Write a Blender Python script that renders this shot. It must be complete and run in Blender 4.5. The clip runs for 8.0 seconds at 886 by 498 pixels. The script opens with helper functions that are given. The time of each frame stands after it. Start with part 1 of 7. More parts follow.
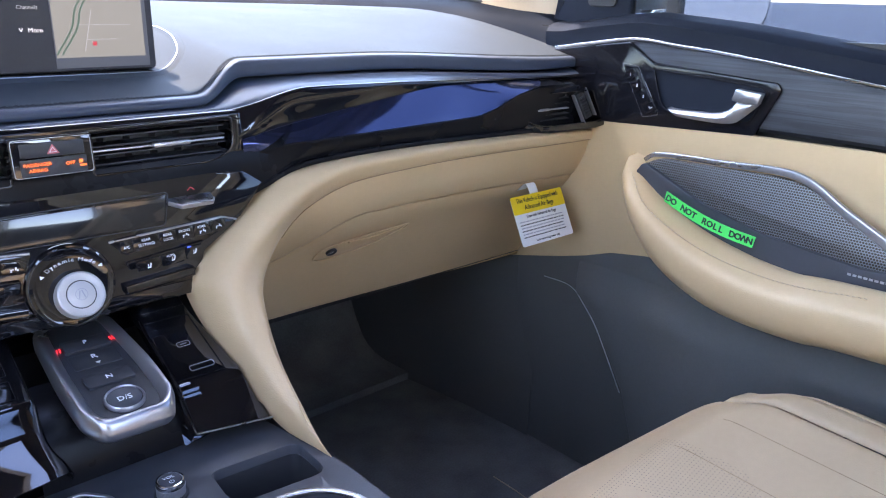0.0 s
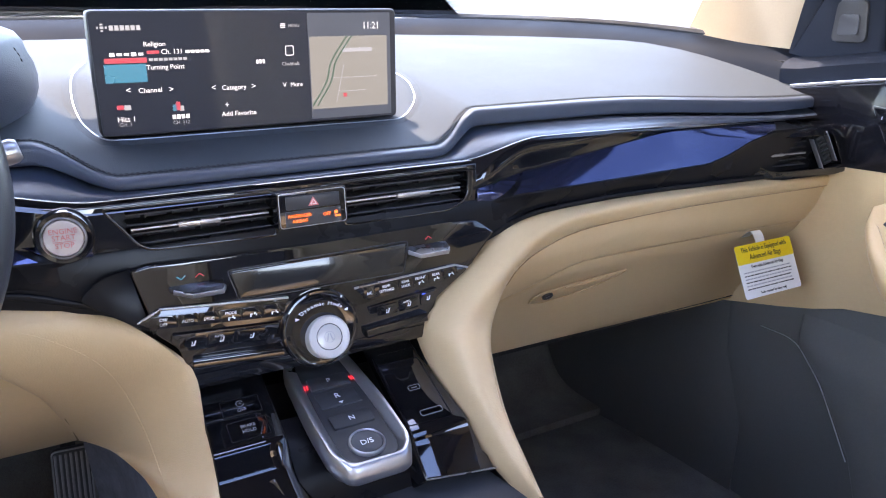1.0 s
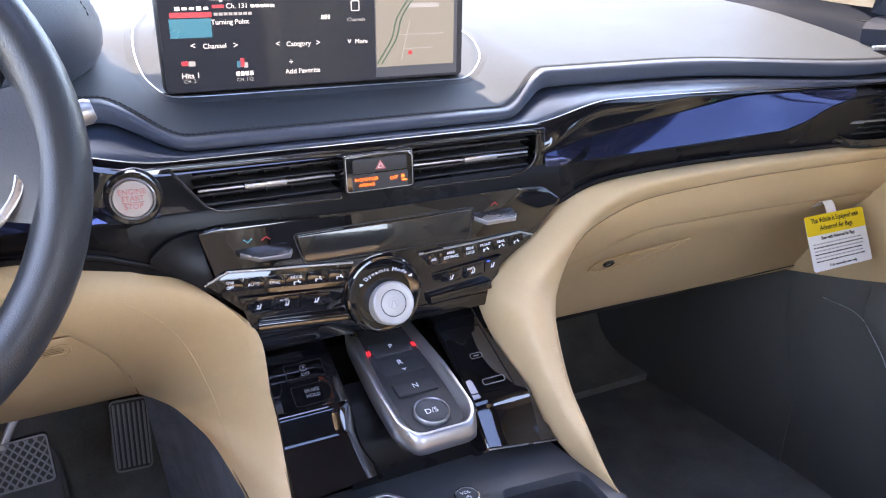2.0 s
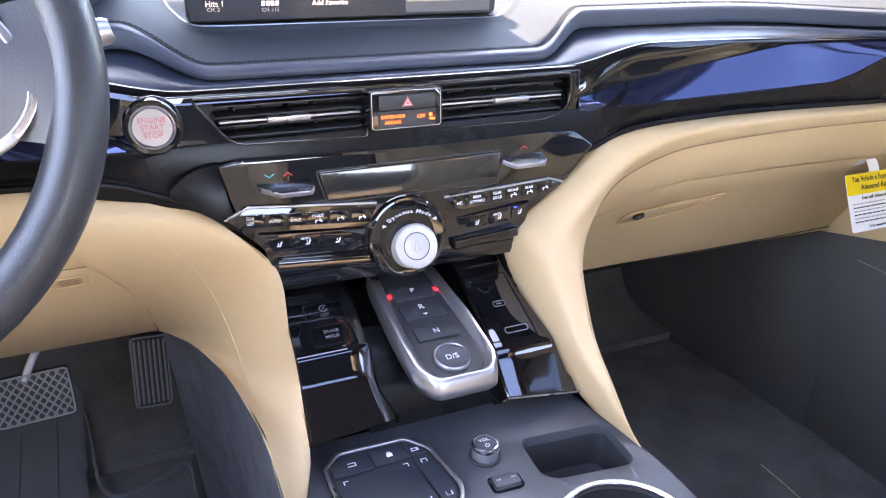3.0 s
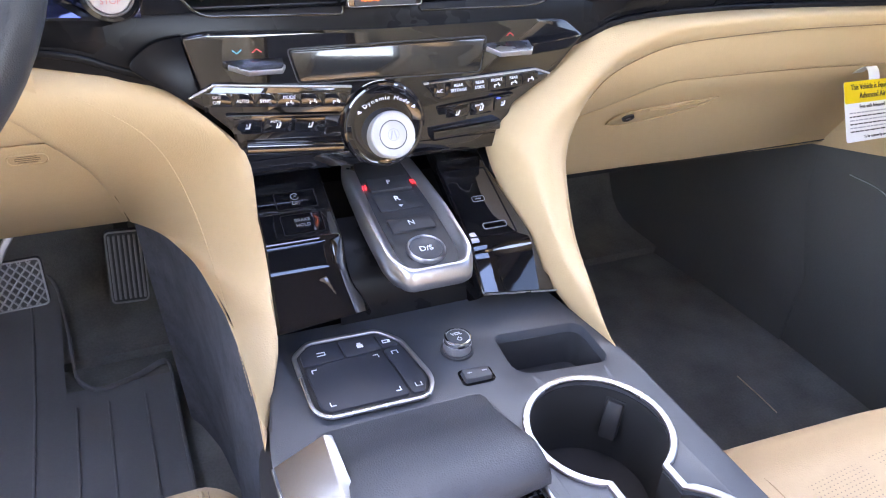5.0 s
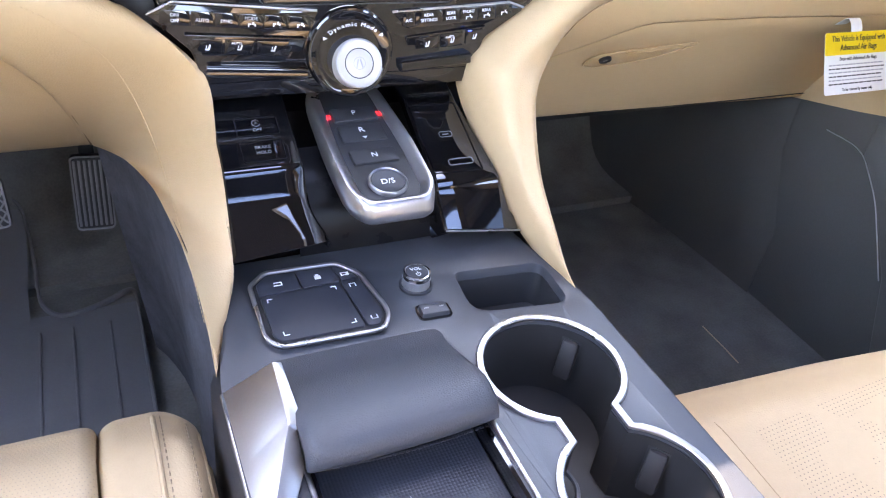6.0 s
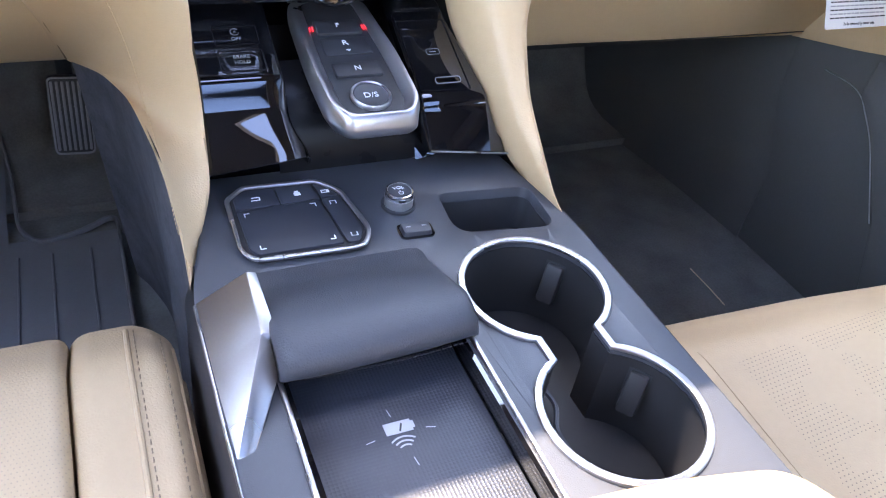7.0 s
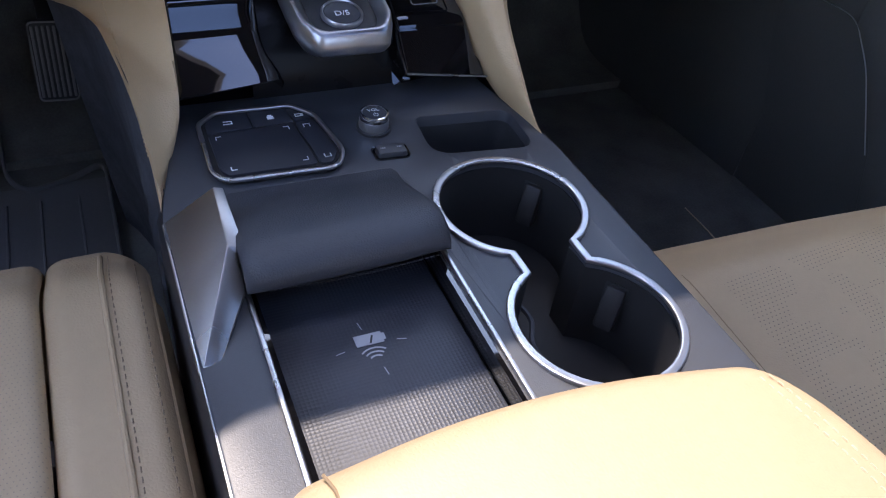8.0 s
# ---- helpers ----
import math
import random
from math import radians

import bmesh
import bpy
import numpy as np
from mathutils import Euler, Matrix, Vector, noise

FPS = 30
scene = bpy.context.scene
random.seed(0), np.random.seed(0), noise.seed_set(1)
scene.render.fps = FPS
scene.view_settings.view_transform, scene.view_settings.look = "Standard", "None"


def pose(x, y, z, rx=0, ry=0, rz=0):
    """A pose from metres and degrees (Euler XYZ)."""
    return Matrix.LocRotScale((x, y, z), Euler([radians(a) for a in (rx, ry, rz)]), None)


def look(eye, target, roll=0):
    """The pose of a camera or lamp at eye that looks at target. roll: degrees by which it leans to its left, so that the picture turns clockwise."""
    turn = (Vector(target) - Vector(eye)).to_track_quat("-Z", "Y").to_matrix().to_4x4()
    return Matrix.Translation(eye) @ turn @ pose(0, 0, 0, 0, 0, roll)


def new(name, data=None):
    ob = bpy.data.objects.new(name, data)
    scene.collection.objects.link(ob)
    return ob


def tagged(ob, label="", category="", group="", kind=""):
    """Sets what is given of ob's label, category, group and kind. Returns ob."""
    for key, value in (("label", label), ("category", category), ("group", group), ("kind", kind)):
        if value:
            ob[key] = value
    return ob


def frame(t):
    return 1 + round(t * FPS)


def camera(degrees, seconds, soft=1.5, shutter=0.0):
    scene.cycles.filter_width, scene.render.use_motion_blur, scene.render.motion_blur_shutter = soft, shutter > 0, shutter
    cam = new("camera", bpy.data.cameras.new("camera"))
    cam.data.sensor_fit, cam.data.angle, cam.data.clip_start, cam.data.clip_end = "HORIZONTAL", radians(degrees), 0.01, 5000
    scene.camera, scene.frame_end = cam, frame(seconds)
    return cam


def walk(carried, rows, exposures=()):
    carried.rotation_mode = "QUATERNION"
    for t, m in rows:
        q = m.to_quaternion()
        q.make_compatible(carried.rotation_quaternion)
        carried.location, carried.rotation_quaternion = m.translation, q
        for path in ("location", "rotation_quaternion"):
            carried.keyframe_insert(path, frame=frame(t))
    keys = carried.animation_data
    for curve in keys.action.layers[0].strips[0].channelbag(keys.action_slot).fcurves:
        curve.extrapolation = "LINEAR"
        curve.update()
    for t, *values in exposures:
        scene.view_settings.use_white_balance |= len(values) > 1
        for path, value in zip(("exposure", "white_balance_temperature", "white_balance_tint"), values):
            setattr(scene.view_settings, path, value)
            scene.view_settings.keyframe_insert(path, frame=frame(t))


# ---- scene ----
EXPOSURES = [(0, 4.25, 6900, 22), (0.6, 4.4, 7100, 23), (1.5, 4.4, 7700, 24), (3.0, 5.05, 8000, 24), (5.0, 5.2, 8200, 23), (6.5, 5.2, 7700, 21), (7.3, 4.35, 7100, 20), (8, 3.2, 6900, 21)]
cam = camera(60.6, 8.0, soft=1.1)
PATH = [
    (0, (-0.178, -0.672, 0.803), (1.104, 0.724, 0.165), 1.3),
    (0.5, (-0.196, -0.649, 0.835), (0.864, 0.924, 0.199), 0.5),
    (1, (-0.217, -0.622, 0.845), (0.71, 1.035, 0.219), 0.1),
    (1.5, (-0.233, -0.6, 0.85), (0.63, 1.073, 0.176), 0.1),
    (1.7, (-0.234, -0.595, 0.853), (0.617, 1.072, 0.148), 0.3),
    (3, (-0.23, -0.575, 0.834), (0.529, 1.066, -0.02), 1.9),
    (3.5, (-0.226, -0.573, 0.825), (0.526, 1.04, -0.088), 2.6),
    (4, (-0.222, -0.573, 0.819), (0.533, 1.024, -0.121), 3.1),
    (4.5, (-0.217, -0.572, 0.811), (0.531, 1.001, -0.169), 3.4),
    (5, (-0.213, -0.573, 0.803), (0.532, 0.965, -0.236), 4.0),
    (5.2, (-0.208, -0.577, 0.803), (0.526, 0.936, -0.28), 4.3),
    (6.5, (-0.191, -0.582, 0.779), (0.585, 0.834, -0.4), 8.7),
    (7, (-0.187, -0.587, 0.764), (0.574, 0.777, -0.485), 9.4),
    (7.5, (-0.182, -0.59, 0.756), (0.552, 0.726, -0.559), 9.4),
    (8, (-0.169, -0.612, 0.737), (0.558, 0.702, -0.583), 8.2),
]
walk(cam, [(t, look(eye, target, roll)) for t, eye, target, roll in PATH], EXPOSURES)

# ---------------- world and sun ----------------
SUN_ELEV, SUN_AZ = radians(72.0), Vector((-0.25, 0.97, 0.0)).normalized()
world = bpy.data.worlds.new("world")
scene.world = world
world.use_nodes = True
wn = world.node_tree
sky = wn.nodes.new("ShaderNodeTexSky")
sky.sky_type, sky.sun_disc = "NISHITA", False
sky.sun_elevation = SUN_ELEV
sky.sun_rotation = math.atan2(SUN_AZ.x, SUN_AZ.y)
wn.links.new(sky.outputs[0], wn.nodes["Background"].inputs[0])
wn.nodes["Background"].inputs[1].default_value = 0.15
to_sun = SUN_AZ * math.cos(SUN_ELEV) + Vector((0, 0, math.sin(SUN_ELEV)))
sun = new("sun", bpy.data.lights.new("sun", "SUN"))
sun.data.energy, sun.data.angle, sun.data.color = 0.85, radians(0.53), (1.0, 0.95, 0.87)
sun.matrix_world = look(to_sun * 20, (0, 0, 0))


# ---------------- materials ----------------
def mat(name, color, rough=0.5, metal=0.0, grain=0.0, grain_scale=800.0, spread=0.08, spread_scale=9.0, coat=0.0, spec=0.5, rough_spread=0.06, voronoi=False):
    m = bpy.data.materials.new(name)
    m.use_nodes = True
    nt = m.node_tree
    b = nt.nodes["Principled BSDF"]
    b.inputs["Roughness"].default_value, b.inputs["Metallic"].default_value = rough, metal
    b.inputs["Specular IOR Level"].default_value = spec
    b.inputs["Coat Weight"].default_value, b.inputs["Coat Roughness"].default_value = coat, 0.03
    tc = nt.nodes.new("ShaderNodeTexCoord")
    big = nt.nodes.new("ShaderNodeTexNoise")
    big.inputs["Scale"].default_value, big.inputs["Detail"].default_value = spread_scale, 5
    nt.links.new(tc.outputs["Object"], big.inputs["Vector"])
    fine = nt.nodes.new("ShaderNodeTexNoise")
    fine.inputs["Scale"].default_value = grain_scale * 0.4
    nt.links.new(tc.outputs["Object"], fine.inputs["Vector"])
    add = nt.nodes.new("ShaderNodeMath")
    add.operation = "MULTIPLY_ADD"
    add.inputs[1].default_value = 0.4
    nt.links.new(fine.outputs[0], add.inputs[0])
    nt.links.new(big.outputs[0], add.inputs[2])
    rng = nt.nodes.new("ShaderNodeMapRange")
    rng.inputs[1].default_value, rng.inputs[2].default_value = 0.4, 1.0
    rng.inputs[3].default_value, rng.inputs[4].default_value = 1 - spread, 1 + spread
    nt.links.new(add.outputs[0], rng.inputs[0])
    mul = nt.nodes.new("ShaderNodeVectorMath")
    mul.operation = "SCALE"
    mul.inputs[0].default_value = color[:3]
    nt.links.new(rng.outputs[0], mul.inputs["Scale"])
    nt.links.new(mul.outputs[0], b.inputs["Base Color"])
    rr = nt.nodes.new("ShaderNodeMapRange")
    rr.inputs[1].default_value, rr.inputs[2].default_value = 0.3, 0.7
    rr.inputs[3].default_value, rr.inputs[4].default_value = max(0.0, rough - rough_spread), rough + rough_spread
    nt.links.new(big.outputs[0], rr.inputs[0])
    nt.links.new(rr.outputs[0], b.inputs["Roughness"])
    if grain:
        if voronoi:
            g = nt.nodes.new("ShaderNodeTexVoronoi")
            g.feature = "DISTANCE_TO_EDGE"
        else:
            g = nt.nodes.new("ShaderNodeTexNoise")
            g.inputs["Detail"].default_value = 3
        g.inputs["Scale"].default_value = grain_scale
        nt.links.new(tc.outputs["Object"], g.inputs["Vector"])
        bp = nt.nodes.new("ShaderNodeBump")
        bp.inputs["Strength"].default_value, bp.inputs["Distance"].default_value = grain, 0.0006
        nt.links.new(g.outputs[0], bp.inputs["Height"])
        nt.links.new(bp.outputs[0], b.inputs["Normal"])
    return m


def holes(m, pitch, radius, lo=(-9, -9), hi=(9, 9), dark=0.35, ragged=0.0):
    """Punches a staggered grid of fine perforations, seen from above, into a material."""
    nt = m.node_tree
    b = nt.nodes["Principled BSDF"]
    tc = nt.nodes.new("ShaderNodeTexCoord")
    sep = nt.nodes.new("ShaderNodeSeparateXYZ")
    nt.links.new(tc.outputs["Object"], sep.inputs[0])

    def calc(op, a, c=None, d=None):
        n = nt.nodes.new("ShaderNodeMath")
        n.operation = op
        for k, v in enumerate((a, c, d)):
            if v is None:
                continue
            if isinstance(v, (int, float)):
                n.inputs[k].default_value = v
            else:
                nt.links.new(v, n.inputs[k])
        return n.outputs[0]
    X, Y = sep.outputs[0], sep.outputs[1]
    row = calc("FLOOR", calc("DIVIDE", Y, pitch))
    shift = calc("MULTIPLY", calc("PINGPONG", row, 1.0), 0.5)
    fx = calc("SUBTRACT", calc("FRACT", calc("ADD", calc("DIVIDE", X, pitch), shift)), 0.5)
    fy = calc("SUBTRACT", calc("FRACT", calc("DIVIDE", Y, pitch)), 0.5)
    d = calc("SQRT", calc("ADD", calc("MULTIPLY", fx, fx), calc("MULTIPLY", fy, fy)))
    dot = calc("LESS_THAN", d, radius / pitch)
    for v, a, z in ((X, lo[0], hi[0]), (Y, lo[1], hi[1])):
        dot = calc("MULTIPLY", dot, calc("MULTIPLY", calc("GREATER_THAN", v, a), calc("LESS_THAN", v, z)))
    if ragged:
        patch = nt.nodes.new("ShaderNodeTexNoise")
        patch.inputs["Scale"].default_value = 16
        nt.links.new(tc.outputs["Object"], patch.inputs["Vector"])
        dot = calc("MULTIPLY", dot, calc("GREATER_THAN", patch.outputs[0], ragged))
    mix = nt.nodes.new("ShaderNodeMix")
    mix.data_type = "RGBA"
    old = b.inputs["Base Color"].links[0].from_socket
    nt.links.new(dot, mix.inputs[0])
    nt.links.new(old, mix.inputs[6])
    mix.inputs[7].default_value = (0.08 * dark, 0.06 * dark, 0.04 * dark, 1)
    nt.links.new(mix.outputs[2], b.inputs["Base Color"])
    return m


def glow(name, color, strength, rough=0.3):
    m = mat(name, (0.02, 0.02, 0.02), rough, spread=0.0)
    b = m.node_tree.nodes["Principled BSDF"]
    b.inputs["Emission Color"].default_value = (*color, 1)
    b.inputs["Emission Strength"].default_value = strength
    return m


def glass(name, tint=(0.93, 0.97, 0.96), gloss=0.5):
    m = bpy.data.materials.new(name)
    m.use_nodes = True
    nt = m.node_tree
    nt.nodes.remove(nt.nodes["Principled BSDF"])
    t, g, f, x = (nt.nodes.new("ShaderNode" + k) for k in ("BsdfTransparent", "BsdfGlossy", "Fresnel", "MixShader"))
    t.inputs[0].default_value = (*tint, 1)
    g.inputs["Roughness"].default_value = 0.01
    f.inputs[0].default_value = 1.3
    nt.links.new(f.outputs[0], x.inputs[0])
    nt.links.new(t.outputs[0], x.inputs[1])
    nt.links.new(g.outputs[0], x.inputs[2])
    nt.links.new(x.outputs[0], nt.nodes["Material Output"].inputs[0])
    return m


BEIGE = mat("beige_leather", (0.570, 0.402, 0.220), 0.48, grain=0.35, grain_scale=420, spread=0.05, voronoi=True)
BEIGE_SEAT = mat("beige_seat_leather", (0.42, 0.305, 0.178), 0.5, grain=0.4, grain_scale=380, spread=0.06, voronoi=True)
BEIGE_PERF = holes(mat("beige_perforated_leather", (0.42, 0.305, 0.180), 0.52, grain=0.3, grain_scale=380, spread=0.06, voronoi=True), 0.0031, 0.00040, dark=3.6)
GRILLE_BEIGE = mat("beige_tweeter_mesh", (0.40, 0.31, 0.22), 0.7, grain=1.0, grain_scale=500, voronoi=True)
BEIGE_PATCH = holes(mat("beige_part_perforated_leather", (0.43, 0.312, 0.184), 0.52, grain=0.35, grain_scale=380, spread=0.06, voronoi=True), 0.0040, 0.00060, (0.272, -0.9), (0.490, -0.305), dark=2.6, ragged=0.42)
PALE_RED_INK = mat("pale_red_print", (0.50, 0.13, 0.13), 0.5, spread=0.02)
BEIGE_PLASTIC = mat("beige_pillar_cloth", (0.40, 0.31, 0.21), 0.75, grain=0.3, grain_scale=900)
SEAM = mat("seam_shadow", (0.26, 0.18, 0.10), 0.8)
THREAD = mat("beige_thread", (0.57, 0.43, 0.28), 0.7)
DARK_THREAD = mat("dark_thread", (0.012, 0.013, 0.017), 0.8)
# Blue of the sky-lit, shaded bolster is mixed into this leather's base.
LEATHER = mat("black_leather", (0.032, 0.041, 0.060), 0.44, grain=0.5, grain_scale=520, spread=0.15, voronoi=True, spec=0.5)
# Pad copy of LEATHER, paler and greyer to stand in for sunlight.
PAD_LEATHER = mat("sunlit_pad_leather", (0.046, 0.054, 0.062), 0.66, grain=0.5, grain_scale=520, spread=0.12, voronoi=True, spec=0.08)
RIM_BLACK = mat("matt_black_windscreen_rim", (0.003, 0.006, 0.012), 0.6, grain=0.2, grain_scale=900, spec=0.04)
SOFT = mat("black_soft_plastic", (0.040, 0.043, 0.050), 0.45, grain=0.25, grain_scale=900, spread=0.12)
DECK = mat("dark_grey_console_plastic", (0.045, 0.049, 0.057), 0.42, grain=0.2, grain_scale=1200, spread=0.1)
HARD = mat("black_hard_plastic", (0.022, 0.023, 0.026), 0.5, grain=0.2, grain_scale=1500, spread=0.1)
PEDAL_PAD = mat("black_pedal_rubber", (0.035, 0.036, 0.037), 0.55, grain=0.25, grain_scale=900, spread=0.15)
RUBBER = mat("black_rubber", (0.130, 0.132, 0.134), 0.52, grain=0.25, grain_scale=900, spread=0.15)
# Ribs, treads and rims, paler than PEDAL_PAD for contrast.
PEDAL = mat("grey_rib_rubber", (0.22, 0.22, 0.22), 0.5, grain=0.2, grain_scale=900, spread=0.15)
CARPET = mat("black_carpet", (0.145, 0.145, 0.134), 0.95, grain=1.0, grain_scale=700, spread=0.35, spread_scale=14, spec=0.1)
PIANO = mat("piano_black", (0.004, 0.004, 0.005), 0.035, coat=0.9, spread=0.0, rough_spread=0.012)
NAVY = mat("dark_blue_lacquer", (0.045, 0.056, 0.120), 0.09, metal=0.8, coat=0.3, spread=0.1, rough_spread=0.02)
SATIN = mat("satin_silver", (0.44, 0.44, 0.45), 0.29, metal=0.92, grain=0.1, grain_scale=1500, spread=0.04)
CHROME = mat("bright_chrome", (0.8, 0.8, 0.81), 0.1, metal=1.0, spread=0.02, rough_spread=0.02)
ALU = mat("brushed_aluminium", (0.50, 0.49, 0.47), 0.36, metal=0.35, grain=0.15, grain_scale=2500, spread=0.04)
BUTTON_ALU = mat("grey_aluminium", (0.44, 0.40, 0.39), 0.38, metal=0.4, grain=0.15, grain_scale=2500, spread=0.04)
WHITE_INK = mat("white_print", (0.75, 0.76, 0.78), 0.6, spread=0.02)
GREY_INK = mat("grey_print", (0.35, 0.36, 0.38), 0.6, spread=0.02)
RED_INK = mat("red_print", (0.65, 0.05, 0.05), 0.5, spread=0.02)
BLACK_INK = mat("black_print", (0.02, 0.02, 0.02), 0.6, spread=0.02)
PAPER = mat("white_card", (0.78, 0.78, 0.76), 0.6, grain=0.1, grain_scale=600, spread=0.03)
YELLOW = mat("yellow_card", (0.80, 0.56, 0.01), 0.55, spread=0.03)
GREEN = mat("green_tape", (0.03, 0.70, 0.12), 0.4, spread=0.04)
WOOD = mat("dark_open_pore_wood", (0.050, 0.054, 0.064), 0.42, grain=0.0, spread=0.1)
wt = WOOD.node_tree
w_tc, w_map, w_noise, w_ramp, w_mix, w_bump = (wt.nodes.new("ShaderNode" + k) for k in ("TexCoord", "Mapping", "TexNoise", "ValToRGB", "Mix", "Bump"))
w_map.inputs["Scale"].default_value = (1, 9, 260)
w_map.inputs["Rotation"].default_value = (radians(6), 0, 0)
w_noise.inputs["Scale"].default_value, w_noise.inputs["Detail"].default_value, w_noise.inputs["Distortion"].default_value = 1.0, 6, 0.6
w_ramp.color_ramp.elements[0].position, w_ramp.color_ramp.elements[1].position = 0.40, 0.64
w_ramp.color_ramp.elements[0].color, w_ramp.color_ramp.elements[1].color = (0.008, 0.010, 0.015, 1), (0.026, 0.030, 0.041, 1)
wt.links.new(w_tc.outputs["Object"], w_map.inputs[0])
wt.links.new(w_map.outputs[0], w_noise.inputs["Vector"])
wt.links.new(w_noise.outputs[0], w_ramp.inputs[0])
wt.links.new(w_ramp.outputs[0], wt.nodes["Principled BSDF"].inputs["Base Color"])
w_bump.inputs["Strength"].default_value, w_bump.inputs["Distance"].default_value = 0.5, 0.0006
wt.links.new(w_noise.outputs[0], w_bump.inputs["Height"])
wt.links.new(w_bump.outputs[0], wt.nodes["Principled BSDF"].inputs["Normal"])
GLOSS = mat("gloss_black_door_plastic", (0.006, 0.006, 0.008), 0.14, spec=0.3, spread=0.0, rough_spread=0.03)
KICK = mat("black_grained_kick_plastic", (0.086, 0.087, 0.081), 0.7, grain=0.5, grain_scale=700, spread=0.12)
# Kept dark so the gloss trim mirrors less of the unseen ceiling.
HEADLINER = mat("grey_headliner", (0.10, 0.093, 0.084), 0.9, grain=0.3, grain_scale=900)
SCREEN = glow("display_background", (0.004, 0.005, 0.009), 0.2, 0.05)
SCREEN_WHITE = glow("display_white", (0.40, 0.42, 0.45), 0.2, 0.3)
SCREEN_GREY = glow("display_grey", (0.15, 0.16, 0.175), 0.2, 0.3)
SCREEN_MAP = glow("display_map", (0.095, 0.096, 0.088), 0.2, 0.3)
SCREEN_DARK = glow("display_map_bar", (0.02, 0.025, 0.035), 0.2, 0.3)
SCREEN_ROAD = glow("display_road", (0.022, 0.045, 0.032), 0.2, 0.3)
SCREEN_RED = glow("display_red", (0.20, 0.015, 0.025), 0.2, 0.3)
SCREEN_BLUE = glow("display_blue", (0.006, 0.075, 0.12), 0.2, 0.3)
AMBER = glow("amber_lamp", (0.9, 0.16, 0.02), 0.16)
RED_LAMP = glow("red_lamp", (0.9, 0.03, 0.05), 0.14)
BLUE_LAMP = glow("blue_lamp", (0.03, 0.1, 0.9), 0.2)
PANE = glass("window_glass")
ROOF_PANE = glass("tinted_roof_glass", (0.72, 0.78, 0.86))
TINTED = glass("tinted_window_glass", (0.42, 0.46, 0.50))
DIM_INK = mat("dim_print", (0.20, 0.205, 0.215), 0.6, spread=0.02)
SATIN_FIN = mat("satin_warm_grey_metal", (0.37, 0.355, 0.34), 0.30, metal=0.95, grain=0.12, grain_scale=1500, spread=0.06)
FINGER = mat("matt_black_plastic", (0.012, 0.012, 0.013), 0.65, grain=0.2, grain_scale=1500, spread=0.1)
SATIN_GREY = mat("satin_grey_metal", (0.46, 0.46, 0.47), 0.36, metal=0.85, grain=0.1, grain_scale=1500, spread=0.05)
ASPHALT = mat("asphalt", (0.035, 0.042, 0.055), 0.9, grain=0.6, grain_scale=60, spread=0.25, spread_scale=0.8)
CONCRETE = mat("pale_concrete", (0.15, 0.155, 0.16), 0.9, grain=0.4, grain_scale=40, spread=0.15, spread_scale=0.5)
LINE_PAINT = mat("white_road_paint", (0.75, 0.75, 0.73), 0.7, spread=0.08)
SHELF = mat("black_soft_touch", (0.026, 0.036, 0.056), 0.34, grain=0.15, grain_scale=900, spread=0.08)
TRIM_BLACK = mat("satin_black", (0.007, 0.007, 0.008), 0.28, spec=0.15, grain=0.08, grain_scale=900, spread=0.1)
SMOKED = mat("smoked_chrome", (0.16, 0.16, 0.165), 0.25, metal=0.9, spread=0.04)
PAD_TOP = mat("black_touch_surface", (0.024, 0.027, 0.035), 0.52, spec=0.3, grain=0.1, grain_scale=1500, spread=0.08)
SILL = mat("black_sill_leather", (0.012, 0.016, 0.025), 0.6, grain=0.4, grain_scale=520, spread=0.12, voronoi=True, spec=0.10)
PALM = mat("soft_black_palm_leather", (0.036, 0.039, 0.046), 0.5, grain=0.45, grain_scale=520, spread=0.12, voronoi=True)
# For the added ceiling panel that darkens reflections.
DARK_CARD = mat("dark_reflection_card", (0.02, 0.02, 0.022), 0.9, grain=0.3, spec=0.1)
CHEEK = mat("dark_tunnel_carpet", (0.070, 0.074, 0.084), 0.95, grain=1.0, grain_scale=600, spread=0.35, spread_scale=30, spec=0.1)
WHITE_PAINT = mat("white_car_paint", (0.70, 0.71, 0.72), 0.25, coat=1.0, spread=0.03)
BODY = mat("dark_car_paint", (0.02, 0.022, 0.026), 0.12, coat=1.0, spread=0.05)
MIRROR = mat("mirror_silver", (0.85, 0.87, 0.88), 0.01, metal=1.0, spread=0.0, rough_spread=0.0)


# ---------------- mesh helpers ----------------
I4 = Matrix.Identity(4)


def finish(ob, angle=40):
    for p in ob.data.polygons:
        p.use_smooth = True
    ob.data.set_sharp_from_angle(angle=radians(angle))


def part(name, bm, material, parent=None, label="", angle=40):
    """Links a bmesh as one mesh object, under a thing or a part."""
    bmesh.ops.recalc_face_normals(bm, faces=bm.faces)
    me = bpy.data.meshes.new(name)
    bm.to_mesh(me)
    bm.free()
    me.materials.append(material)
    ob = new(name, me)
    finish(ob, angle)
    if parent is not None:
        ob.parent = parent
        ob.matrix_parent_inverse = Matrix.Translation(parent.location).inverted()
    if label:
        ob["label"] = label
    return ob


def thing(name, base, label, category, group="", kind=""):
    ob = new(name)
    ob.location = base
    ob.empty_display_size = 0.05
    return tagged(ob, label, category, group, kind)


def structure(name, bm, material, label, category):
    return tagged(part(name, bm, material), label, category, kind="structure")


def solo(name, bm, material, label, category, group="", kind=""):
    return tagged(part(name, bm, material), label, category, group, kind)


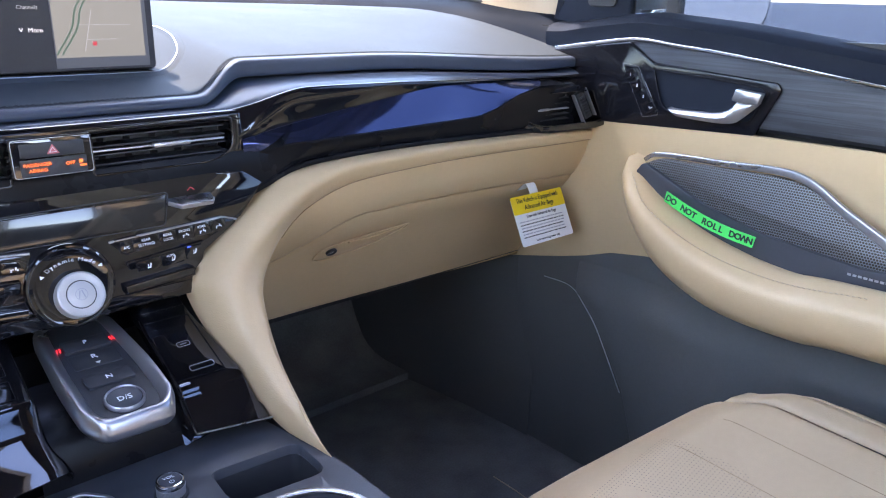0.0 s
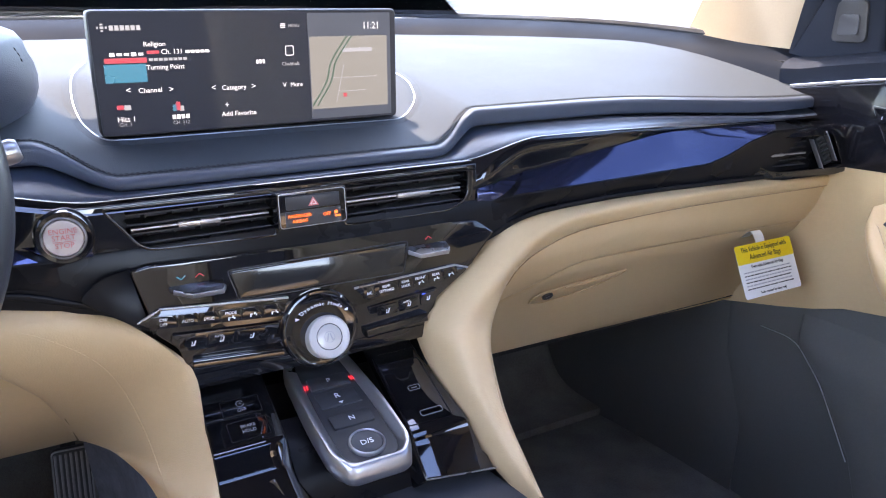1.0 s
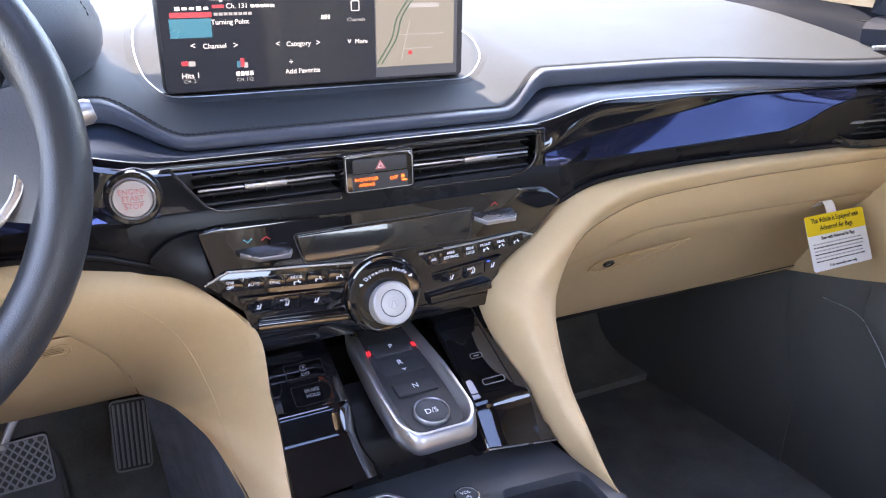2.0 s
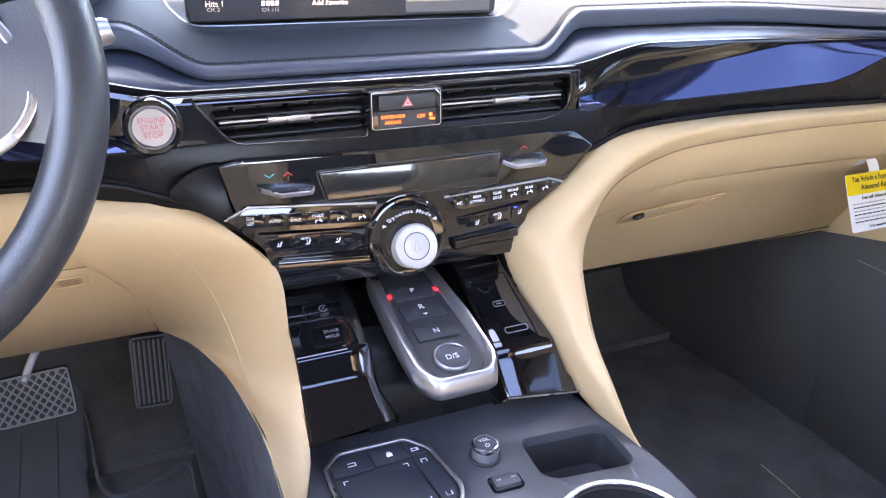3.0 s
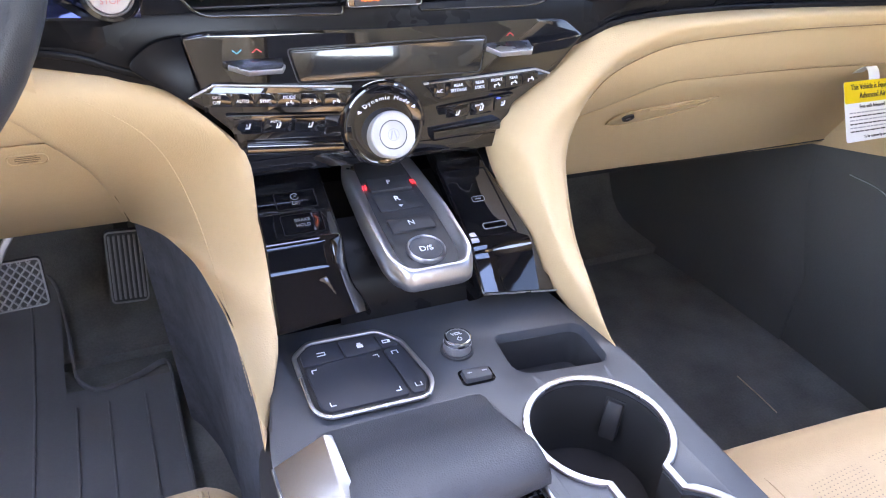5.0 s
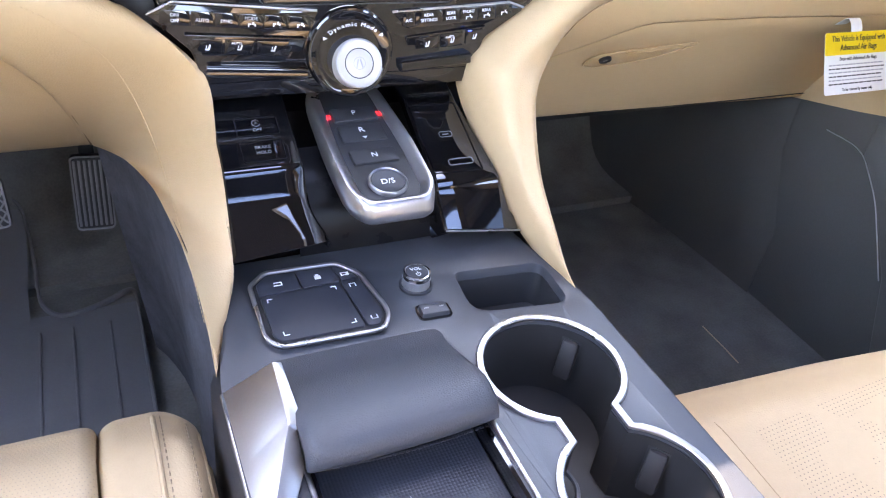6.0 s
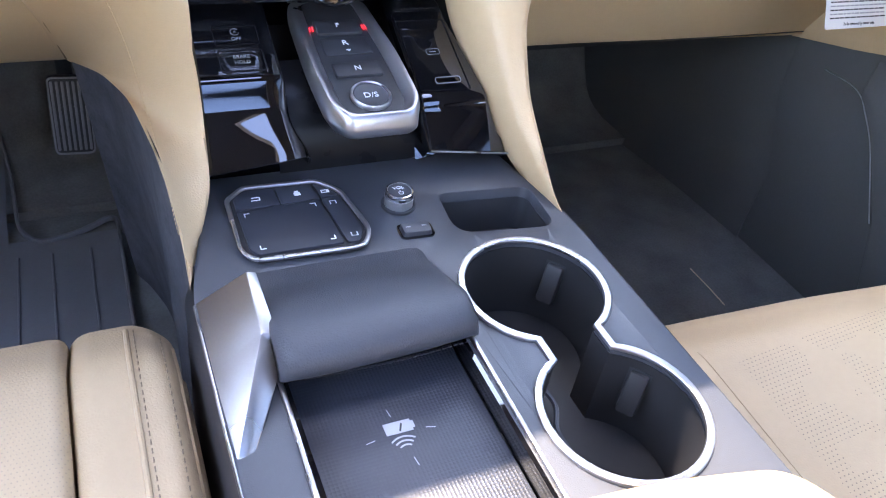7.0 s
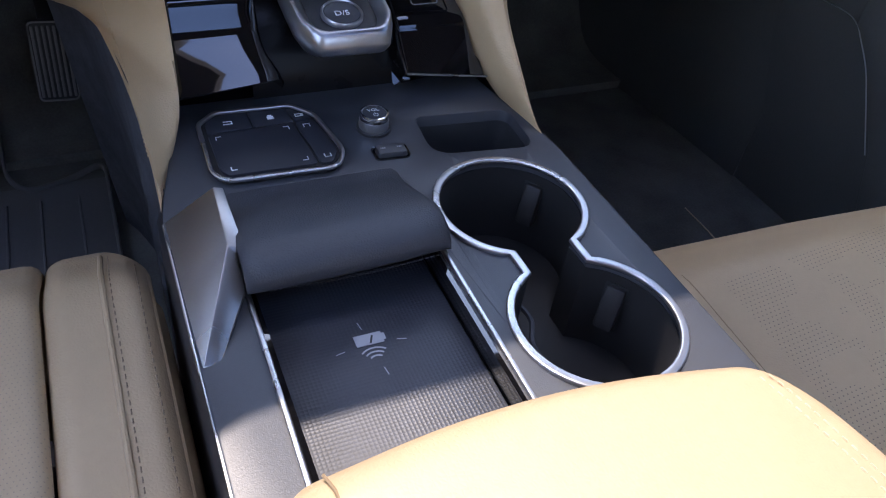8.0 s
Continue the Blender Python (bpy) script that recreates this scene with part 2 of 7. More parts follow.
def merge(*bms):
    out = bms[0]
    for b in bms[1:]:
        me = bpy.data.meshes.new("tmp")
        b.to_mesh(me)
        b.free()
        out.from_mesh(me)
        bpy.data.meshes.remove(me)
    return out


def smooth_line(pts, n, closed=False):
    """Catmull-Rom through a few points, n samples, by chord length."""
    P = [np.array(p, float) for p in pts]
    if closed:
        P = [P[-1]] + P + [P[0], P[1]]
    else:
        P = [2 * P[0] - P[1]] + P + [2 * P[-1] - P[-2]]
    m = len(P) - 3
    L = np.array([max(1e-6, np.linalg.norm(P[i + 2] - P[i + 1])) for i in range(m)])
    cum = np.concatenate([[0], np.cumsum(L)])
    out = []
    for k in range(n):
        s = cum[-1] * k / (n if closed else n - 1)
        i = min(m - 1, int(np.searchsorted(cum, s, side="right")) - 1)
        u = (s - cum[i]) / L[i]
        a, b, c, d = P[i:i + 4]
        out.append(0.5 * (2 * b + (c - a) * u + (2 * a - 5 * b + 4 * c - d) * u * u + (3 * b - a - 3 * c + d) * u ** 3))
    return out


def grid(rows, closed=False):
    bm = bmesh.new()
    V = [[bm.verts.new(p) for p in r] for r in rows]
    n = len(V[0])
    for i in range(len(V) - 1):
        for j in range(n if closed else n - 1):
            bm.faces.new((V[i][j], V[i][(j + 1) % n], V[i + 1][(j + 1) % n], V[i + 1][j]))
    return bm


def loft(sections, nu=24, nv=20, thick=0.0):
    """A smooth sheet through sections of a few points each."""
    rows = [smooth_line(s, nv) for s in sections]
    cols = [smooth_line([r[j] for r in rows], nu) for j in range(nv)]
    bm = grid([[cols[j][i] for j in range(nv)] for i in range(nu)])
    if thick:
        bmesh.ops.recalc_face_normals(bm, faces=bm.faces)
        bmesh.ops.solidify(bm, geom=bm.faces[:], thickness=thick)
    return bm


def rounded(pts, r, n=5):
    """A polygon with its corners rounded; r is one radius or one for each corner."""
    out = []
    k = len(pts)
    for i, p in enumerate(pts):
        rad = r[i] if isinstance(r, (list, tuple)) else r
        p, a, b = Vector(p[:2]), Vector(pts[i - 1][:2]), Vector(pts[(i + 1) % k][:2])
        da, db = a - p, b - p
        d = min(rad, da.length * 0.48, db.length * 0.48)
        if d < 1e-5:
            out.append(tuple(p))
            continue
        s, e = p + da.normalized() * d, p + db.normalized() * d
        for j in range(n + 1):
            u = j / n
            q = s * (1 - u) ** 2 + p * (2 * u * (1 - u)) + e * u * u
            out.append((q.x, q.y))
    return out


def rect(w, h, cx=0.0, cy=0.0):
    return [(cx - w / 2, cy - h / 2), (cx + w / 2, cy - h / 2), (cx + w / 2, cy + h / 2), (cx - w / 2, cy + h / 2)]


def circle(r, n=32, cx=0.0, cy=0.0, a0=0.0, a1=360.0):
    full = abs(a1 - a0) >= 360
    return [(cx + r * math.cos(radians(a0 + (a1 - a0) * k / (n if full else n - 1))), cy + r * math.sin(radians(a0 + (a1 - a0) * k / (n if full else n - 1)))) for k in range(n)]


def prism(outline, h, m=I4, bevel=0.0, z0=0.0, seg=2):
    """A plate of that outline in the plane of m, from z0 up to z0 + h, its upper edge rounded."""
    bm = bmesh.new()
    low = [bm.verts.new((x, y, z0)) for x, y in outline]
    f = bm.faces.new(low)
    up = bmesh.ops.extrude_face_region(bm, geom=[f])
    top = [v for v in up["geom"] if isinstance(v, bmesh.types.BMVert)]
    for v in top:
        v.co.z += h
    if bevel:
        ts = set(top)
        es = [e for e in bm.edges if e.verts[0] in ts and e.verts[1] in ts]
        bmesh.ops.bevel(bm, geom=es, offset=bevel, segments=seg, affect="EDGES", profile=0.5)
    bm.transform(m)
    return bm


def box(sx, sy, sz, m=I4, bevel=0.0, seg=2):
    bm = bmesh.new()
    bmesh.ops.create_cube(bm, size=1.0)
    bm.transform(Matrix.Diagonal((sx, sy, sz, 1)))
    if bevel:
        bmesh.ops.bevel(bm, geom=bm.edges[:], offset=bevel, segments=seg, affect="EDGES", profile=0.5)
    bm.transform(m)
    return bm


def frame_plate(outer, inners, h, m=I4, bevel=0.0, deep=None):
    """A plate with holes: a face between outlines, pushed up by h; the walls of the holes may go deeper."""
    bm = bmesh.new()
    edges = []
    loops = []
    for loop in (outer, *inners):
        vs = [bm.verts.new((x, y, h)) for x, y in loop]
        loops.append(vs)
        edges += [bm.edges.new((vs[i], vs[(i + 1) % len(vs)])) for i in range(len(vs))]
    bmesh.ops.triangle_fill(bm, use_beauty=True, use_dissolve=False, edges=edges)
    for k, vs in enumerate(loops):
        d = 0.0 if (k == 0 or deep is None) else h - deep
        lo = [bm.verts.new((v.co.x, v.co.y, d)) for v in vs]
        for i in range(len(vs)):
            j = (i + 1) % len(vs)
            bm.faces.new((vs[i], vs[j], lo[j], lo[i]))
    if bevel:
        ts = {v for vs in loops for v in vs}
        es = [e for e in bm.edges if e.verts[0] in ts and e.verts[1] in ts and any(len(f.verts) == 4 for f in e.link_faces) and len(e.link_faces) == 2 and any(len(f.verts) == 3 for f in e.link_faces)]
        bmesh.ops.bevel(bm, geom=es, offset=bevel, segments=2, affect="EDGES", profile=0.5)
    bm.transform(m)
    return bm


def sweep(path, profile, closed=False, up=(0, 0, 1), m=I4, scale=None):
    """Carries a closed profile (side, up) along a path."""
    P = [Vector(p) for p in path]
    up = Vector(up)
    rows = []
    n = len(P)
    for i, p in enumerate(P):
        a = P[i - 1] if (i or closed) else p
        b = P[(i + 1) % n] if (i < n - 1 or closed) else p
        t = (b - a).normalized()
        side = t.cross(up).normalized()
        u = side.cross(t)
        k = 1.0 if scale is None else scale(i / (n - 1))
        rows.append([p + side * (s * k) + u * (v * k) for s, v in profile])
    if closed:
        rows.append(rows[0])
    bm = grid(rows, True)
    if closed:
        bmesh.ops.remove_doubles(bm, verts=bm.verts, dist=1e-7)
    else:
        bmesh.ops.holes_fill(bm, edges=[e for e in bm.edges if e.is_boundary])
    bm.transform(m)
    return bm


def tube(path, r, n=8, closed=False, up=(0, 0, 1), m=I4, scale=None):
    return sweep(path, circle(r, n), closed, up, m, scale)


def lathe(profile, m=I4, n=36, fill=True):
    rows = [[(r * math.cos(2 * math.pi * k / n), r * math.sin(2 * math.pi * k / n), z) for k in range(n)] for r, z in profile]
    bm = grid(rows, True)
    bmesh.ops.remove_doubles(bm, verts=bm.verts, dist=1e-6)
    if fill:
        bmesh.ops.holes_fill(bm, edges=[e for e in bm.edges if e.is_boundary])
    bm.transform(m)
    return bm


def lettering(text, size, m=I4, thick=0.0002, squeeze=1.0, align="CENTER", bold=0.0):
    cu = bpy.data.curves.new("letters", "FONT")
    cu.body, cu.size, cu.align_x, cu.align_y, cu.extrude = text, size, align, "CENTER", thick
    cu.resolution_u, cu.offset = 3, bold
    ob = new("letters", cu)
    dg = bpy.context.evaluated_depsgraph_get()
    me = bpy.data.meshes.new_from_object(ob.evaluated_get(dg))
    bm = bmesh.new()
    bm.from_mesh(me)
    bpy.data.objects.remove(ob)
    bpy.data.curves.remove(cu)
    bpy.data.meshes.remove(me)
    bm.transform(m @ Matrix.Diagonal((squeeze, 1, 1, 1)))
    return bm


def bars(items, m=I4, h=0.0003):
    """Flat bars (x, y, width, height), joined."""
    return merge(*[prism(rect(w, hh, x, y), h, m) for x, y, w, hh in items])


def stitches(path, m=I4, step=0.006, size=(0.0035, 0.0007, 0.0006), up=(0, 0, 1)):
    """A row of single stitches along a path."""
    P = [Vector(p) for p in path]
    bm = bmesh.new()
    carry = 0.0
    for a, b in zip(P, P[1:]):
        d = b - a
        L = d.length
        if L < 1e-6:
            continue
        t = d / L
        side = t.cross(Vector(up)).normalized()
        w = side.cross(t)
        s = carry
        while s < L:
            c = a + t * s
            vs = [bm.verts.new(c + t * (x * size[0] / 2) + side * (y * size[1] / 2) + w * z) for x, y, z in ((-1, -1, 0), (1, -1, 0), (1, 1, 0), (-1, 1, 0), (-0.6, -0.5, size[2]), (0.6, -0.5, size[2]), (0.6, 0.5, size[2]), (-0.6, 0.5, size[2]))]
            for f in ((4, 5, 6, 7), (0, 1, 5, 4), (1, 2, 6, 5), (2, 3, 7, 6), (3, 0, 4, 7)):
                bm.faces.new([vs[k] for k in f])
            s += step
        carry = s - L
    bm.transform(m)
    return bm


def ease(a, b, x):
    u = min(1.0, max(0.0, (x - a) / (b - a)))
    return u * u * (3 - 2 * u)


def face(x, y, z, lean):
    """A plane that faces the rear: local x right, y up the face, z towards the seats. lean: degrees its top lies back."""
    return pose(x, y, z, 90 - lean)


# ---------------- the ground and the body shell ----------------
GROUND_Z = -0.42
g = grid([[(x, y, GROUND_Z) for x in np.linspace(-900, 900, 13)] for y in np.linspace(-900, 900, 13)])
structure("ground", g, ASPHALT, "grey asphalt of a wide parking lot", "ground")
structure("pavement", box(24, 22, 0.02, pose(14.5, -16, GROUND_Z + 0.002)), CONCRETE, "pale concrete bay behind the asphalt", "pavement")
structure("pavement", box(260, 300, 0.02, pose(-70, 178, GROUND_Z + 0.008)), CONCRETE, "pale sunlit concrete drive beyond the asphalt", "pavement")
for k in range(4):
    line = solo("road_marking", box(0.11, 5.0, 0.01, pose(2.6 + 2.7 * k, -8.5, GROUND_Z + 0.010)), LINE_PAINT, "painted white parking line on the asphalt", "road marking", "parking lines")

# thin dark wandering streaks laid over the pale lot
rnd = random.Random(3)
streaks = []
for k in range(26):
    x, y = rnd.uniform(-20, 40), rnd.uniform(30, 80)
    pts = [(x, y, GROUND_Z + 0.03)]
    for _ in range(8):
        pts.append((pts[-1][0] + rnd.uniform(0.4, 2.6), pts[-1][1] + rnd.uniform(-1.6, 1.6), GROUND_Z + 0.03))
    streaks.append(sweep(pts, rect(rnd.uniform(0.10, 0.40), 0.01)))
tagged(part("dark_streak", merge(*streaks), BLACK_INK), "thin dark streaks wandering over the pale lot", "road crack", kind="stuff")
FLOOR_Z = 0.05
structure("floor", box(1.52, 2.44, 0.04, pose(0, -0.60, FLOOR_Z - 0.02)), CARPET, "black carpeted car floor", "floor")
toe = loft([[(x, 0.40, FLOOR_Z - 0.004), (x, 0.50, FLOOR_Z + 0.012), (x, 0.56, 0.13), (x, 0.62, 0.34), (x, 0.64, 0.70)] for x in (-0.76, 0.0, 0.76)], 6, 24, 0.02)
structure("wall_front", toe, CARPET, "black carpeted toe board and bulkhead", "wall")
structure("wall_rear", box(1.56, 0.04, 0.82, pose(0, -1.82, 0.41)), SOFT, "plain dark rear end of the cabin", "wall")
# unseen roof round the glass roof; edge and openings sized to shape sun and reflections
ROOF_Z, HOLE_F, HOLE_R, HOLE_X0, HOLE_X1 = 1.25, -0.098, -0.36, -0.24, 0.16
REAR_F, REAR_R = -0.76, -1.50
HEAD_Y = 0.235
roof = frame_plate([(-0.66, -1.82), (0.66, -1.82), (0.70, 0.20), (0.45, 0.225), (0.2, HEAD_Y), (-0.2, HEAD_Y), (-0.45, 0.225), (-0.70, 0.20)], [rounded([(HOLE_X0, HOLE_R), (HOLE_X1, HOLE_R), (HOLE_X1, HOLE_F), (HOLE_X0, HOLE_F)], 0.05), rounded([(-0.40, REAR_R), (0.40, REAR_R), (0.40, REAR_F), (-0.40, REAR_F)], 0.05)], 0.04, pose(0, 0, ROOF_Z))
# unseen panel, added so the gloss block tops mirror something dark
structure("ceiling_dark_card", box(1.16, 0.24, 0.006, pose(0, 0.060, ROOF_Z - 0.006), 0.002), DARK_CARD, "unseen dark panel added to darken reflections in the gloss trim", "ceiling")
structure("ceiling", roof, HEADLINER, "unseen grey headliner, its glass roof openings sized to shape sun and reflections", "ceiling")
pane = structure("window_1", box(0.84, HOLE_F - REAR_R + 0.02, 0.006, pose(0, (HOLE_F + REAR_R) / 2, ROOF_Z + 0.048)), ROOF_PANE, "lightly tinted glass roof panel", "window")
pane.visible_shadow = False
ws = loft([[(x * 0.84, t0, ROOF_Z + 0.02), (x * 0.93, t1, 1.05), (x, t2, 0.800)] for x, t0, t1, t2 in ((-0.84, 0.06, 0.22, 0.36), (-0.76, 0.10, 0.34, 0.60), (-0.45, 0.18, 0.51, 0.875), (0.0, HEAD_Y, 0.57, 0.945), (0.45, 0.18, 0.51, 0.875), (0.76, 0.10, 0.34, 0.60), (0.84, 0.06, 0.22, 0.36))], 28, 12, 0.005)
pane = structure("window_2", ws, PANE, "clear raked windscreen", "window")
pane.visible_shadow = False
for sgn in (-1, 1):
    pillar = loft([[(sgn * (0.812 - 0.17 * u * u), 0.345 - 0.25 * u, 0.800 + 0.47 * u), (sgn * (0.800 - 0.16 * u * u), 0.240 - 0.20 * u, 0.795 + 0.48 * u), (sgn * (0.812 - 0.16 * u * u), 0.140 - 0.13 * u, 0.786 + 0.48 * u), (sgn * (0.845 - 0.16 * u * u), 0.130 - 0.13 * u, 0.776 + 0.49 * u)] for u in (-0.09, 0.0, 0.12, 0.3, 0.6, 1.0)], 18, 16, 0.008)
    post_trim = structure("trim", pillar, BEIGE_PLASTIC, "beige windscreen pillar trim with a tweeter grille", "trim")
    PG = Matrix.Translation((sgn * 0.8025, 0.185, 0.860)) @ Matrix(((sgn * 0.16, sgn * -0.06, -sgn * 0.985, 0), (-0.985, -0.05, -0.16, 0), (0.0, 1.0, -0.06, 0), (0, 0, 0, 1)))
    part("tweeter_grille", prism(rounded(rect(0.090, 0.036), 0.012), 0.004, PG, 0.0015, z0=-0.001), GRILLE_BEIGE, post_trim, "perforated beige tweeter grille")
    rail = sweep([(sgn * 0.69, 0.10, 1.275), (sgn * 0.69, -0.9, 1.275), (sgn * 0.69, -1.82, 1.25)], rounded(rect(0.11, 0.07), 0.02), up=(0, 0, 1))
    structure("trim", rail, HEADLINER, "grey roof rail trim", "trim")
    post = sweep([(sgn * 0.78, -0.86, 0.76), (sgn * 0.66, -0.9, 1.27)], rounded(rect(0.13, 0.05), 0.02), up=(sgn, 0, 0))
    structure("trim", post, BEIGE_PLASTIC, "beige centre pillar trim", "trim")
    post = sweep([(sgn * 0.78, -1.75, 0.76), (sgn * 0.66, -1.75, 1.27)], rounded(rect(0.16, 0.05), 0.02), up=(sgn, 0, 0))
    structure("trim", post, BEIGE_PLASTIC, "beige rear pillar trim", "trim")
structure("wall_west", box(0.06, 0.95, 0.78, pose(-0.83, -1.37, 0.385)), BEIGE, "plain beige trimmed side of the rear cabin", "wall")
structure("wall_door", box(0.06, 1.5, 0.70, pose(-0.83, -0.15, 0.34), 0.01), BEIGE, "plain beige trimmed side beside the driver", "wall")
# invented visor, out of sight, that keeps sun off the pad before the screen
vis = loft([[(x, HEAD_Y - 0.02, ROOF_Z - 0.012), (x, 0.28, ROOF_Z - 0.038), (x, 0.335, ROOF_Z - 0.072)] for x in (-0.58, -0.2, 0.105)], 8, 8, 0.012)
structure("trim", vis, HEADLINER, "unseen grey sun visor added to shade the centre of the dash pad", "trim")
vis = loft([[(x, 0.205, ROOF_Z - 0.014), (x, 0.12, ROOF_Z - 0.020), (x, 0.03, ROOF_Z - 0.016)] for x in (0.13, 0.34, 0.56)], 8, 8, 0.010)
structure("trim", vis, HEADLINER, "grey sun visor folded up over the passenger", "trim")
structure("wall_east", box(0.06, 0.95, 0.78, pose(0.83, -1.37, 0.385)), BEIGE, "plain beige trimmed side of the rear cabin", "wall")

bonnet = loft([[(x, 0.90 - 0.55 * abs(x) ** 3, 0.775 - 0.03 * abs(x)), (x, 1.2, 0.795 - 0.06 * x * x), (x, 1.6, 0.775 - 0.10 * x * x), (x, 1.9, 0.70 - 0.12 * x * x), (x, 2.0, 0.45), (x, 2.0, 0.0)] for x in (-0.9, -0.6, -0.3, 0.0, 0.3, 0.6, 0.9)], 24, 24, 0.01)
tagged(part("bonnet", bonnet, WHITE_PAINT), "white painted bonnet of the car seen over the dashboard", "bonnet", kind="structure")

# ---------------- dashboard ----------------
dash = thing("dashboard", (0, 0.3, 0.39), "black leather-topped dashboard with gloss black trim and a beige lower half", "dashboard")


def edge_z(x):
    return 0.703 + 0.031 * ease(0.148, 0.215, abs(x)) - 0.0135 * ease(0.35, 0.72, abs(x))


def edge_y(x):
    return 0.05 + 0.03 * ease(0.148, 0.215, abs(x)) - 0.030 * ease(0.4, 0.72, abs(x))


def pad_z(x, y):
    dome = 0.047 + 0.011 * ease(0.40, 0.70, abs(x))
    reach = 0.50 - 0.12 * ease(0.40, 0.70, abs(x))
    side = 0.734 - 0.0135 * ease(0.35, 0.72, abs(x)) + dome * math.sin(min(1.0, max(0.0, (y - edge_y(x)) / reach)) * math.pi / 2)
    mid = 0.703 + (y - 0.05) * 0.16
    w = max(ease(0.148, 0.215, abs(x)), ease(0.15, 0.30, y))
    return mid + (side - mid) * w


def pad_far(x):
    return float(np.interp(abs(x), (0.0, 0.30, 0.45, 0.55, 0.62, 0.67, 0.70, 0.722, 0.735, 0.744), (0.82, 0.80, 0.755, 0.69, 0.61, 0.53, 0.45, 0.35, 0.23, 0.10)))


def pad_side(x):
    """Where the pad's far edge runs: it turns down a little, so that it ends in a roll."""
    return pad_z(x, pad_far(x)) - 0.006


HALF = list(np.linspace(0.130, 0.225, 14)) + list(np.linspace(0.24, 0.68, 24)) + [0.69, 0.70, 0.71, 0.72, 0.728, 0.734, 0.739, 0.742, 0.744]
XS = [-x for x in HALF[::-1]] + list(np.linspace(-0.12, 0.12, 12)) + HALF
rows = []
for x in XS:
    y0, y1 = edge_y(x), pad_far(x)
    run = [(x, y0 + (y1 - y0) * v ** 1.4, pad_z(x, y0 + (y1 - y0) * v ** 1.4)) for v in np.linspace(0, 1, 34)]
    rows.append(run + [(x, y1 + 0.004, pad_side(x) + 0.003), (x, y1 + 0.005, pad_side(x) - 0.004)])
part("top_pad", grid(rows), PAD_LEATHER, dash, "black leather top pad")


def gloss_top(x):
    a = abs(x)
    return 0.690 + 0.017 * ease(0.17, 0.27, a) - 0.010 * ease(0.28, 0.70, a)


bol, shelf = [], []
for x in XS:
    y, z, t = edge_y(x), edge_z(x), gloss_top(x)
    h = 0.0100 + 0.0085 * ease(0.148, 0.215, abs(x)) - 0.004 * ease(0.6, 0.74, abs(x))
    bol.append(smooth_line([(x, y, z), (x, y - 0.006, z - 0.0012), (x, y - 0.0092, z - 0.0045), (x, y - 0.0090, z - h + 0.002), (x, y - 0.0072, z - h), (x, y - 0.001, z - h - 0.0008), (x, y + 0.010, z - h - 0.0006)], 16))
    b = max(y - 0.001, 0.037)
    shelf.append(smooth_line([(x, b + 0.006, z - h - 0.0012), (x, 0.5 * (b + 0.034), 0.5 * (z - h - 0.0016 + t) + 0.0012), (x, 0.0335, t + 0.0004), (x, 0.0318, t - 0.0016)], 10))
part("bolster", grid(bol), LEATHER, dash, "padded black leather edge")
part("shelf", grid(shelf), SHELF, dash, "smooth black soft-touch shelf under the padded edge")
for dy in (0.0062, 0.0022):
    st = [(x, edge_y(x) + dy, pad_z(x, edge_y(x) + dy) + 0.0003) for x in XS]
    part("stitching", stitches(st, step=0.0045, size=(0.0031, 0.0008, 0.0005)), DARK_THREAD, dash, "dark double stitching")
st = [(x, edge_y(x) + 0.0042, pad_z(x, edge_y(x) + 0.0042) + 0.0001) for x in XS]
part("stitching", tube(st, 0.0005, 5), DARK_THREAD, dash)
# rim between the pad and the windscreen
RIM_IN = [(0.742, 0.02), (0.7445, 0.10), (0.738, 0.23), (0.724, 0.35), (0.702, 0.45), (0.672, 0.53), (0.622, 0.61), (0.552, 0.69), (0.45, 0.757), (0.30, 0.80), (0.0, 0.822)]
RIM_OUT = [(0.800, 0.03, 0.752), (0.800, 0.12, 0.772), (0.797, 0.24, 0.784), (0.790, 0.35, 0.792), (0.776, 0.46, 0.798), (0.745, 0.56, 0.802), (0.690, 0.66, 0.805), (0.60, 0.755, 0.807), (0.47, 0.835, 0.808), (0.31, 0.885, 0.809), (0.0, 0.915, 0.810)]
rows = []
for (xi, yi), (xo, yo, zo) in zip(RIM_IN, RIM_OUT):
    zi = pad_side(min(0.744, xi)) - 0.004
    rows.append([(xi - 0.012, yi - 0.004, zi - 0.012), (xi + 0.001, yi + 0.003, zi), (0.55 * xi + 0.45 * xo, 0.55 * yi + 0.45 * yo, 0.35 * zi + 0.65 * zo), (xo, yo, zo), (xo + 0.004, yo + 0.012, zo - 0.004)])
rows += [[(-x, y, z) for x, y, z in r] for r in rows[-2::-1]]
part("windscreen_rim", loft(rows, 90, 12), RIM_BLACK, dash, "black soft rim between the pad and the windscreen", 60)
seal = [(x + 0.010, y + 0.018, z + 0.004) for x, y, z in RIM_OUT[2:]]
structure("trim", tube(smooth_line(seal + [(-x, y, z) for x, y, z in seal[-2::-1]], 80), 0.007, 8), HARD, "black rubber seal at the foot of the windscreen", "trim")

# gloss centre plate with the air vents' openings
GP = face(0, 0.026, 0.66, 6)


def flat(pts, z0):
    return [(x, z - z0) for x, z in pts]


VENT_L = rounded(flat([(-0.170, 0.684), (-0.142, 0.646), (-0.030, 0.643), (-0.028, 0.682)], 0.66), [0.004, 0.012, 0.003, 0.003])
VENT_R = rounded(flat([(0.172, 0.684), (0.171, 0.652), (0.148, 0.6425), (0.036, 0.643), (0.034, 0.682)], 0.66), [0.006, 0.012, 0.012, 0.003, 0.003])
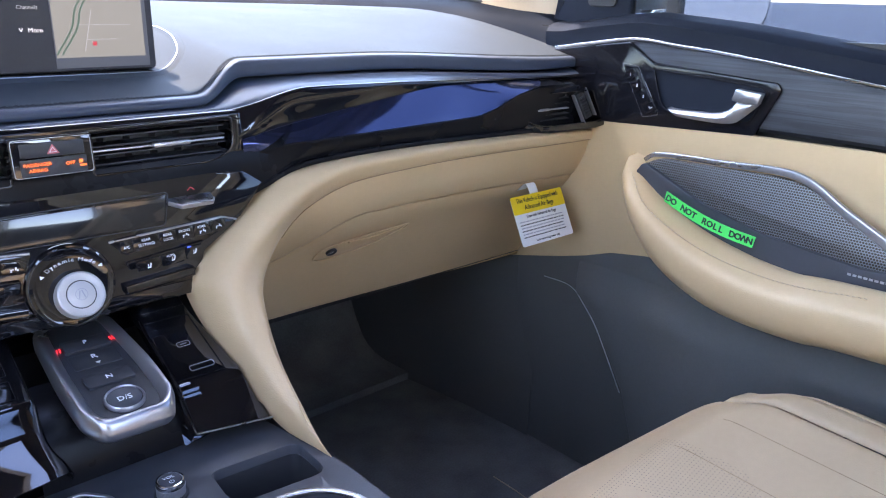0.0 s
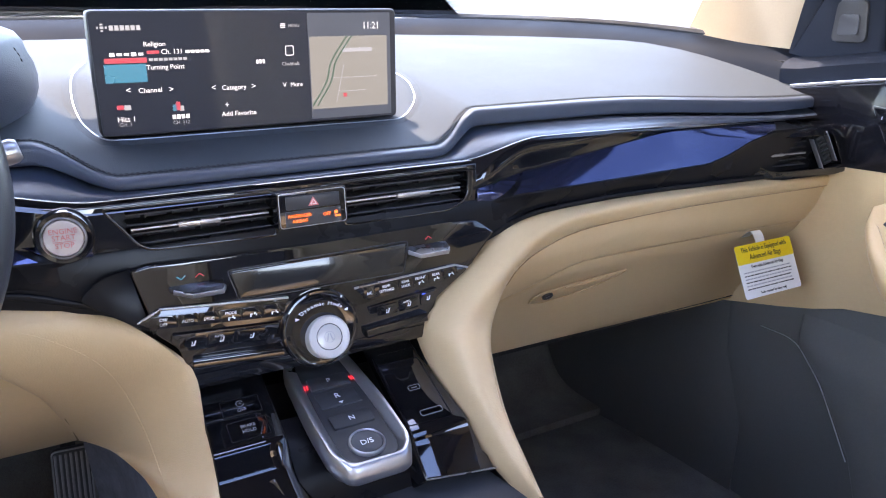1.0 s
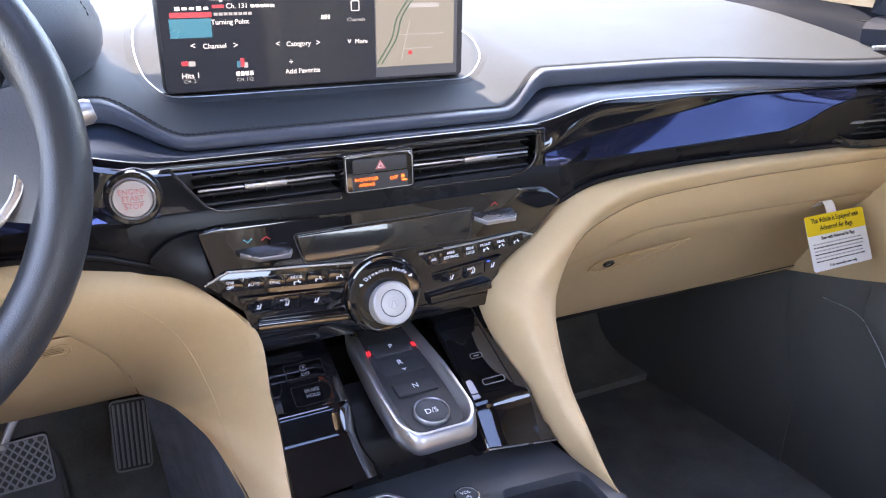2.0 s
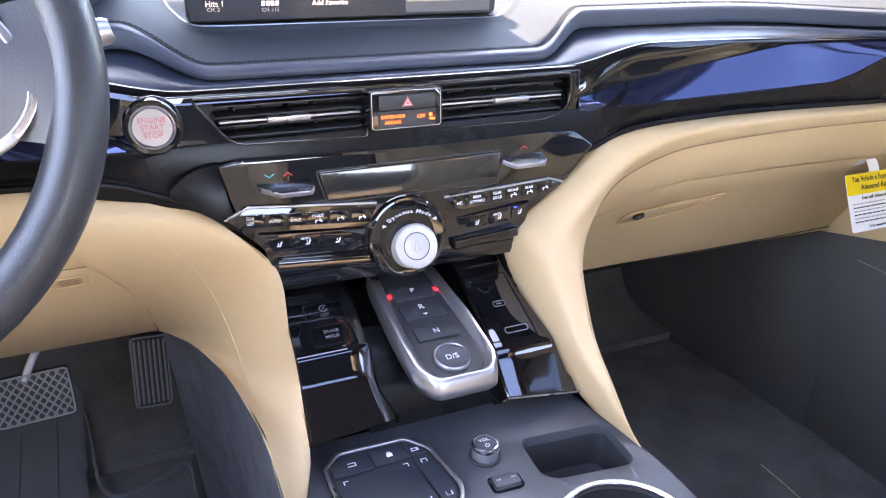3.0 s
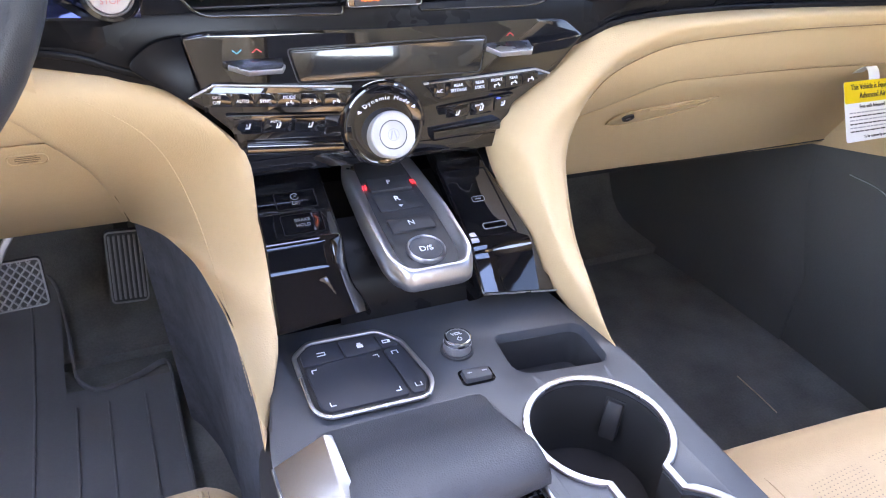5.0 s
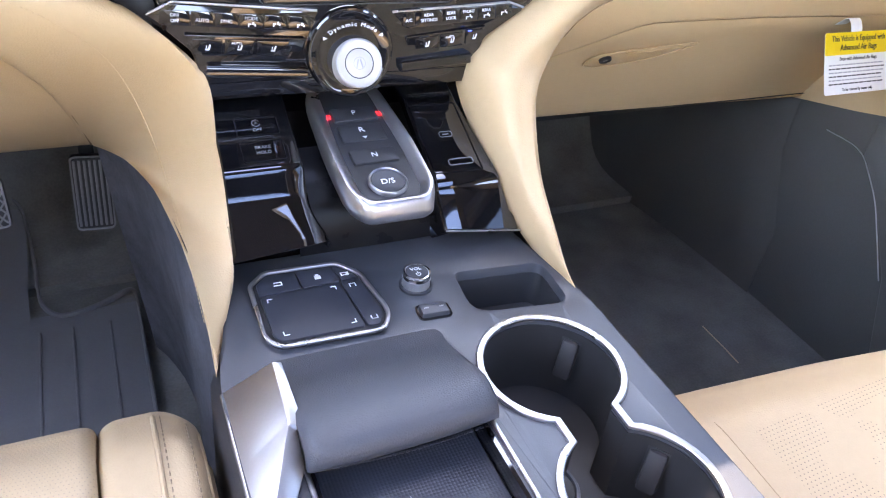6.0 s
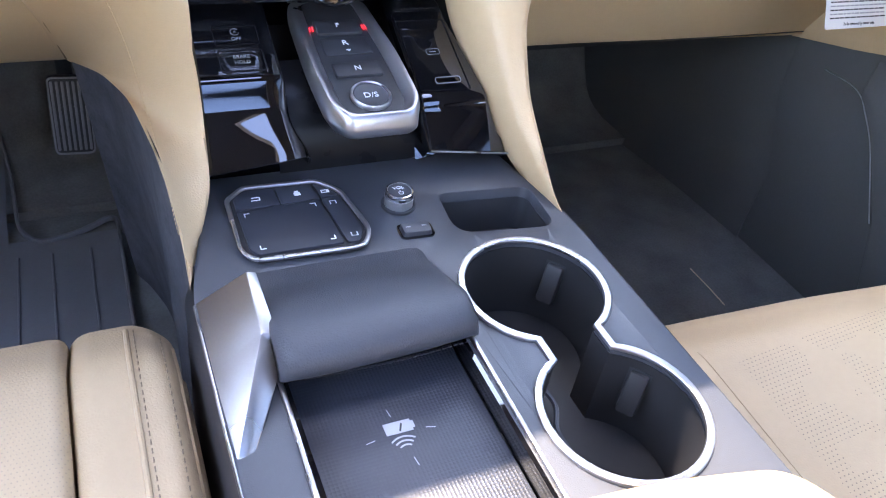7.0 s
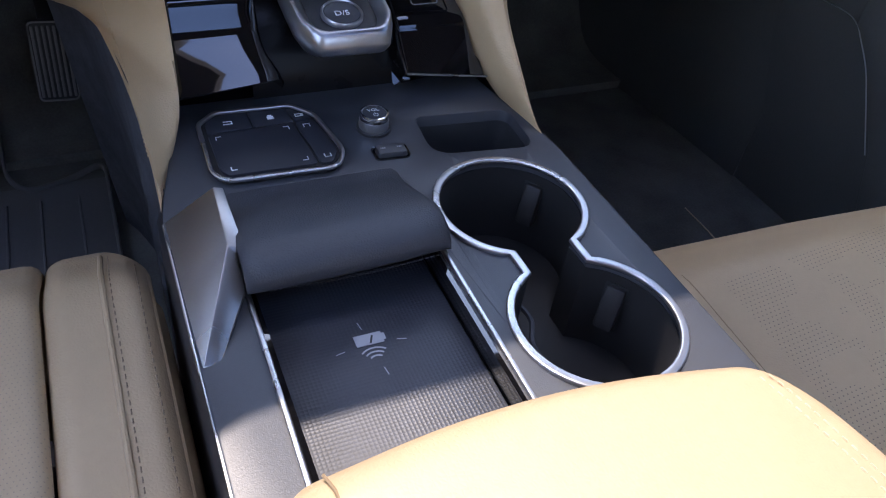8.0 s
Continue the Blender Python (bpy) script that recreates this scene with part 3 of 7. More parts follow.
outer = flat([(-0.27, 0.652), (-0.205, 0.641), (-0.16, 0.634), (0.0, 0.631), (0.16, 0.633), (0.180, 0.636), (0.182, 0.655), (0.182, 0.6865), (0.0, 0.6855), (-0.19, 0.6865), (-0.27, 0.698)], 0.66)
plate = part("centre_plate", frame_plate(outer, [VENT_L, VENT_R], 0.006, GP, 0.001, deep=0.03), PIANO, dash, "piano black plate round the centre vents")
crest = [[(x, 0.0345, gloss_top(x) - 0.0006), (x, 0.0312, gloss_top(x) - 0.0008), (x, 0.0282, gloss_top(x) - 0.0026), (x, 0.0240, gloss_top(x) - 0.0062), (x, 0.0212, gloss_top(x) - 0.0095)] for x in XS if -0.275 < x < 0.181]
crest.append([(0.181, y, z) for _, y, z in crest[-1]])
part("plate_crest", grid([smooth_line(r, 10) for r in crest]), PIANO, plate, "rounded gloss black crest that mirrors the sky")

# trim wing: a crest, a hollow under it, then the lacquered blade that faces up, then a tucked-in foot
WX = (0.178, 0.208, 0.233, 0.270, 0.310, 0.372, 0.455, 0.500, 0.535, 0.570, 0.610, 0.745)
W_HOLLOW = (0.6615, 0.6780, 0.6888, 0.6918, 0.6946, 0.7015, 0.6990, 0.6982, 0.6976, 0.6969, 0.6962, 0.6925)
W_TOP = (0.6600, 0.6642, 0.6675, 0.6722, 0.6780, 0.6860, 0.6965, 0.6966, 0.6960, 0.6952, 0.6944, 0.6905)
W_LOW = (0.6430, 0.6500, 0.6537, 0.6545, 0.6552, 0.6560, 0.6575, 0.6584, 0.6665, 0.6800, 0.6875, 0.6860)
W_FOOT = (0.6010, 0.6120, 0.6225, 0.6268, 0.6285, 0.6296, 0.6285, 0.6270, 0.6262, 0.6255, 0.6245, 0.6195)


def wing_line(x, zs):
    return float(np.interp(x, WX, zs))


def wing_rows(sgn):
    hollow, blade_, foot = [], [], []
    for x in np.linspace(0.178, 0.745, 60):
        t, h, a, b, f = gloss_top(x), wing_line(x, W_HOLLOW), wing_line(x, W_TOP), wing_line(x, W_LOW), wing_line(x, W_FOOT)
        k = ease(0.178, 0.25, x)
        out = 0.0195 * (1 - k)
        yh, ya, yb = out + 0.0285 * k, out + 0.0310 * k, out + 0.0050 * k
        hollow.append([Vector((sgn * x, y, z)) for y, z in ((0.0345, t - 0.0006), (0.0318, t - 0.0008), (0.0298, t - 0.0022), (0.5 * yh + 0.0142, 0.5 * (t + h) - 0.001), (yh, h), (0.6 * yh + 0.4 * ya + 0.001, 0.5 * (h + a)), (ya + 0.0012, a - 0.0002))])
        blade_.append([Vector((sgn * x, ya + (yb - ya) * v - 0.0022 * math.sin(math.pi * v), a + (b - a) * v)) for v in np.linspace(0, 1, 9)])
        foot.append([Vector((sgn * x, y, z)) for y, z in ((ya + 0.003, a - 0.001), (yb + 0.0016, b + 0.0008), (yb + 0.0006, b - 0.0020), (yb + 0.0030, b - 0.0065), (0.5 * yb + 0.0085, 0.5 * (b + f)), (0.0150, f + 0.009), (0.0175, f + 0.004), (0.0300, f + 0.002))])
    return hollow, blade_, foot


for sgn in (-1, 1):
    hollow, blade_, foot = wing_rows(sgn)
    wing_part = part("side_trim", grid([smooth_line(r, 20) for r in hollow]), PIANO, dash, "piano black trim with a hollow under its crest", 60)
    part("trim_foot", grid(foot), TRIM_BLACK, wing_part, "dark tucked-in foot of the trim", 30)
    part("soft_lip", sweep(smooth_line([(sgn * x, 0.0165, wing_line(x, W_FOOT) + 0.003) for x in np.linspace(0.186, 0.745, 30)], 60), rounded(rect(0.010, 0.006), 0.0025), up=(0, 0, 1)), TRIM_BLACK, wing_part, "soft black lip over the beige pad")
    # long blade, its near end cut on a slant, and the short facet beside it
    cols = [[r[j] for r in blade_] for j in range(9)]
    long_, short = [], []
    for j, col in enumerate(cols):
        v = j / 8
        xs = [abs(p.x) for p in col]

        def along(x):
            return Vector((sgn * x, float(np.interp(x, xs, [p.y for p in col])), float(np.interp(x, xs, [p.z for p in col]))))
        long_.append([along(x) for x in np.linspace(0.246 - 0.026 * v, 0.612 + 0.03 * (1 - v), 44)])
        short.append([along(x) for x in np.linspace(0.181, 0.243 - 0.040 * v, 12)])
    part("blade_inlay", grid(long_), NAVY, wing_part, "deep blue lacquered blade that mirrors the sky", 60)
    part("blade_inlay", grid(short), NAVY, wing_part, "short lacquered facet", 60)


def vent(name, outline, m, slats, x0, x1, bar_x, depth=0.028, wide=0.036, bar=1.0):
    v = part(name, sweep([(x, y, 0.006) for x, y in outline], rounded(rect(0.0022, 0.003), 0.0008), True, m=m), PIANO, dash, "gloss black vent surround")
    part("vent_back", prism(outline, 0.002, m, z0=-depth), HARD, v)
    cy = (slats[0] + slats[-1]) / 2
    for z in slats:
        part("slat", box(x1 - x0, 0.0016, 0.018, m @ pose((x0 + x1) / 2, z, -0.008, 8), 0.0006), HARD, v, "black vent slat")
    for k in range(5):
        part("blade", box(0.0014, 0.032, 0.012, m @ pose(x0 + (x1 - x0) * (k + 0.7) / 5.4, cy, -0.019, 0, 14), 0.0005), HARD, v)
    part("silver_bar", box((x1 - x0 - 0.004) * bar, 0.0020, 0.006, m @ pose(x0 + (x1 - x0) * bar / 2, cy - 0.001, 0.0005), 0.0007), SATIN_GREY, v, "thin bright bar")
    part("slider", box(wide, 0.0046 * wide / 0.036 + 0.0004, 0.008, m @ pose(bar_x, cy - 0.001, 0.003), 0.0015), SATIN, v, "satin silver vent slider")


vent("centre_vent", VENT_L, GP, (0.017, 0.0085, 0.001, -0.0075), -0.152, -0.032, -0.095)
vent("centre_vent", VENT_R, GP, (0.017, 0.0085, 0.001, -0.0075), 0.037, 0.166, 0.110)
# outer vent by the passenger door
VO = face(0.665, 0.012, 0.66, 6) @ pose(0, 0, 0, 0, -14, 0)
VO_OUT = rounded([(-0.079, -0.007), (-0.049, -0.0255), (-0.028, -0.0290), (0.056, -0.0280), (0.067, -0.0240), (0.0505, 0.0170), (-0.042, 0.0160), (-0.058, 0.0065)], [0.005, 0.01, 0.02, 0.004, 0.004, 0.004, 0.008, 0.02])
part("vent_housing", frame_plate(rounded([(-0.096, -0.007), (-0.060, -0.0340), (-0.032, -0.0385), (0.064, -0.0370), (0.083, -0.0300), (0.072, 0.0120), (0.056, 0.0260), (-0.049, 0.0255), (-0.070, 0.0115)], 0.006), [VO_OUT], 0.010, VO, 0.002, deep=0.03), PIANO, dash, "gloss black outer vent housing")
vent("outer_vent", VO_OUT, VO @ pose(0, 0, 0.004), (0.010, 0.003, -0.0045, -0.012, -0.0195), -0.058, 0.014, -0.036, wide=0.026, bar=1.0)
roller = part("thumb_wheel", box(0.013, 0.040, 0.012, VO @ pose(0.0375, -0.004, 0.004, 0, 0, 25), 0.002), HARD, dash, "ribbed black vent roller")
for k in range(9):
    part("roller_rib", box(0.0105, 0.0015, 0.003, VO @ pose(0.0375, -0.004, 0.0108, 0, 0, 25) @ pose(0, -0.016 + 0.004 * k, 0), 0.0004), HARD, roller)
for dx in (-0.0112, 0.0112):
    part("roller_edge", box(0.0011, 0.044, 0.008, VO @ pose(0.0375, -0.004, 0.008, 0, 0, 25) @ pose(dx, 0, 0), 0.0004), SATIN_GREY, roller, "thin silver edge")
# hazard switch and airbag lamp
HZ = face(0.002, 0.016, 0.6665, 5)
hz = part("hazard_panel", prism(rounded(rect(0.066, 0.034), 0.003), 0.014, HZ, 0.002, z0=-0.006), PIANO, dash, "gloss black hazard switch unit with silver edge")
part("silver_edge", sweep([(x, y, 0.0078) for x, y in rounded(rect(0.062, 0.031), 0.003)], rounded(rect(0.0006, 0.0010), 0.0002), True, m=HZ), SATIN_GREY, hz)
part("hazard_button", prism(rounded(rect(0.05, 0.012, 0, 0.0065), 0.0015), 0.0018, HZ, 0.0006, z0=0.008), HARD, hz, "black hazard button")
part("hazard_triangle", prism([(-0.0050, 0.0026), (0.0050, 0.0026), (0.0, 0.0106)], 0.0003, HZ @ pose(0, 0, 0.0099)), PALE_RED_INK, hz, "pale red warning triangle")
part("triangle_inner", sweep([(-0.0026, 0.0040, 0.0103), (0.0026, 0.0040, 0.0103), (0.0, 0.0082, 0.0103)], rect(0.0007, 0.0002), True, m=HZ), PAPER, hz)
part("lamp_window", prism(rounded(rect(0.052, 0.014, 0, -0.008), 0.001), 0.0008, HZ, z0=0.008), HARD, hz)
part("lamp_lettering", merge(lettering("PASSENGER", 0.0042, HZ @ pose(-0.013, -0.0055, 0.0092)), lettering("AIRBAG", 0.0042, HZ @ pose(-0.013, -0.0102, 0.0092)), lettering("OFF", 0.0044, HZ @ pose(0.0125, -0.0068, 0.0092)), bars([(0.021, -0.006, 0.003, 0.003), (0.0225, -0.0095, 0.005, 0.0015)], HZ @ pose(0, 0, 0.009))), AMBER, hz, "amber airbag lamp wording")

# start button
SB = face(-0.199, 0.022, 0.667, 4) @ pose(0, 0, 0, 0, -6, 0)
sb = part("start_button", lathe([(0.0, 0.009), (0.0138, 0.009), (0.0146, 0.0082), (0.0148, 0.0)], SB, 40), BUTTON_ALU, dash, "round brushed silver engine start button")
part("button_ring", lathe([(0.0152, 0.0), (0.0152, 0.0088), (0.0158, 0.0096), (0.0166, 0.0092), (0.0168, 0.0)], SB, 40), SATIN, sb)
part("button_collar", lathe([(0.0168, 0.0), (0.0170, 0.0085), (0.0200, 0.0090), (0.0218, 0.006), (0.0224, -0.004)], SB, 40), PIANO, sb, "gloss black collar")
part("button_lettering", merge(lettering("ENGINE", 0.0058, SB @ pose(0, 0.0055, 0.0092)), lettering("START", 0.0058, SB @ pose(0, 0.0003, 0.0092)), lettering("STOP", 0.0058, SB @ pose(0, -0.006, 0.0092)), bars([(0, -0.0028, 0.016, 0.0004)], SB @ pose(0, 0, 0.009))), PALE_RED_INK, sb, "pale red start lettering")

# soft panel behind the climate controls, below the gloss plate
part("lower_trim", prism(flat([(-0.40, 0.632), (-0.30, 0.626), (-0.21, 0.607), (-0.12, 0.57), (0.1, 0.57), (0.196, 0.607), (0.24, 0.63), (0.22, 0.65), (-0.22, 0.65), (-0.40, 0.662)], 0.6), 0.008, face(0, 0.020, 0.6, 7), 0.002), TRIM_BLACK, dash, "dark semi-gloss trim")

# ---------------- climate panel ----------------
CP = face(0, 0.010, 0.60, 8)
panel = part("climate_panel", prism(rounded(flat([(-0.1570, 0.6345), (-0.14, 0.637), (0.0, 0.633), (0.14, 0.634), (0.172, 0.632), (0.193, 0.617), (0.160, 0.585), (0.121, 0.56), (0.111, 0.528), (-0.121, 0.533), (-0.127, 0.561), (-0.1445, 0.5785)], 0.6), 0.004), 0.010, CP, 0.002), PIANO, dash, "piano black climate control panel")
part("panel_tail", prism(rounded(flat([(-0.1560, 0.6362), (-0.1435, 0.5775), (-0.160, 0.589), (-0.199, 0.616), (-0.178, 0.633)], 0.6), [0.001, 0.001, 0.01, 0.01, 0.01]), 0.0098, CP, 0.002), TRIM_BLACK, panel, "satin black tail of the panel")
part("climate_display", prism(rounded(flat([(-0.078, 0.620), (-0.071, 0.5955), (0.086, 0.5935), (0.092, 0.6205)], 0.6), 0.003), 0.0022, CP, 0.0006, z0=0.010), mat("smoked_display", (0.012, 0.012, 0.012), 0.12, coat=0.6, spread=0.0), panel, "smoked climate display, switched off")
part("display_groove", sweep([(x, y, 0.0102) for x, y in rounded(flat([(-0.080, 0.6218), (-0.0725, 0.594), (0.0873, 0.592), (0.0937, 0.6222)], 0.6), 0.004)], rect(0.001, 0.0006), True, m=CP), HARD, panel)
for cx, left, right in ((-0.106, 0.017, 0.004), (0.113, 0.010, 0.006)):
    LV = CP @ pose(cx, 0.0165, 0.009, -72)
    shape = [(-0.024, 0.0), (0.0225, 0.0), (0.0225 - right * 0.4, 0.012), (0.022 - right, 0.0185), (-0.024 + left, 0.0185), (-0.024 + left * 0.25, 0.007)]
    lv = part("temperature_lever", prism([(x, -y) for x, y in rounded(shape, 0.0012)], 0.0046, LV @ pose(0, 0, -0.0046), 0.0011), SMOKED, panel, "dark temperature lever with a silver edge")
    part("lever_edge", sweep([(x, -y, -0.0024) for x, y in shape[5:] + shape[4:1:-1][0:1] + shape[3:4] + shape[2:3]][0:4], rounded(rect(0.0022, 0.0042), 0.0008), m=LV), SATIN, lv, "bright lever edge")
    for dx, ink_, turn in ((0.003, RED_INK, 1), (-0.012, SCREEN_BLUE, -1)):
        if cx > 0 and turn < 0:
            continue
        part("temperature_mark", merge(*[bars([(0, 0, 0.0044, 0.0009)], CP @ pose(cx + dx + s_ * 0.0018, 0.0222, 0.0102, 0, 0, -s_ * turn * 38)) for s_ in (-1, 1)]), ink_, panel, "small coloured arrow")


strip_l = part("button_strip", prism(rounded(flat([(-0.157, 0.5905), (-0.138, 0.5985), (-0.028, 0.5885), (-0.036, 0.5730), (-0.147, 0.5830)], 0.6), 0.002), 0.0116, CP, 0.001), PIANO, panel, "gloss black button strip")
strip_r = part("button_strip", prism(rounded(flat([(0.034, 0.5855), (0.143, 0.5905), (0.158, 0.5855), (0.146, 0.5775), (0.048, 0.5715)], 0.6), 0.002), 0.0116, CP, 0.001), PIANO, panel, "gloss black button strip")


def button_row(x_edges, mid, half, tilt, labels, strip):
    for (a, b), text in zip(zip(x_edges, x_edges[1:]), labels):
        cx = (a + b) / 2
        m = CP @ pose(cx, mid(cx) - 0.6, 0.0108, 0, 0, tilt)
        k = part("button", prism(rounded(rect(b - a - 0.0006, 2 * half), 0.0006), 0.0012, m, 0.0003), PIANO, strip, "gloss black climate button")
        lines = text.split("|")
        bms = []
        for i, t_ in enumerate(lines):
            yy = (len(lines) - 1) * 0.0021 - i * 0.0042 - (0.001 if len(lines) == 1 else 0.0)
            if t_.startswith("#"):
                bms.append(bars([(-0.0012, yy, 0.0026, 0.0008), (-0.002, yy - 0.0012, 0.0009, 0.002), (0.0016, yy + 0.0006, 0.0012, 0.0022), (0.0030, yy - 0.0006, 0.0010, 0.0016)], m @ pose(0, 0, 0.0012)))
            else:
                bms.append(lettering(t_, 0.0037, m @ pose(0, yy, 0.0014), squeeze=0.95))
        part("button_lettering", merge(*bms), WHITE_INK, k)


button_row([-0.148, -0.126, -0.109, -0.091, -0.072, -0.053, -0.034], lambda x: 0.5885 - 0.085 * (x + 0.148), 0.0054, -4.6, ["ON/|OFF", "AUTO", "SYNC", "MODE|#", "#", "#"], strip_l)
button_row([0.043, 0.054, 0.079, 0.095, 0.112, 0.129, 0.146], lambda x: 0.5790 + 0.045 * (x - 0.04), 0.0056, 2.4, ["A/C", "REAR|SETTINGS", "REAR|LOCK", "FRONT|#", "REAR|#", "#"], strip_r)
part("silver_strip", sweep([(-0.157, -0.0095, 0.0118), (-0.138, -0.0008, 0.0122), (-0.03, -0.0108, 0.0122)], rounded(rect(0.0018, 0.0022), 0.0006), m=CP), SATIN, strip_l, "slim silver strip over the buttons")
part("silver_strip", sweep([(0.034, -0.0140, 0.0122), (0.142, -0.0092, 0.0122), (0.157, -0.0142, 0.0118)], rounded(rect(0.0018, 0.0022), 0.0006), m=CP), SATIN, strip_r)
# lower row of seat heater buttons
for bar_pts, seats in (([(-0.132, 0.5755), (-0.04, 0.568), (-0.042, 0.551), (-0.122, 0.558)], ((-0.116, 0.565, 0.023), (-0.092, 0.5635, 0.023), (-0.066, 0.561, 0.026))), ([(0.046, 0.5645), (0.121, 0.571), (0.110, 0.556), (0.05, 0.549)], ((0.066, 0.5575, 0.022), (0.089, 0.5600, 0.022), (0.110, 0.5625, 0.017)))):
    tilt = -4.6 if bar_pts[0][0] < 0 else 4.6
    SR = CP @ pose(0, -0.0375, 0.0130, 14)
    sb_ = part("seat_button_bar", prism(rounded(flat(bar_pts, 0.5625), 0.002), 0.0045, SR @ pose(0, 0, -0.0062), 0.0006), PIANO, panel, "gloss black bar of seat heater buttons")
    for n_, (cx, cz, w) in enumerate(seats):
        m = SR @ pose(cx, cz - 0.5625, -0.0017, 0, 0, tilt)
        k = part("seat_button", prism(rounded(rect(w - 0.0008, 0.0125), 0.0008), 0.0008, m, 0.0003), PIANO, sb_, "seat heater button")
        part("button_mark", merge(bars([(0, 0, 0.0011, 0.0040)], m @ pose(0.0016, 0.0004, 0.0009, 0, 0, -14)), bars([(0.0, -0.0017, 0.0032, 0.0011)], m @ pose(0, 0, 0.0009)), bars([(-0.0006, 0.0006, 0.0006, 0.0022)], m @ pose(0, 0, 0.0009))), WHITE_INK, k, "white seat symbol")
        if n_ == 1:
            part("button_lettering", lettering("AUTO", 0.0028, m @ pose(-0.0022, 0.0034, 0.0010)), WHITE_INK, k)
part("indicator", bars([(0.104, -0.0315, 0.0035, 0.0010)], CP @ pose(0, 0, 0.0155)), BLUE_LAMP, panel, "small lit blue lamp")
for xa, xb, za, zb in ((-0.118, -0.040, 0.547, 0.541), (0.042, 0.106, 0.5405, 0.545)):
    part("lower_ledge", sweep([(xa, za - 0.6, 0.011), (xb, zb - 0.6, 0.012)], rounded(rect(0.010, 0.009), 0.003), m=CP), PIANO, panel, "rounded gloss black ledge")
part("lower_skirt", grid([[(x, -0.0095, 0.538), (x, -0.0098, 0.530), (x, -0.0085, 0.5245), (x, 0.000, 0.5195), (x, 0.020, 0.516), (x, 0.055, 0.512), (x, 0.062, 0.46)] for x in np.linspace(-0.121, 0.106, 9)]), PIANO, panel, "gloss black lower edge of the panel", 40)
part("backing", grid([[(x, 0.046, 0.640), (x, 0.040, 0.560), (x, 0.060, 0.500), (x, 0.060, 0.380)] for x in np.linspace(-0.150, 0.140, 7)]), FINGER, dash, "dark carrier behind the panels")
# drive mode dial
DM = face(0.0010, -0.0112, 0.5484, 23) @ Matrix.Diagonal((0.89, 0.89, 1, 1))
DB = CP @ pose(-0.0028, -0.0452, 0.0120)
DT = DB @ pose(0.0025, 0.0012, 0) @ Matrix.Diagonal((1, 0.76, 1, 1))
dial = part("mode_dial_base", lathe([(0.0368, -0.010), (0.0368, 0.0008), (0.0358, 0.0026), (0.0342, 0.0030), (0.0330, 0.0022), (0.0240, 0.0012), (0.0080, 0.0010), (0.0060, -0.004)], DB, 56), PIANO, panel, "gloss black dial bezel")
knob = part("dial_knob", lathe([(0.0222, -0.010), (0.0224, 0.0095), (0.0216, 0.0112), (0.0202, 0.0118), (0.0198, 0.0090), (0.010, 0.0070)], DM, 56, False), ALU, dial, "brushed silver drive mode knob")
part("knob_face", lathe([(0.0203, 0.0116), (0.0192, 0.0113), (0.0139, 0.0112), (0.0136, 0.0085), (0.010, 0.0078)], DM, 56, False), ALU, knob)
part("dial_groove", lathe([(0.0140, 0.0112), (0.0139, 0.0106), (0.0130, 0.0106), (0.0128, 0.0098)], DM, 48, False), HARD, knob, "dark turned groove")
part("knob_cap", prism(circle(0.0129, 40), 0.003, DM @ pose(0, 0, 0.0082), 0.0004), ALU, knob)
part("dial_emblem", merge(*[bars([(0, 0, 0.0011, 0.0078)], DM @ pose(sx * 0.0019, 0, 0.0112, 0, 0, sx * 15)) for sx in (-1, 1)], sweep([(0.0055 * math.cos(a), 0.0055 * math.sin(a), 0.0112) for a in np.linspace(0, 2 * math.pi, 29)[:-1]], rect(0.0005, 0.0003), True, m=DM)), GREY_INK, knob, "plain emblem on the knob")
arc = []
word = "Dynamic Mode"
wide = {"m": 1.4, "M": 1.45, "i": 0.55, "D": 1.2, " ": 0.6, "c": 0.9}
total = sum(wide.get(ch, 1.0) for ch in word)
turn_ = 137.0
for ch in word:
    step_ = 92.0 * wide.get(ch, 1.0) / total
    a = turn_ - step_ / 2
    turn_ -= step_
    if ch != " ":
        arc.append(lettering(ch, 0.0058, DT @ pose(0.0286 * math.cos(radians(a)), 0.0286 * math.sin(radians(a)), 0.0019, 0, 0, a - 90)))
for a, s in ((149, 1), (34, -1)):
    arc.append(prism([(-0.0020 * s, 0), (0.0016 * s, 0.0022), (0.0016 * s, -0.0022)][::s], 0.0003, DT @ pose(0.0288 * math.cos(radians(a)), 0.0288 * math.sin(radians(a)), 0.0019, 0, 0, a - 90)))
part("dial_lettering", merge(*arc), WHITE_INK, dial, "white wording round the dial")

# ---------------- beige lower dash ----------------
KNEE = smooth_line([(0.636, 0.030), (0.63, 0.014), (0.612, 0.006), (0.575, 0.016), (0.535, 0.042), (0.50, 0.073), (0.44, 0.112), (0.392, 0.142)], 60)
KZ, KY = [p[0] for p in KNEE][::-1], [p[1] for p in KNEE][::-1]


def knee_y(z):
    return float(np.interp(z, KZ, KY))


def cover_y(z):
    """The driver's knee cover, which reaches further down and forward than the glovebox."""
    return float(np.interp(z, (0.370, 0.410, 0.450, 0.480, 0.505, 0.540, 0.560), (0.2280, 0.1750, 0.1250, 0.0930, knee_y(0.505), knee_y(0.54), knee_y(0.56))))


def knee_top(x):
    a = abs(x)
    return 0.612 + 0.026 * ease(0.195, 0.33, a) - 0.022 * ease(0.42, 0.76, a)


def lid_top(x):
    return 0.5530 - 0.008 * ease(0.45, 0.75, abs(x)) - 0.055 * (1 - ease(0.215, 0.345, abs(x)))


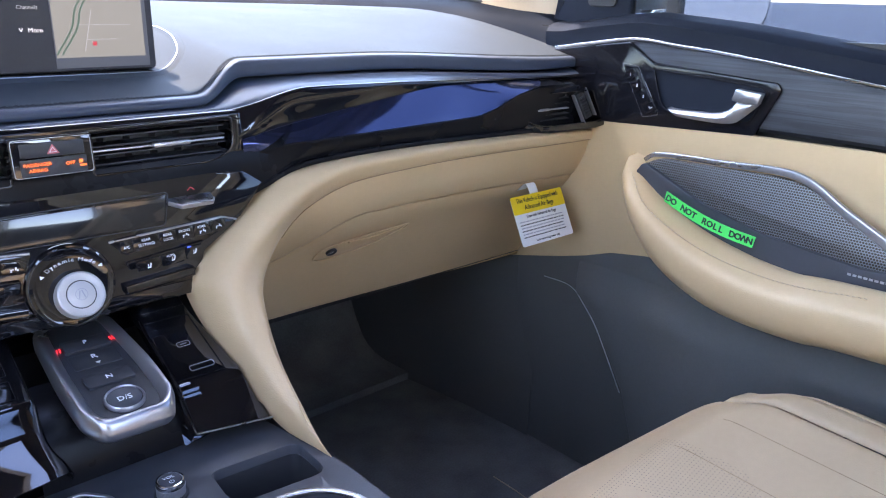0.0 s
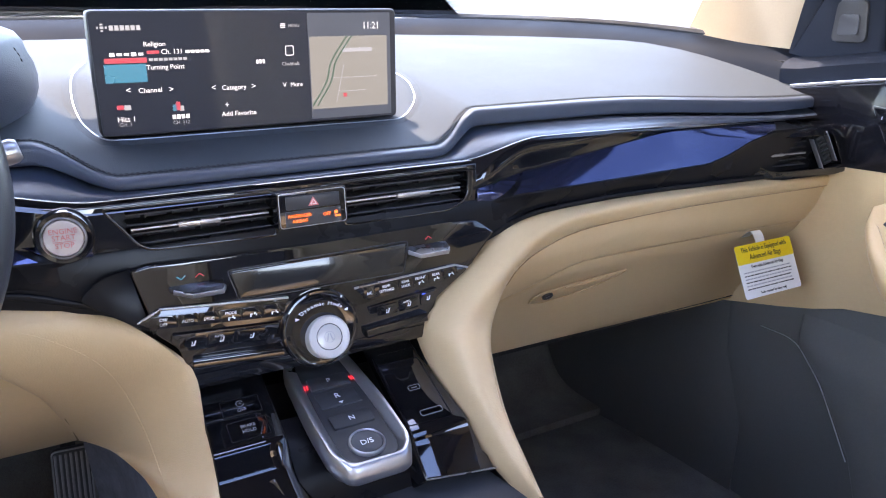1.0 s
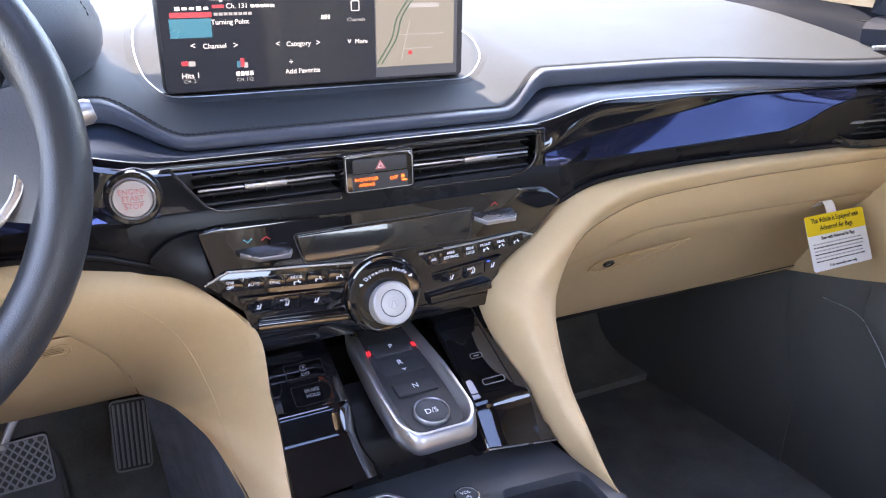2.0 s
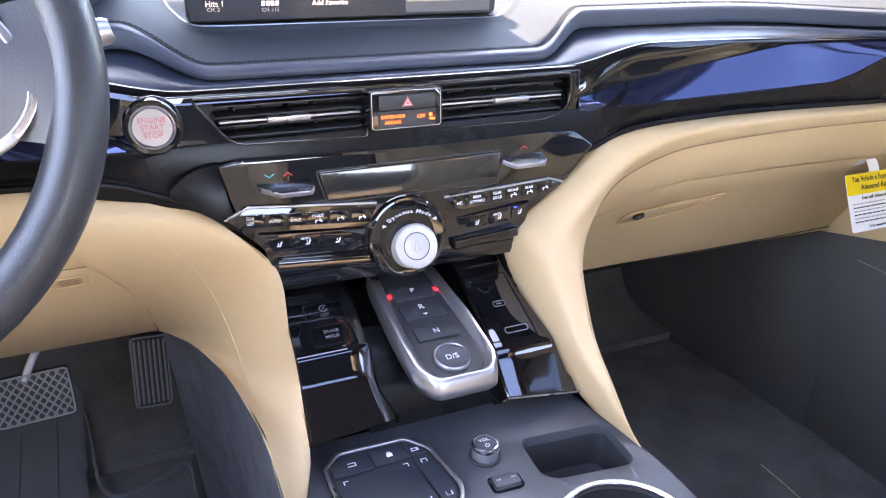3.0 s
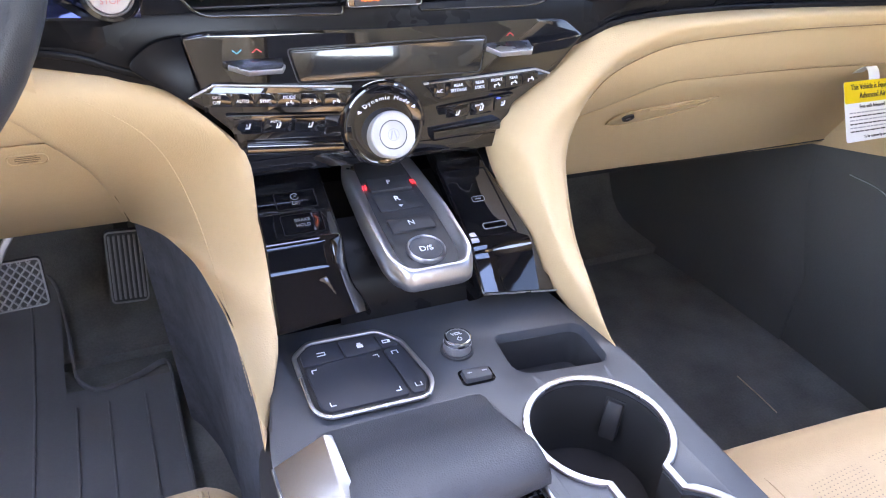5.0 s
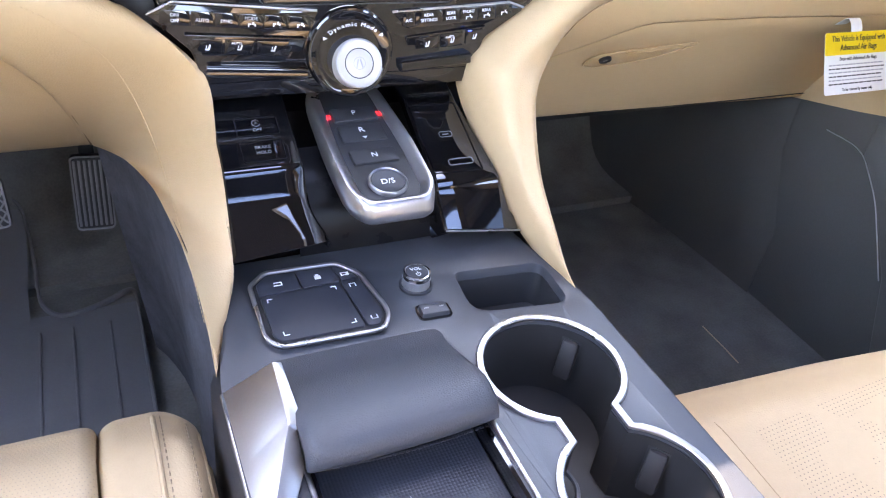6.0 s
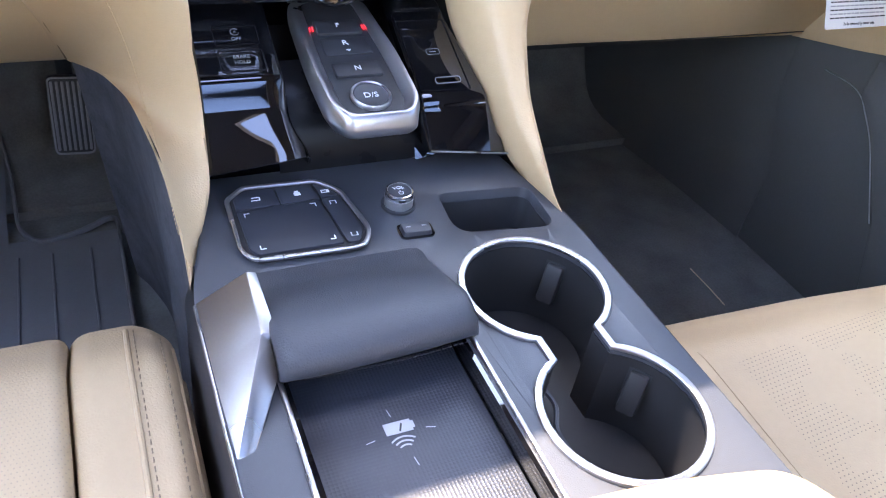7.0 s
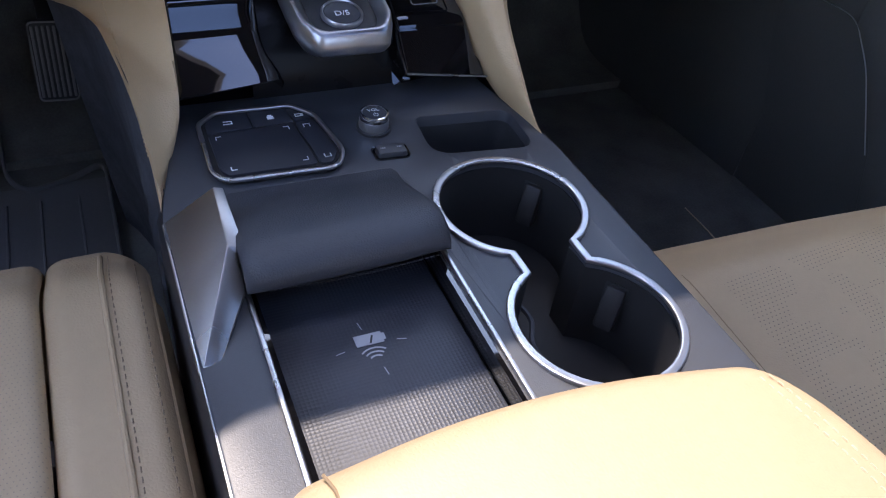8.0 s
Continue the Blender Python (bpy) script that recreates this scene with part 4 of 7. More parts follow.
def knee(sgn, z_of_0, z_of_1, x0, x1, inset=0.0, n=24, shape=knee_y):
    """A curved panel between two heights; its edges fold in, so that the joints read as gaps."""
    rows = []
    for x in np.linspace(x0, x1, 34):
        a, b = z_of_0(x), z_of_1(x)
        run = [(sgn * x, shape(z) + inset, z) for z in np.linspace(a, b, n)]
        rows.append([(sgn * x, run[0][1] + 0.014, a), (sgn * x, run[0][1] + 0.0015, a)] + [(x_, y_, z_) for x_, y_, z_ in run[1:-1]] + [(sgn * x, run[-1][1] + 0.0015, b), (sgn * x, run[-1][1] + 0.014, b + 0.001)])
    return grid(rows)



# the passenger's pad: one rolled band that runs along the trim, turns, and comes down as the console's flank
BAND = [((0.757, 0.022, 0.6190), (0.757, 0.004, 0.6160), (0.757, 0.0062, 0.6035), (0.757, 0.016, 0.598)),
        ((0.660, 0.021, 0.6225), (0.660, 0.002, 0.6190), (0.660, 0.0058, 0.6050), (0.660, 0.016, 0.599)),
        ((0.564, 0.020, 0.6255), (0.564, 0.001, 0.6220), (0.564, 0.0056, 0.6070), (0.564, 0.016, 0.600)),
        ((0.470, 0.020, 0.6280), (0.470, 0.000, 0.6245), (0.478, 0.0056, 0.6080), (0.478, 0.016, 0.601)),
        ((0.375, 0.020, 0.6290), (0.380, -0.001, 0.6245), (0.390, 0.0058, 0.6065), (0.392, 0.017, 0.599)),
        ((0.285, 0.019, 0.6275), (0.292, -0.003, 0.6205), (0.306, 0.0080, 0.6005), (0.311, 0.019, 0.592)),
        ((0.224, 0.016, 0.6195), (0.240, -0.007, 0.6060), (0.259, 0.0115, 0.5850), (0.266, 0.025, 0.577)),
        ((0.198, 0.013, 0.6065), (0.213, -0.014, 0.5920), (0.236, 0.0170, 0.5680), (0.246, 0.034, 0.559)),
        ((0.167, 0.009, 0.5890), (0.184, -0.026, 0.5790), (0.212, 0.0060, 0.5550), (0.228, 0.036, 0.546)),
        ((0.129, 0.002, 0.5630), (0.146, -0.040, 0.5610), (0.180, -0.0240, 0.5440), (0.208, 0.028, 0.532)),
        ((0.105, -0.004, 0.5400), (0.123, -0.053, 0.5420), (0.158, -0.0490, 0.5320), (0.190, 0.018, 0.515)),
        ((0.105, -0.020, 0.5080), (0.121, -0.065, 0.5180), (0.149, -0.0670, 0.5140), (0.178, 0.000, 0.500)),
        ((0.116, -0.065, 0.4660), (0.126, -0.097, 0.4770), (0.1435, -0.1000, 0.4750), (0.165, -0.050, 0.460)),
        ((0.126, -0.112, 0.4300), (0.131, -0.138, 0.4440), (0.139, -0.1450, 0.4450), (0.156, -0.110, 0.430)),
        ((0.1405, -0.150, 0.4070), (0.1405, -0.168, 0.4160), (0.1425, -0.1730, 0.4170), (0.151, -0.150, 0.405)),
        ((0.1480, -0.200, 0.4000), (0.1485, -0.204, 0.4010), (0.1490, -0.2040, 0.4000), (0.150, -0.200, 0.395))]
rows = []
for a, m_, c, d in BAND:
    a, m_, c, d = (np.array(p) for p in (a, m_, c, d))
    rows.append([tuple(p) for p in (a + np.array((0.0, 0.016, -0.003)), a, 0.55 * a + 0.45 * m_ + 0.25 * (m_ - 0.5 * (a + c)), m_, 0.5 * (m_ + c) + 0.16 * (m_ - 0.5 * (a + c)), c, d)])
low = part("knee_pad", loft(rows, 110, 30), BEIGE, dash, "beige leather pad that turns down into the console's flank", 60)
OUT = [(0.205, 0.62, 0.44), (0.212, 0.30, 0.44), (0.214, 0.10, 0.45), (0.200, 0.040, 0.49)] + [d for *_, d in BAND[11:]]
seam_pts = smooth_line([(c[0], c[1] - 0.0007, c[2] - 0.0004) for _, _, c, _ in BAND[:9]], 90)
part("seam", tube(seam_pts, 0.00045, 5), SEAM, low)
part("knee_face", knee(1, lambda x: float(np.interp(x, (0.225, 0.245, 0.27, 0.31, 0.40, 0.76), (0.558, 0.581, 0.594, 0.604, 0.610, 0.607))), lambda x: lid_top(x) + 0.0003, 0.225, 0.757, 0.0016), BEIGE, dash, "upright beige strip over the glovebox")
gbox = part("glovebox_lid", knee(1, lambda x: lid_top(x) - 0.0003, lambda x: 0.398 - 0.011 * ease(0.28, 0.75, x), 0.19, 0.752, 0.0016), BEIGE, dash, "closed beige glovebox lid")
# latch: a shallow dished pull with a lock
LT = pose(0.345, knee_y(0.503) - 0.0012, 0.503, 90 + 40.5, 0, 0)
pull = rounded([(-0.052, -0.016), (-0.046, 0.004), (-0.012, 0.0125), (0.040, 0.0185), (0.083, 0.0225), (0.079, 0.0130), (0.040, -0.0100), (0.004, -0.0195), (-0.034, -0.0235)], [0.008, 0.008, 0.02, 0.03, 0.003, 0.012, 0.02, 0.02, 0.01], 6)
part("glovebox_pull", merge(sweep([(x, y, 0.0012) for x, y in pull], [(0.0013 * math.cos(a), 0.0009 * math.sin(a)) for a in np.linspace(0, 2 * math.pi, 9)[:-1]], True, m=LT)), BEIGE, gbox, "moulded beige pull")
part("pull_recess", prism([(x * 0.97 + 0.0002, y * 0.95) for x, y in pull], 0.0008, LT, 0.0004, z0=-0.0004), BEIGE, gbox)
part("pull_grip", sweep(smooth_line([(-0.006, 0.0085, 0.001), (0.030, 0.0080, 0.001), (0.062, 0.0150, 0.001), (0.080, 0.0205, 0.001)], 20), [(0.0016 * math.cos(a), 0.0012 * math.sin(a)) for a in np.linspace(0, 2 * math.pi, 9)[:-1]], m=LT, scale=lambda u: 1.0 - 0.6 * u), BEIGE, gbox, "raised ridge of the pull")
part("glovebox_lock", lathe([(0.0, 0.0014), (0.0050, 0.0014), (0.0066, 0.0024), (0.0074, 0.0020), (0.0076, -0.001)], LT @ pose(-0.027, -0.0045, 0.001) @ Matrix.Diagonal((1, 0.85, 1, 1)), 24), HARD, gbox, "small black lock")
part("lock_core", bars([(0, 0, 0.0052, 0.0010)], LT @ pose(-0.027, -0.0045, 0.0026, 0, 0, 35)), SATIN_GREY, gbox)
part("seam", tube(smooth_line([(-0.250, 0.040, 0.543), (-0.236, 0.060, 0.525), (-0.227, 0.074, 0.505), (-0.2215, 0.1030, 0.470), (-0.2165, 0.1520, 0.428), (-0.2125, 0.2170, 0.378)], 30), 0.0009, 5), SEAM, dash)
low_l = part("knee_pad", knee(-1, knee_top, lambda x: 0.5562, 0.258, 0.76), BEIGE, dash)
part("seam", tube([(-x, y, z) for x, y, z in seam_pts if x > 0.36], 0.0006, 5), SEAM, low_l)
knee_l = part("knee_cover", knee(-1, lambda x: 0.5538, lambda x: 0.374, 0.2095, 0.752, 0.0008, shape=cover_y), BEIGE, dash, "beige driver's knee cover")
SG = pose(-0.2765, cover_y(0.5405) - 0.0012, 0.5405, 90 + 36)
part("sensor_grille", merge(*[bars([(0, -0.004 + 0.0027 * k, 0.02 - 0.004 * abs(k - 1.5), 0.0009)], SG) for k in range(4)]), SEAM, knee_l, "small slotted sensor grille")
part("grille_rim", sweep([(x, y, 0.0004) for x, y in rounded(rect(0.028, 0.014), 0.006)], circle(0.0006, 5), True, m=SG), BEIGE, knee_l)


def column():
    """The driver's flank, a rounded fin from the pad down to the console."""
    inner = smooth_line([(0.205, 0.026, 0.614), (0.165, 0.006, 0.590), (0.133, -0.006, 0.562), (0.120, -0.012, 0.540), (0.119, -0.03, 0.508), (0.121, -0.075, 0.462), (0.1245, -0.112, 0.432), (0.1400, -0.15, 0.407), (0.1500, -0.180, 0.402)], 34)
    outer_ = smooth_line([(0.335, 0.026, 0.632), (0.300, knee_y(0.606) - 0.001, 0.606), (0.268, knee_y(0.570) - 0.001, 0.570), (0.250, knee_y(0.543) - 0.001, 0.543), (0.236, knee_y(0.518) - 0.001, 0.518), (0.226, cover_y(0.480) - 0.001, 0.480), (0.2190, cover_y(0.430) - 0.001, 0.430), (0.2112, 0.2215, 0.3750)], 17) + smooth_line([(0.2000, 0.2000, 0.3795), (0.1840, 0.1500, 0.3940), (0.1745, 0.0800, 0.4170), (0.1665, 0.0000, 0.4430), (0.1615, -0.0700, 0.4560), (0.1585, -0.1060, 0.4590), (0.1545, -0.1270, 0.4410), (0.1520, -0.1570, 0.4220), (0.1515, -0.1800, 0.3930)], 17)
    rows = []
    for k, (a, b) in enumerate(zip(inner, outer_)):
        u = k / 33
        bulge = np.array([0.004, -0.016, 0.010]) * (1 - u) ** 0.5 * (0.15 + 0.85 * ease(0.0, 0.45, u))
        back = b + np.array([-0.003, 0.024, -0.014])
        rows.append([Vector((-p[0], p[1], p[2])) for p in smooth_line([a + np.array([0, 0.014, -0.006]), a, a * 0.72 + b * 0.28 + bulge * 0.85, a * 0.34 + b * 0.66 + bulge * 0.8, b, back], 24)])
    rows.insert(0, [p + Vector((0.0, 0.02, 0.014)) for p in rows[0]])
    return grid(rows), outer_


col_l, OUT_L = column()
cl = part("console_flank", col_l, BEIGE, dash, "beige leather flank running down to the console")
# stitched seam on the driver's flank
sl = smooth_line([(-0.262, 0.010, 0.606), (-0.222, 0.0, 0.590), (-0.186, -0.01, 0.560), (-0.166, -0.024, 0.51), (-0.156, -0.07, 0.452), (-0.152, -0.14, 0.412)], 60)
part("seam", stitches([(x, y - 0.0055, z + 0.003) for x, y, z in sl], step=0.0036, size=(0.0024, 0.0006, 0.0004)), BEIGE, cl)
# dark cheeks under the flanks, down to the floor
for sgn, edge in ((-1, OUT_L[16:]), (1, [np.array(p) for p in smooth_line(OUT, 30)])):
    part("cheek", grid([[(sgn * (p[0] - 0.003 - (0.03 if sgn < 0 else 0.0) * u * ease(-0.1, 0.05, p[1])), p[1] + 0.004 + 0.02 * u, p[2] - 0.004 + (FLOOR_Z - p[2]) * u) for u in np.linspace(0, 1, 8)] for p in edge]), CHEEK, dash, "black carpeted tunnel cheek")
part("underside", grid([[(x, 0.140, 0.393), (x, 0.3, 0.41), (x, 0.64, 0.43)] for x in np.linspace(0.2, 0.76, 5)]), HARD, dash, "black underside cover")
part("underside", grid([[(x, 0.226, 0.3745), (x, 0.35, 0.395), (x, 0.64, 0.43)] for x in np.linspace(-0.76, -0.2, 5)]), HARD, dash)

# ---------------- driver's instrument hood ----------------
hood = thing("instrument_hood", (-0.40, 0.15, 0.72), "black leather hood over the driver's instruments", "instrument hood")
rows = []
for y in (0.05, 0.09, 0.14, 0.19, 0.28, 0.38):
    k = ease(0.14, 0.40, y)
    e = float(np.interp(y, [0.05, 0.09, 0.14, 0.19, 0.28, 0.38], [-0.262, -0.226, -0.203, -0.194, -0.202, -0.230]))
    rows.append([(e - 0.014, y + 0.02, 0.738), (e - 0.001, y, 0.768), (e - 0.006, y - 0.003, 0.800 - 0.015 * k), (e - 0.035, y - 0.008, 0.828 - 0.03 * k), (-0.40, y - 0.02, 0.856 - 0.05 * k), (-0.55, y - 0.01, 0.842 - 0.04 * k), (-0.60, y, 0.80), (-0.61, y + 0.03, 0.735)])
part("hood_cover", loft(rows, 26, 48, 0.006), LEATHER, hood)
for dy in (0.0, 0.006):
    part("stitching", stitches(smooth_line([(-0.2055, 0.139 + dy, 0.775), (-0.2095, 0.136 + dy, 0.802), (-0.238, 0.131 + dy, 0.8305), (-0.32, 0.125 + dy, 0.8505), (-0.40, 0.120 + dy, 0.858)], 40), step=0.005, size=(0.0035, 0.001, 0.0008), up=(0.3, -0.3, 1)), DARK_THREAD, hood)
part("instrument_face", prism(rounded(rect(0.36, 0.10), 0.02), 0.004, face(-0.40, 0.20, 0.775, 15)), HARD, hood, "black instrument face")
part("chrome_ring", tube([(-0.285 + 0.062 * math.cos(a), 0.14 - 0.012 * math.sin(a), 0.762 + 0.055 * math.sin(a)) for a in np.linspace(-1.2, 3.6, 40)], 0.004, 8, up=(0, 1, 0)), SATIN, hood, "satin ring round the gauge")

# ---------------- infotainment display ----------------
disp = thing("infotainment_display", (0, 0.15, 0.715), "wide black infotainment screen showing radio and map", "display")
SC = face(0.0, 0.142, 0.7785, 0)
W, H = 0.304, 0.114
slab = part("slab", prism(rounded(rect(W, H), 0.006), 0.016, SC, 0.003, z0=-0.016), HARD, disp, "thin dark screen casing")
part("screen", prism(rounded(rect(W - 0.004, H - 0.004), 0.005), 0.0012, SC), SCREEN, disp, "lit glossy screen")
part("stand", box(0.16, 0.05, 0.05, pose(0, 0.19, 0.735), 0.006), HARD, disp)
plan = [(-0.140, 0.36), (-0.160, 0.285), (-0.1665, 0.235), (-0.1655, 0.198), (-0.160, 0.168), (-0.150, 0.144), (-0.130, 0.1375), (-0.06, 0.1365), (0.0, 0.136), (0.06, 0.1355), (0.130, 0.1345), (0.155, 0.137), (0.171, 0.146), (0.183, 0.160), (0.192, 0.184), (0.199, 0.214), (0.200, 0.26), (0.185, 0.34)]
ring = [Vector((p[0], p[1], pad_z(p[0], p[1]) + 0.0022)) for p in smooth_line([(x, y, 0.0) for x, y in plan], 90)]
rows = []
for i, p in enumerate(ring):
    t_ = (ring[min(i + 1, len(ring) - 1)] - ring[max(i - 1, 0)]).normalized()
    o = t_.cross(Vector((0, 0, 1))).normalized()

    def at(d, lift):
        q = p + o * d
        return Vector((q.x, q.y, pad_z(q.x, q.y) + lift))
    rows.append(smooth_line([at(0.011, -0.0012), at(0.006, 0.0008), at(0.002, 0.0022), at(0.0, 0.0026), at(-0.0022, 0.0020), at(-0.004, 0.0012), at(-0.009, 0.0010), at(-0.020, 0.0010)], 18))
rec = part("recess_lip", grid(rows), PAD_LEATHER, disp, "soft black lip round the foot of the screen", 60)
part("lip_edge", tube([p + Vector((0, 0, 0.0002)) for p in ring], 0.0009, 6), SATIN_GREY, rec, "thin pale edge")
E2 = SC @ pose(0, 0, 0.0013)


def sx(px):
    u = (px - 424) / 500
    return -0.0199 + 0.2792 * u + 0.0507 * u * u + 0.0045 * u


def sy(px, py):
    u, v = (px - 424) / 500, (py - 127) / 200
    return -0.0021 - 0.0119 * u - 0.1083 * v - 0.0193 * u * v


def ink(name, bm, material, label=""):
    return part(name, bm, material, disp, label)


for text, size, px, py, sqz in (("11:21", 0.0098, 655, 46, 0.9), ("Religion", 0.0062, 282, 78, 1), ("Ch. 131", 0.0062, 311, 91, 1), ("Turning Point", 0.0062, 297, 118, 1), ("Channel", 0.0064, 266, 160, 1), ("Category", 0.0064, 413, 154, 1), ("Hits 1", 0.0068, 218, 214, 1), ("Add Favorite", 0.0066, 418, 201, 1), ("+", 0.0080, 398, 186, 1), ("More", 0.0060, 522, 149, 1), ("<", 0.0080, 227, 161, 1), (">", 0.0080, 303, 158, 1), ("<", 0.0080, 377, 155, 1), (">", 0.0080, 447, 152, 1)):
    ink("screen_lettering", lettering(text, size, E2 @ pose(sx(px), sy(px, py), 0), squeeze=sqz), SCREEN_WHITE, "white screen wording")
ink("screen_chevron", lettering("<", 0.0080, E2 @ pose(sx(502), sy(502, 149), 0, 0, 0, 90)), SCREEN_WHITE)
for text, size, px, py in (("CH. 2", 0.0046, 215, 224), ("CH. 112", 0.0046, 315, 218), ("MENU", 0.0042, 523, 46), ("Channels", 0.0050, 514, 112)):
    ink("screen_lettering", lettering(text, size, E2 @ pose(sx(px), sy(px, py), 0)), SCREEN_GREY, "grey screen wording")
for px, py, n_, w, h, ink_ in ((355, 90, 5, 0.0036, 0.0026, SCREEN_WHITE), (462, 108, 3, 0.0022, 0.0038, SCREEN_WHITE), (315, 207, 4, 0.0032, 0.0040, SCREEN_WHITE), (234, 50, 6, 0.0036, 0.0044, SCREEN_GREY), (303, 104, 8, 0.0034, 0.0026, SCREEN_GREY)):
    for k in range(n_):
        ink("name_bar", bars([(sx(px) + (k - (n_ - 1) / 2) * (w + 0.001), sy(px, py), w, h)], E2, 0.0002), ink_)
ink("station_badge", merge(bars([(0, 0, 0.0030, 0.0022), (0, 0.0028, 0.0024, 0.0014), (0, -0.0028, 0.0024, 0.0014), (0.0036, 0, 0.0016, 0.0022), (-0.0036, 0, 0.0016, 0.0022)], E2 @ pose(sx(194), sy(194, 50), 0), 0.0002)), SCREEN_GREY)
ink("menu_icon", bars([(sx(504), sy(504, 43), 0.005, 0.001), (sx(504), sy(504, 46), 0.005, 0.001), (sx(504), sy(504, 49), 0.005, 0.001)], E2, 0.0002), SCREEN_WHITE)
ink("station_tile", prism(rect(0.0365, 0.0165, -0.1240, 0.7795 - 0.7785), 0.0002, E2), SCREEN_BLUE, "blue part of the station tile")
ink("station_tile", prism(rect(0.0365, 0.0046, -0.1228, 0.7910 - 0.7785), 0.0002, E2), SCREEN_RED, "red band of the station tile")
ink("station_name", bars([(-0.1340 + 0.0062 * k, 0.0180, 0.0044, 0.0034 if k in (0, 3) else 0.0024) for k in range(5)], E2 @ pose(0, 0, 0.0002), 0.0002), SCREEN_WHITE)
for px, py, w, h, ink_ in ((278, 92, 0.011, 0.0030, SCREEN_RED), (209, 192, 0.006, 0.004, SCREEN_RED), (222, 192, 0.006, 0.0045, SCREEN_GREY), (306, 191, 0.004, 0.006, SCREEN_BLUE), (312, 188, 0.004, 0.008, SCREEN_RED), (318, 192, 0.004, 0.005, SCREEN_GREY)):
    ink("station_mark", prism(rounded(rect(w, h, sx(px), sy(px, py)), 0.0008), 0.0002, E2), ink_)
ink("list_icon", sweep([(sx(513) + x, sy(513, 89) + y, 0) for x, y in rounded(rect(0.008, 0.009), 0.001)], rect(0.0007, 0.0003), True, m=E2), SCREEN_WHITE)
mx0, mx1 = sx(546), sx(682)
ink("map_bar", prism([(mx0, -H / 2 + 0.004), (mx1 + 0.004, -H / 2 + 0.004), (mx1 + 0.004, H / 2 - 0.004), (mx0, H / 2 - 0.004)], 0.00015, E2), SCREEN_DARK, "dark map border")
ink("map", prism([(mx0 + 0.001, -0.043), (mx1, -0.043), (mx1, 0.030), (mx0 + 0.001, 0.030)], 0.0003, E2), SCREEN_MAP, "pale navigation map")
road = smooth_line([(mx0 + 0.004, -0.040), (mx0 + 0.020, -0.016), (mx0 + 0.026, 0.004), (mx0 + 0.040, 0.024), (mx0 + 0.045, 0.030)], 20)
for off in (-0.0025, 0.0025):
    ink("map_road", sweep([(x + off, y, 0.0004) for x, y in road], rect(0.0016, 0.0003), m=E2), SCREEN_ROAD)
ink("map_street", merge(bars([(mx0 + 0.053, 0.016, 0.034, 0.004), (mx0 + 0.05, -0.012, 0.05, 0.0006), (mx0 + 0.047, -0.026, 0.03, 0.0005)], E2 @ pose(0, 0, 0.0003), 0.0002), bars([(0, 0, 0.0006, 0.04)], E2 @ pose(mx0 + 0.033, -0.018, 0.0003, 0, 0, -14), 0.0002)), SCREEN_GREY)
ink("map_pin", bars([(mx0 + 0.038, -0.030, 0.004, 0.004)], E2 @ pose(0, 0, 0.0003), 0.0002), SCREEN_RED, "small red position mark")

# ---------------- centre console ----------------
console = thing("center_console", (0, -0.35, FLOOR_Z), "dark grey centre console with gloss black front and silver trim", "centre console")
DZ = 0.411
CUP1, CUP2, CUP_R = (0.0755, -0.2585), (0.0755, -0.374), 0.0525


def cup_outline(r):
    """Two round holes joined by a neck."""
    nl, nr = 0.053 - (r - CUP_R) * 0.4, 0.098 + (r - CUP_R) * 0.4
    (x1, y1), (x2, y2) = CUP1, CUP2
    a = math.degrees(math.acos((nr - x1) / r))
    b = math.degrees(math.acos((nl - x1) / r))
    top = circle(r, 40, x1, y1, -a, 360 - b)
    low_ = circle(r, 40, x2, y2, b, 360 + a)
    return top + low_


def spread(pts, d):
    """Pushes a closed outline outwards by d."""
    out = []
    n = len(pts)
    area = sum(pts[i - 1][0] * pts[i][1] - pts[i][0] * pts[i - 1][1] for i in range(n))
    s = 1 if area > 0 else -1
    for i in range(n):
        t = (Vector(pts[(i + 1) % n]) - Vector(pts[i - 1])).normalized()
        out.append((pts[i][0] + s * t.y * d, pts[i][1] - s * t.x * d))
    return out


TRAY = rounded([(0.052, -0.134), (0.133, -0.141), (0.130, -0.196), (0.047, -0.186)], [0.008, 0.012, 0.014, 0.018])
BAY = [(-0.113, -0.215), (0.006, -0.215), (0.004, -0.50), (-0.117, -0.50)]
CUPS = cup_outline(CUP_R)
dk_outer = rounded([(-0.122, -0.075), (0.128, -0.075), (0.1475, -0.195), (0.1495, -0.66), (-0.1525, -0.66), (-0.1525, -0.21)], [0.004, 0.004, 0.03, 0.0, 0.0, 0.03])
deck = part("deck", frame_plate(dk_outer, [TRAY, BAY, CUPS], 0.03, pose(0, 0, DZ - 0.03), 0.0015, deep=0.016), DECK, console, "dark grey console top")
part("side_panel", merge(*[grid([[(s * (0.1465 if y > -0.2 else 0.1495), y, DZ - 0.004), (s * 0.155, y, DZ - 0.035), (s * 0.158, y, 0.25), (s * 0.165, y, FLOOR_Z)] for y in np.linspace(-0.17, -0.76, 8)]) for s in (-1, 1)]), HARD, console, "black console side")
part("end_panel", box(0.31, 0.01, 0.36, pose(0, -0.755, 0.23)), HARD, console)
# storage tray
part("tray_liner", merge(prism(TRAY, 0.002, pose(0, 0, DZ - 0.046)), sweep([(x, y, DZ - 0.028) for x, y in TRAY], rect(0.0006, 0.036), True)), HARD, console, "deep black storage tray")
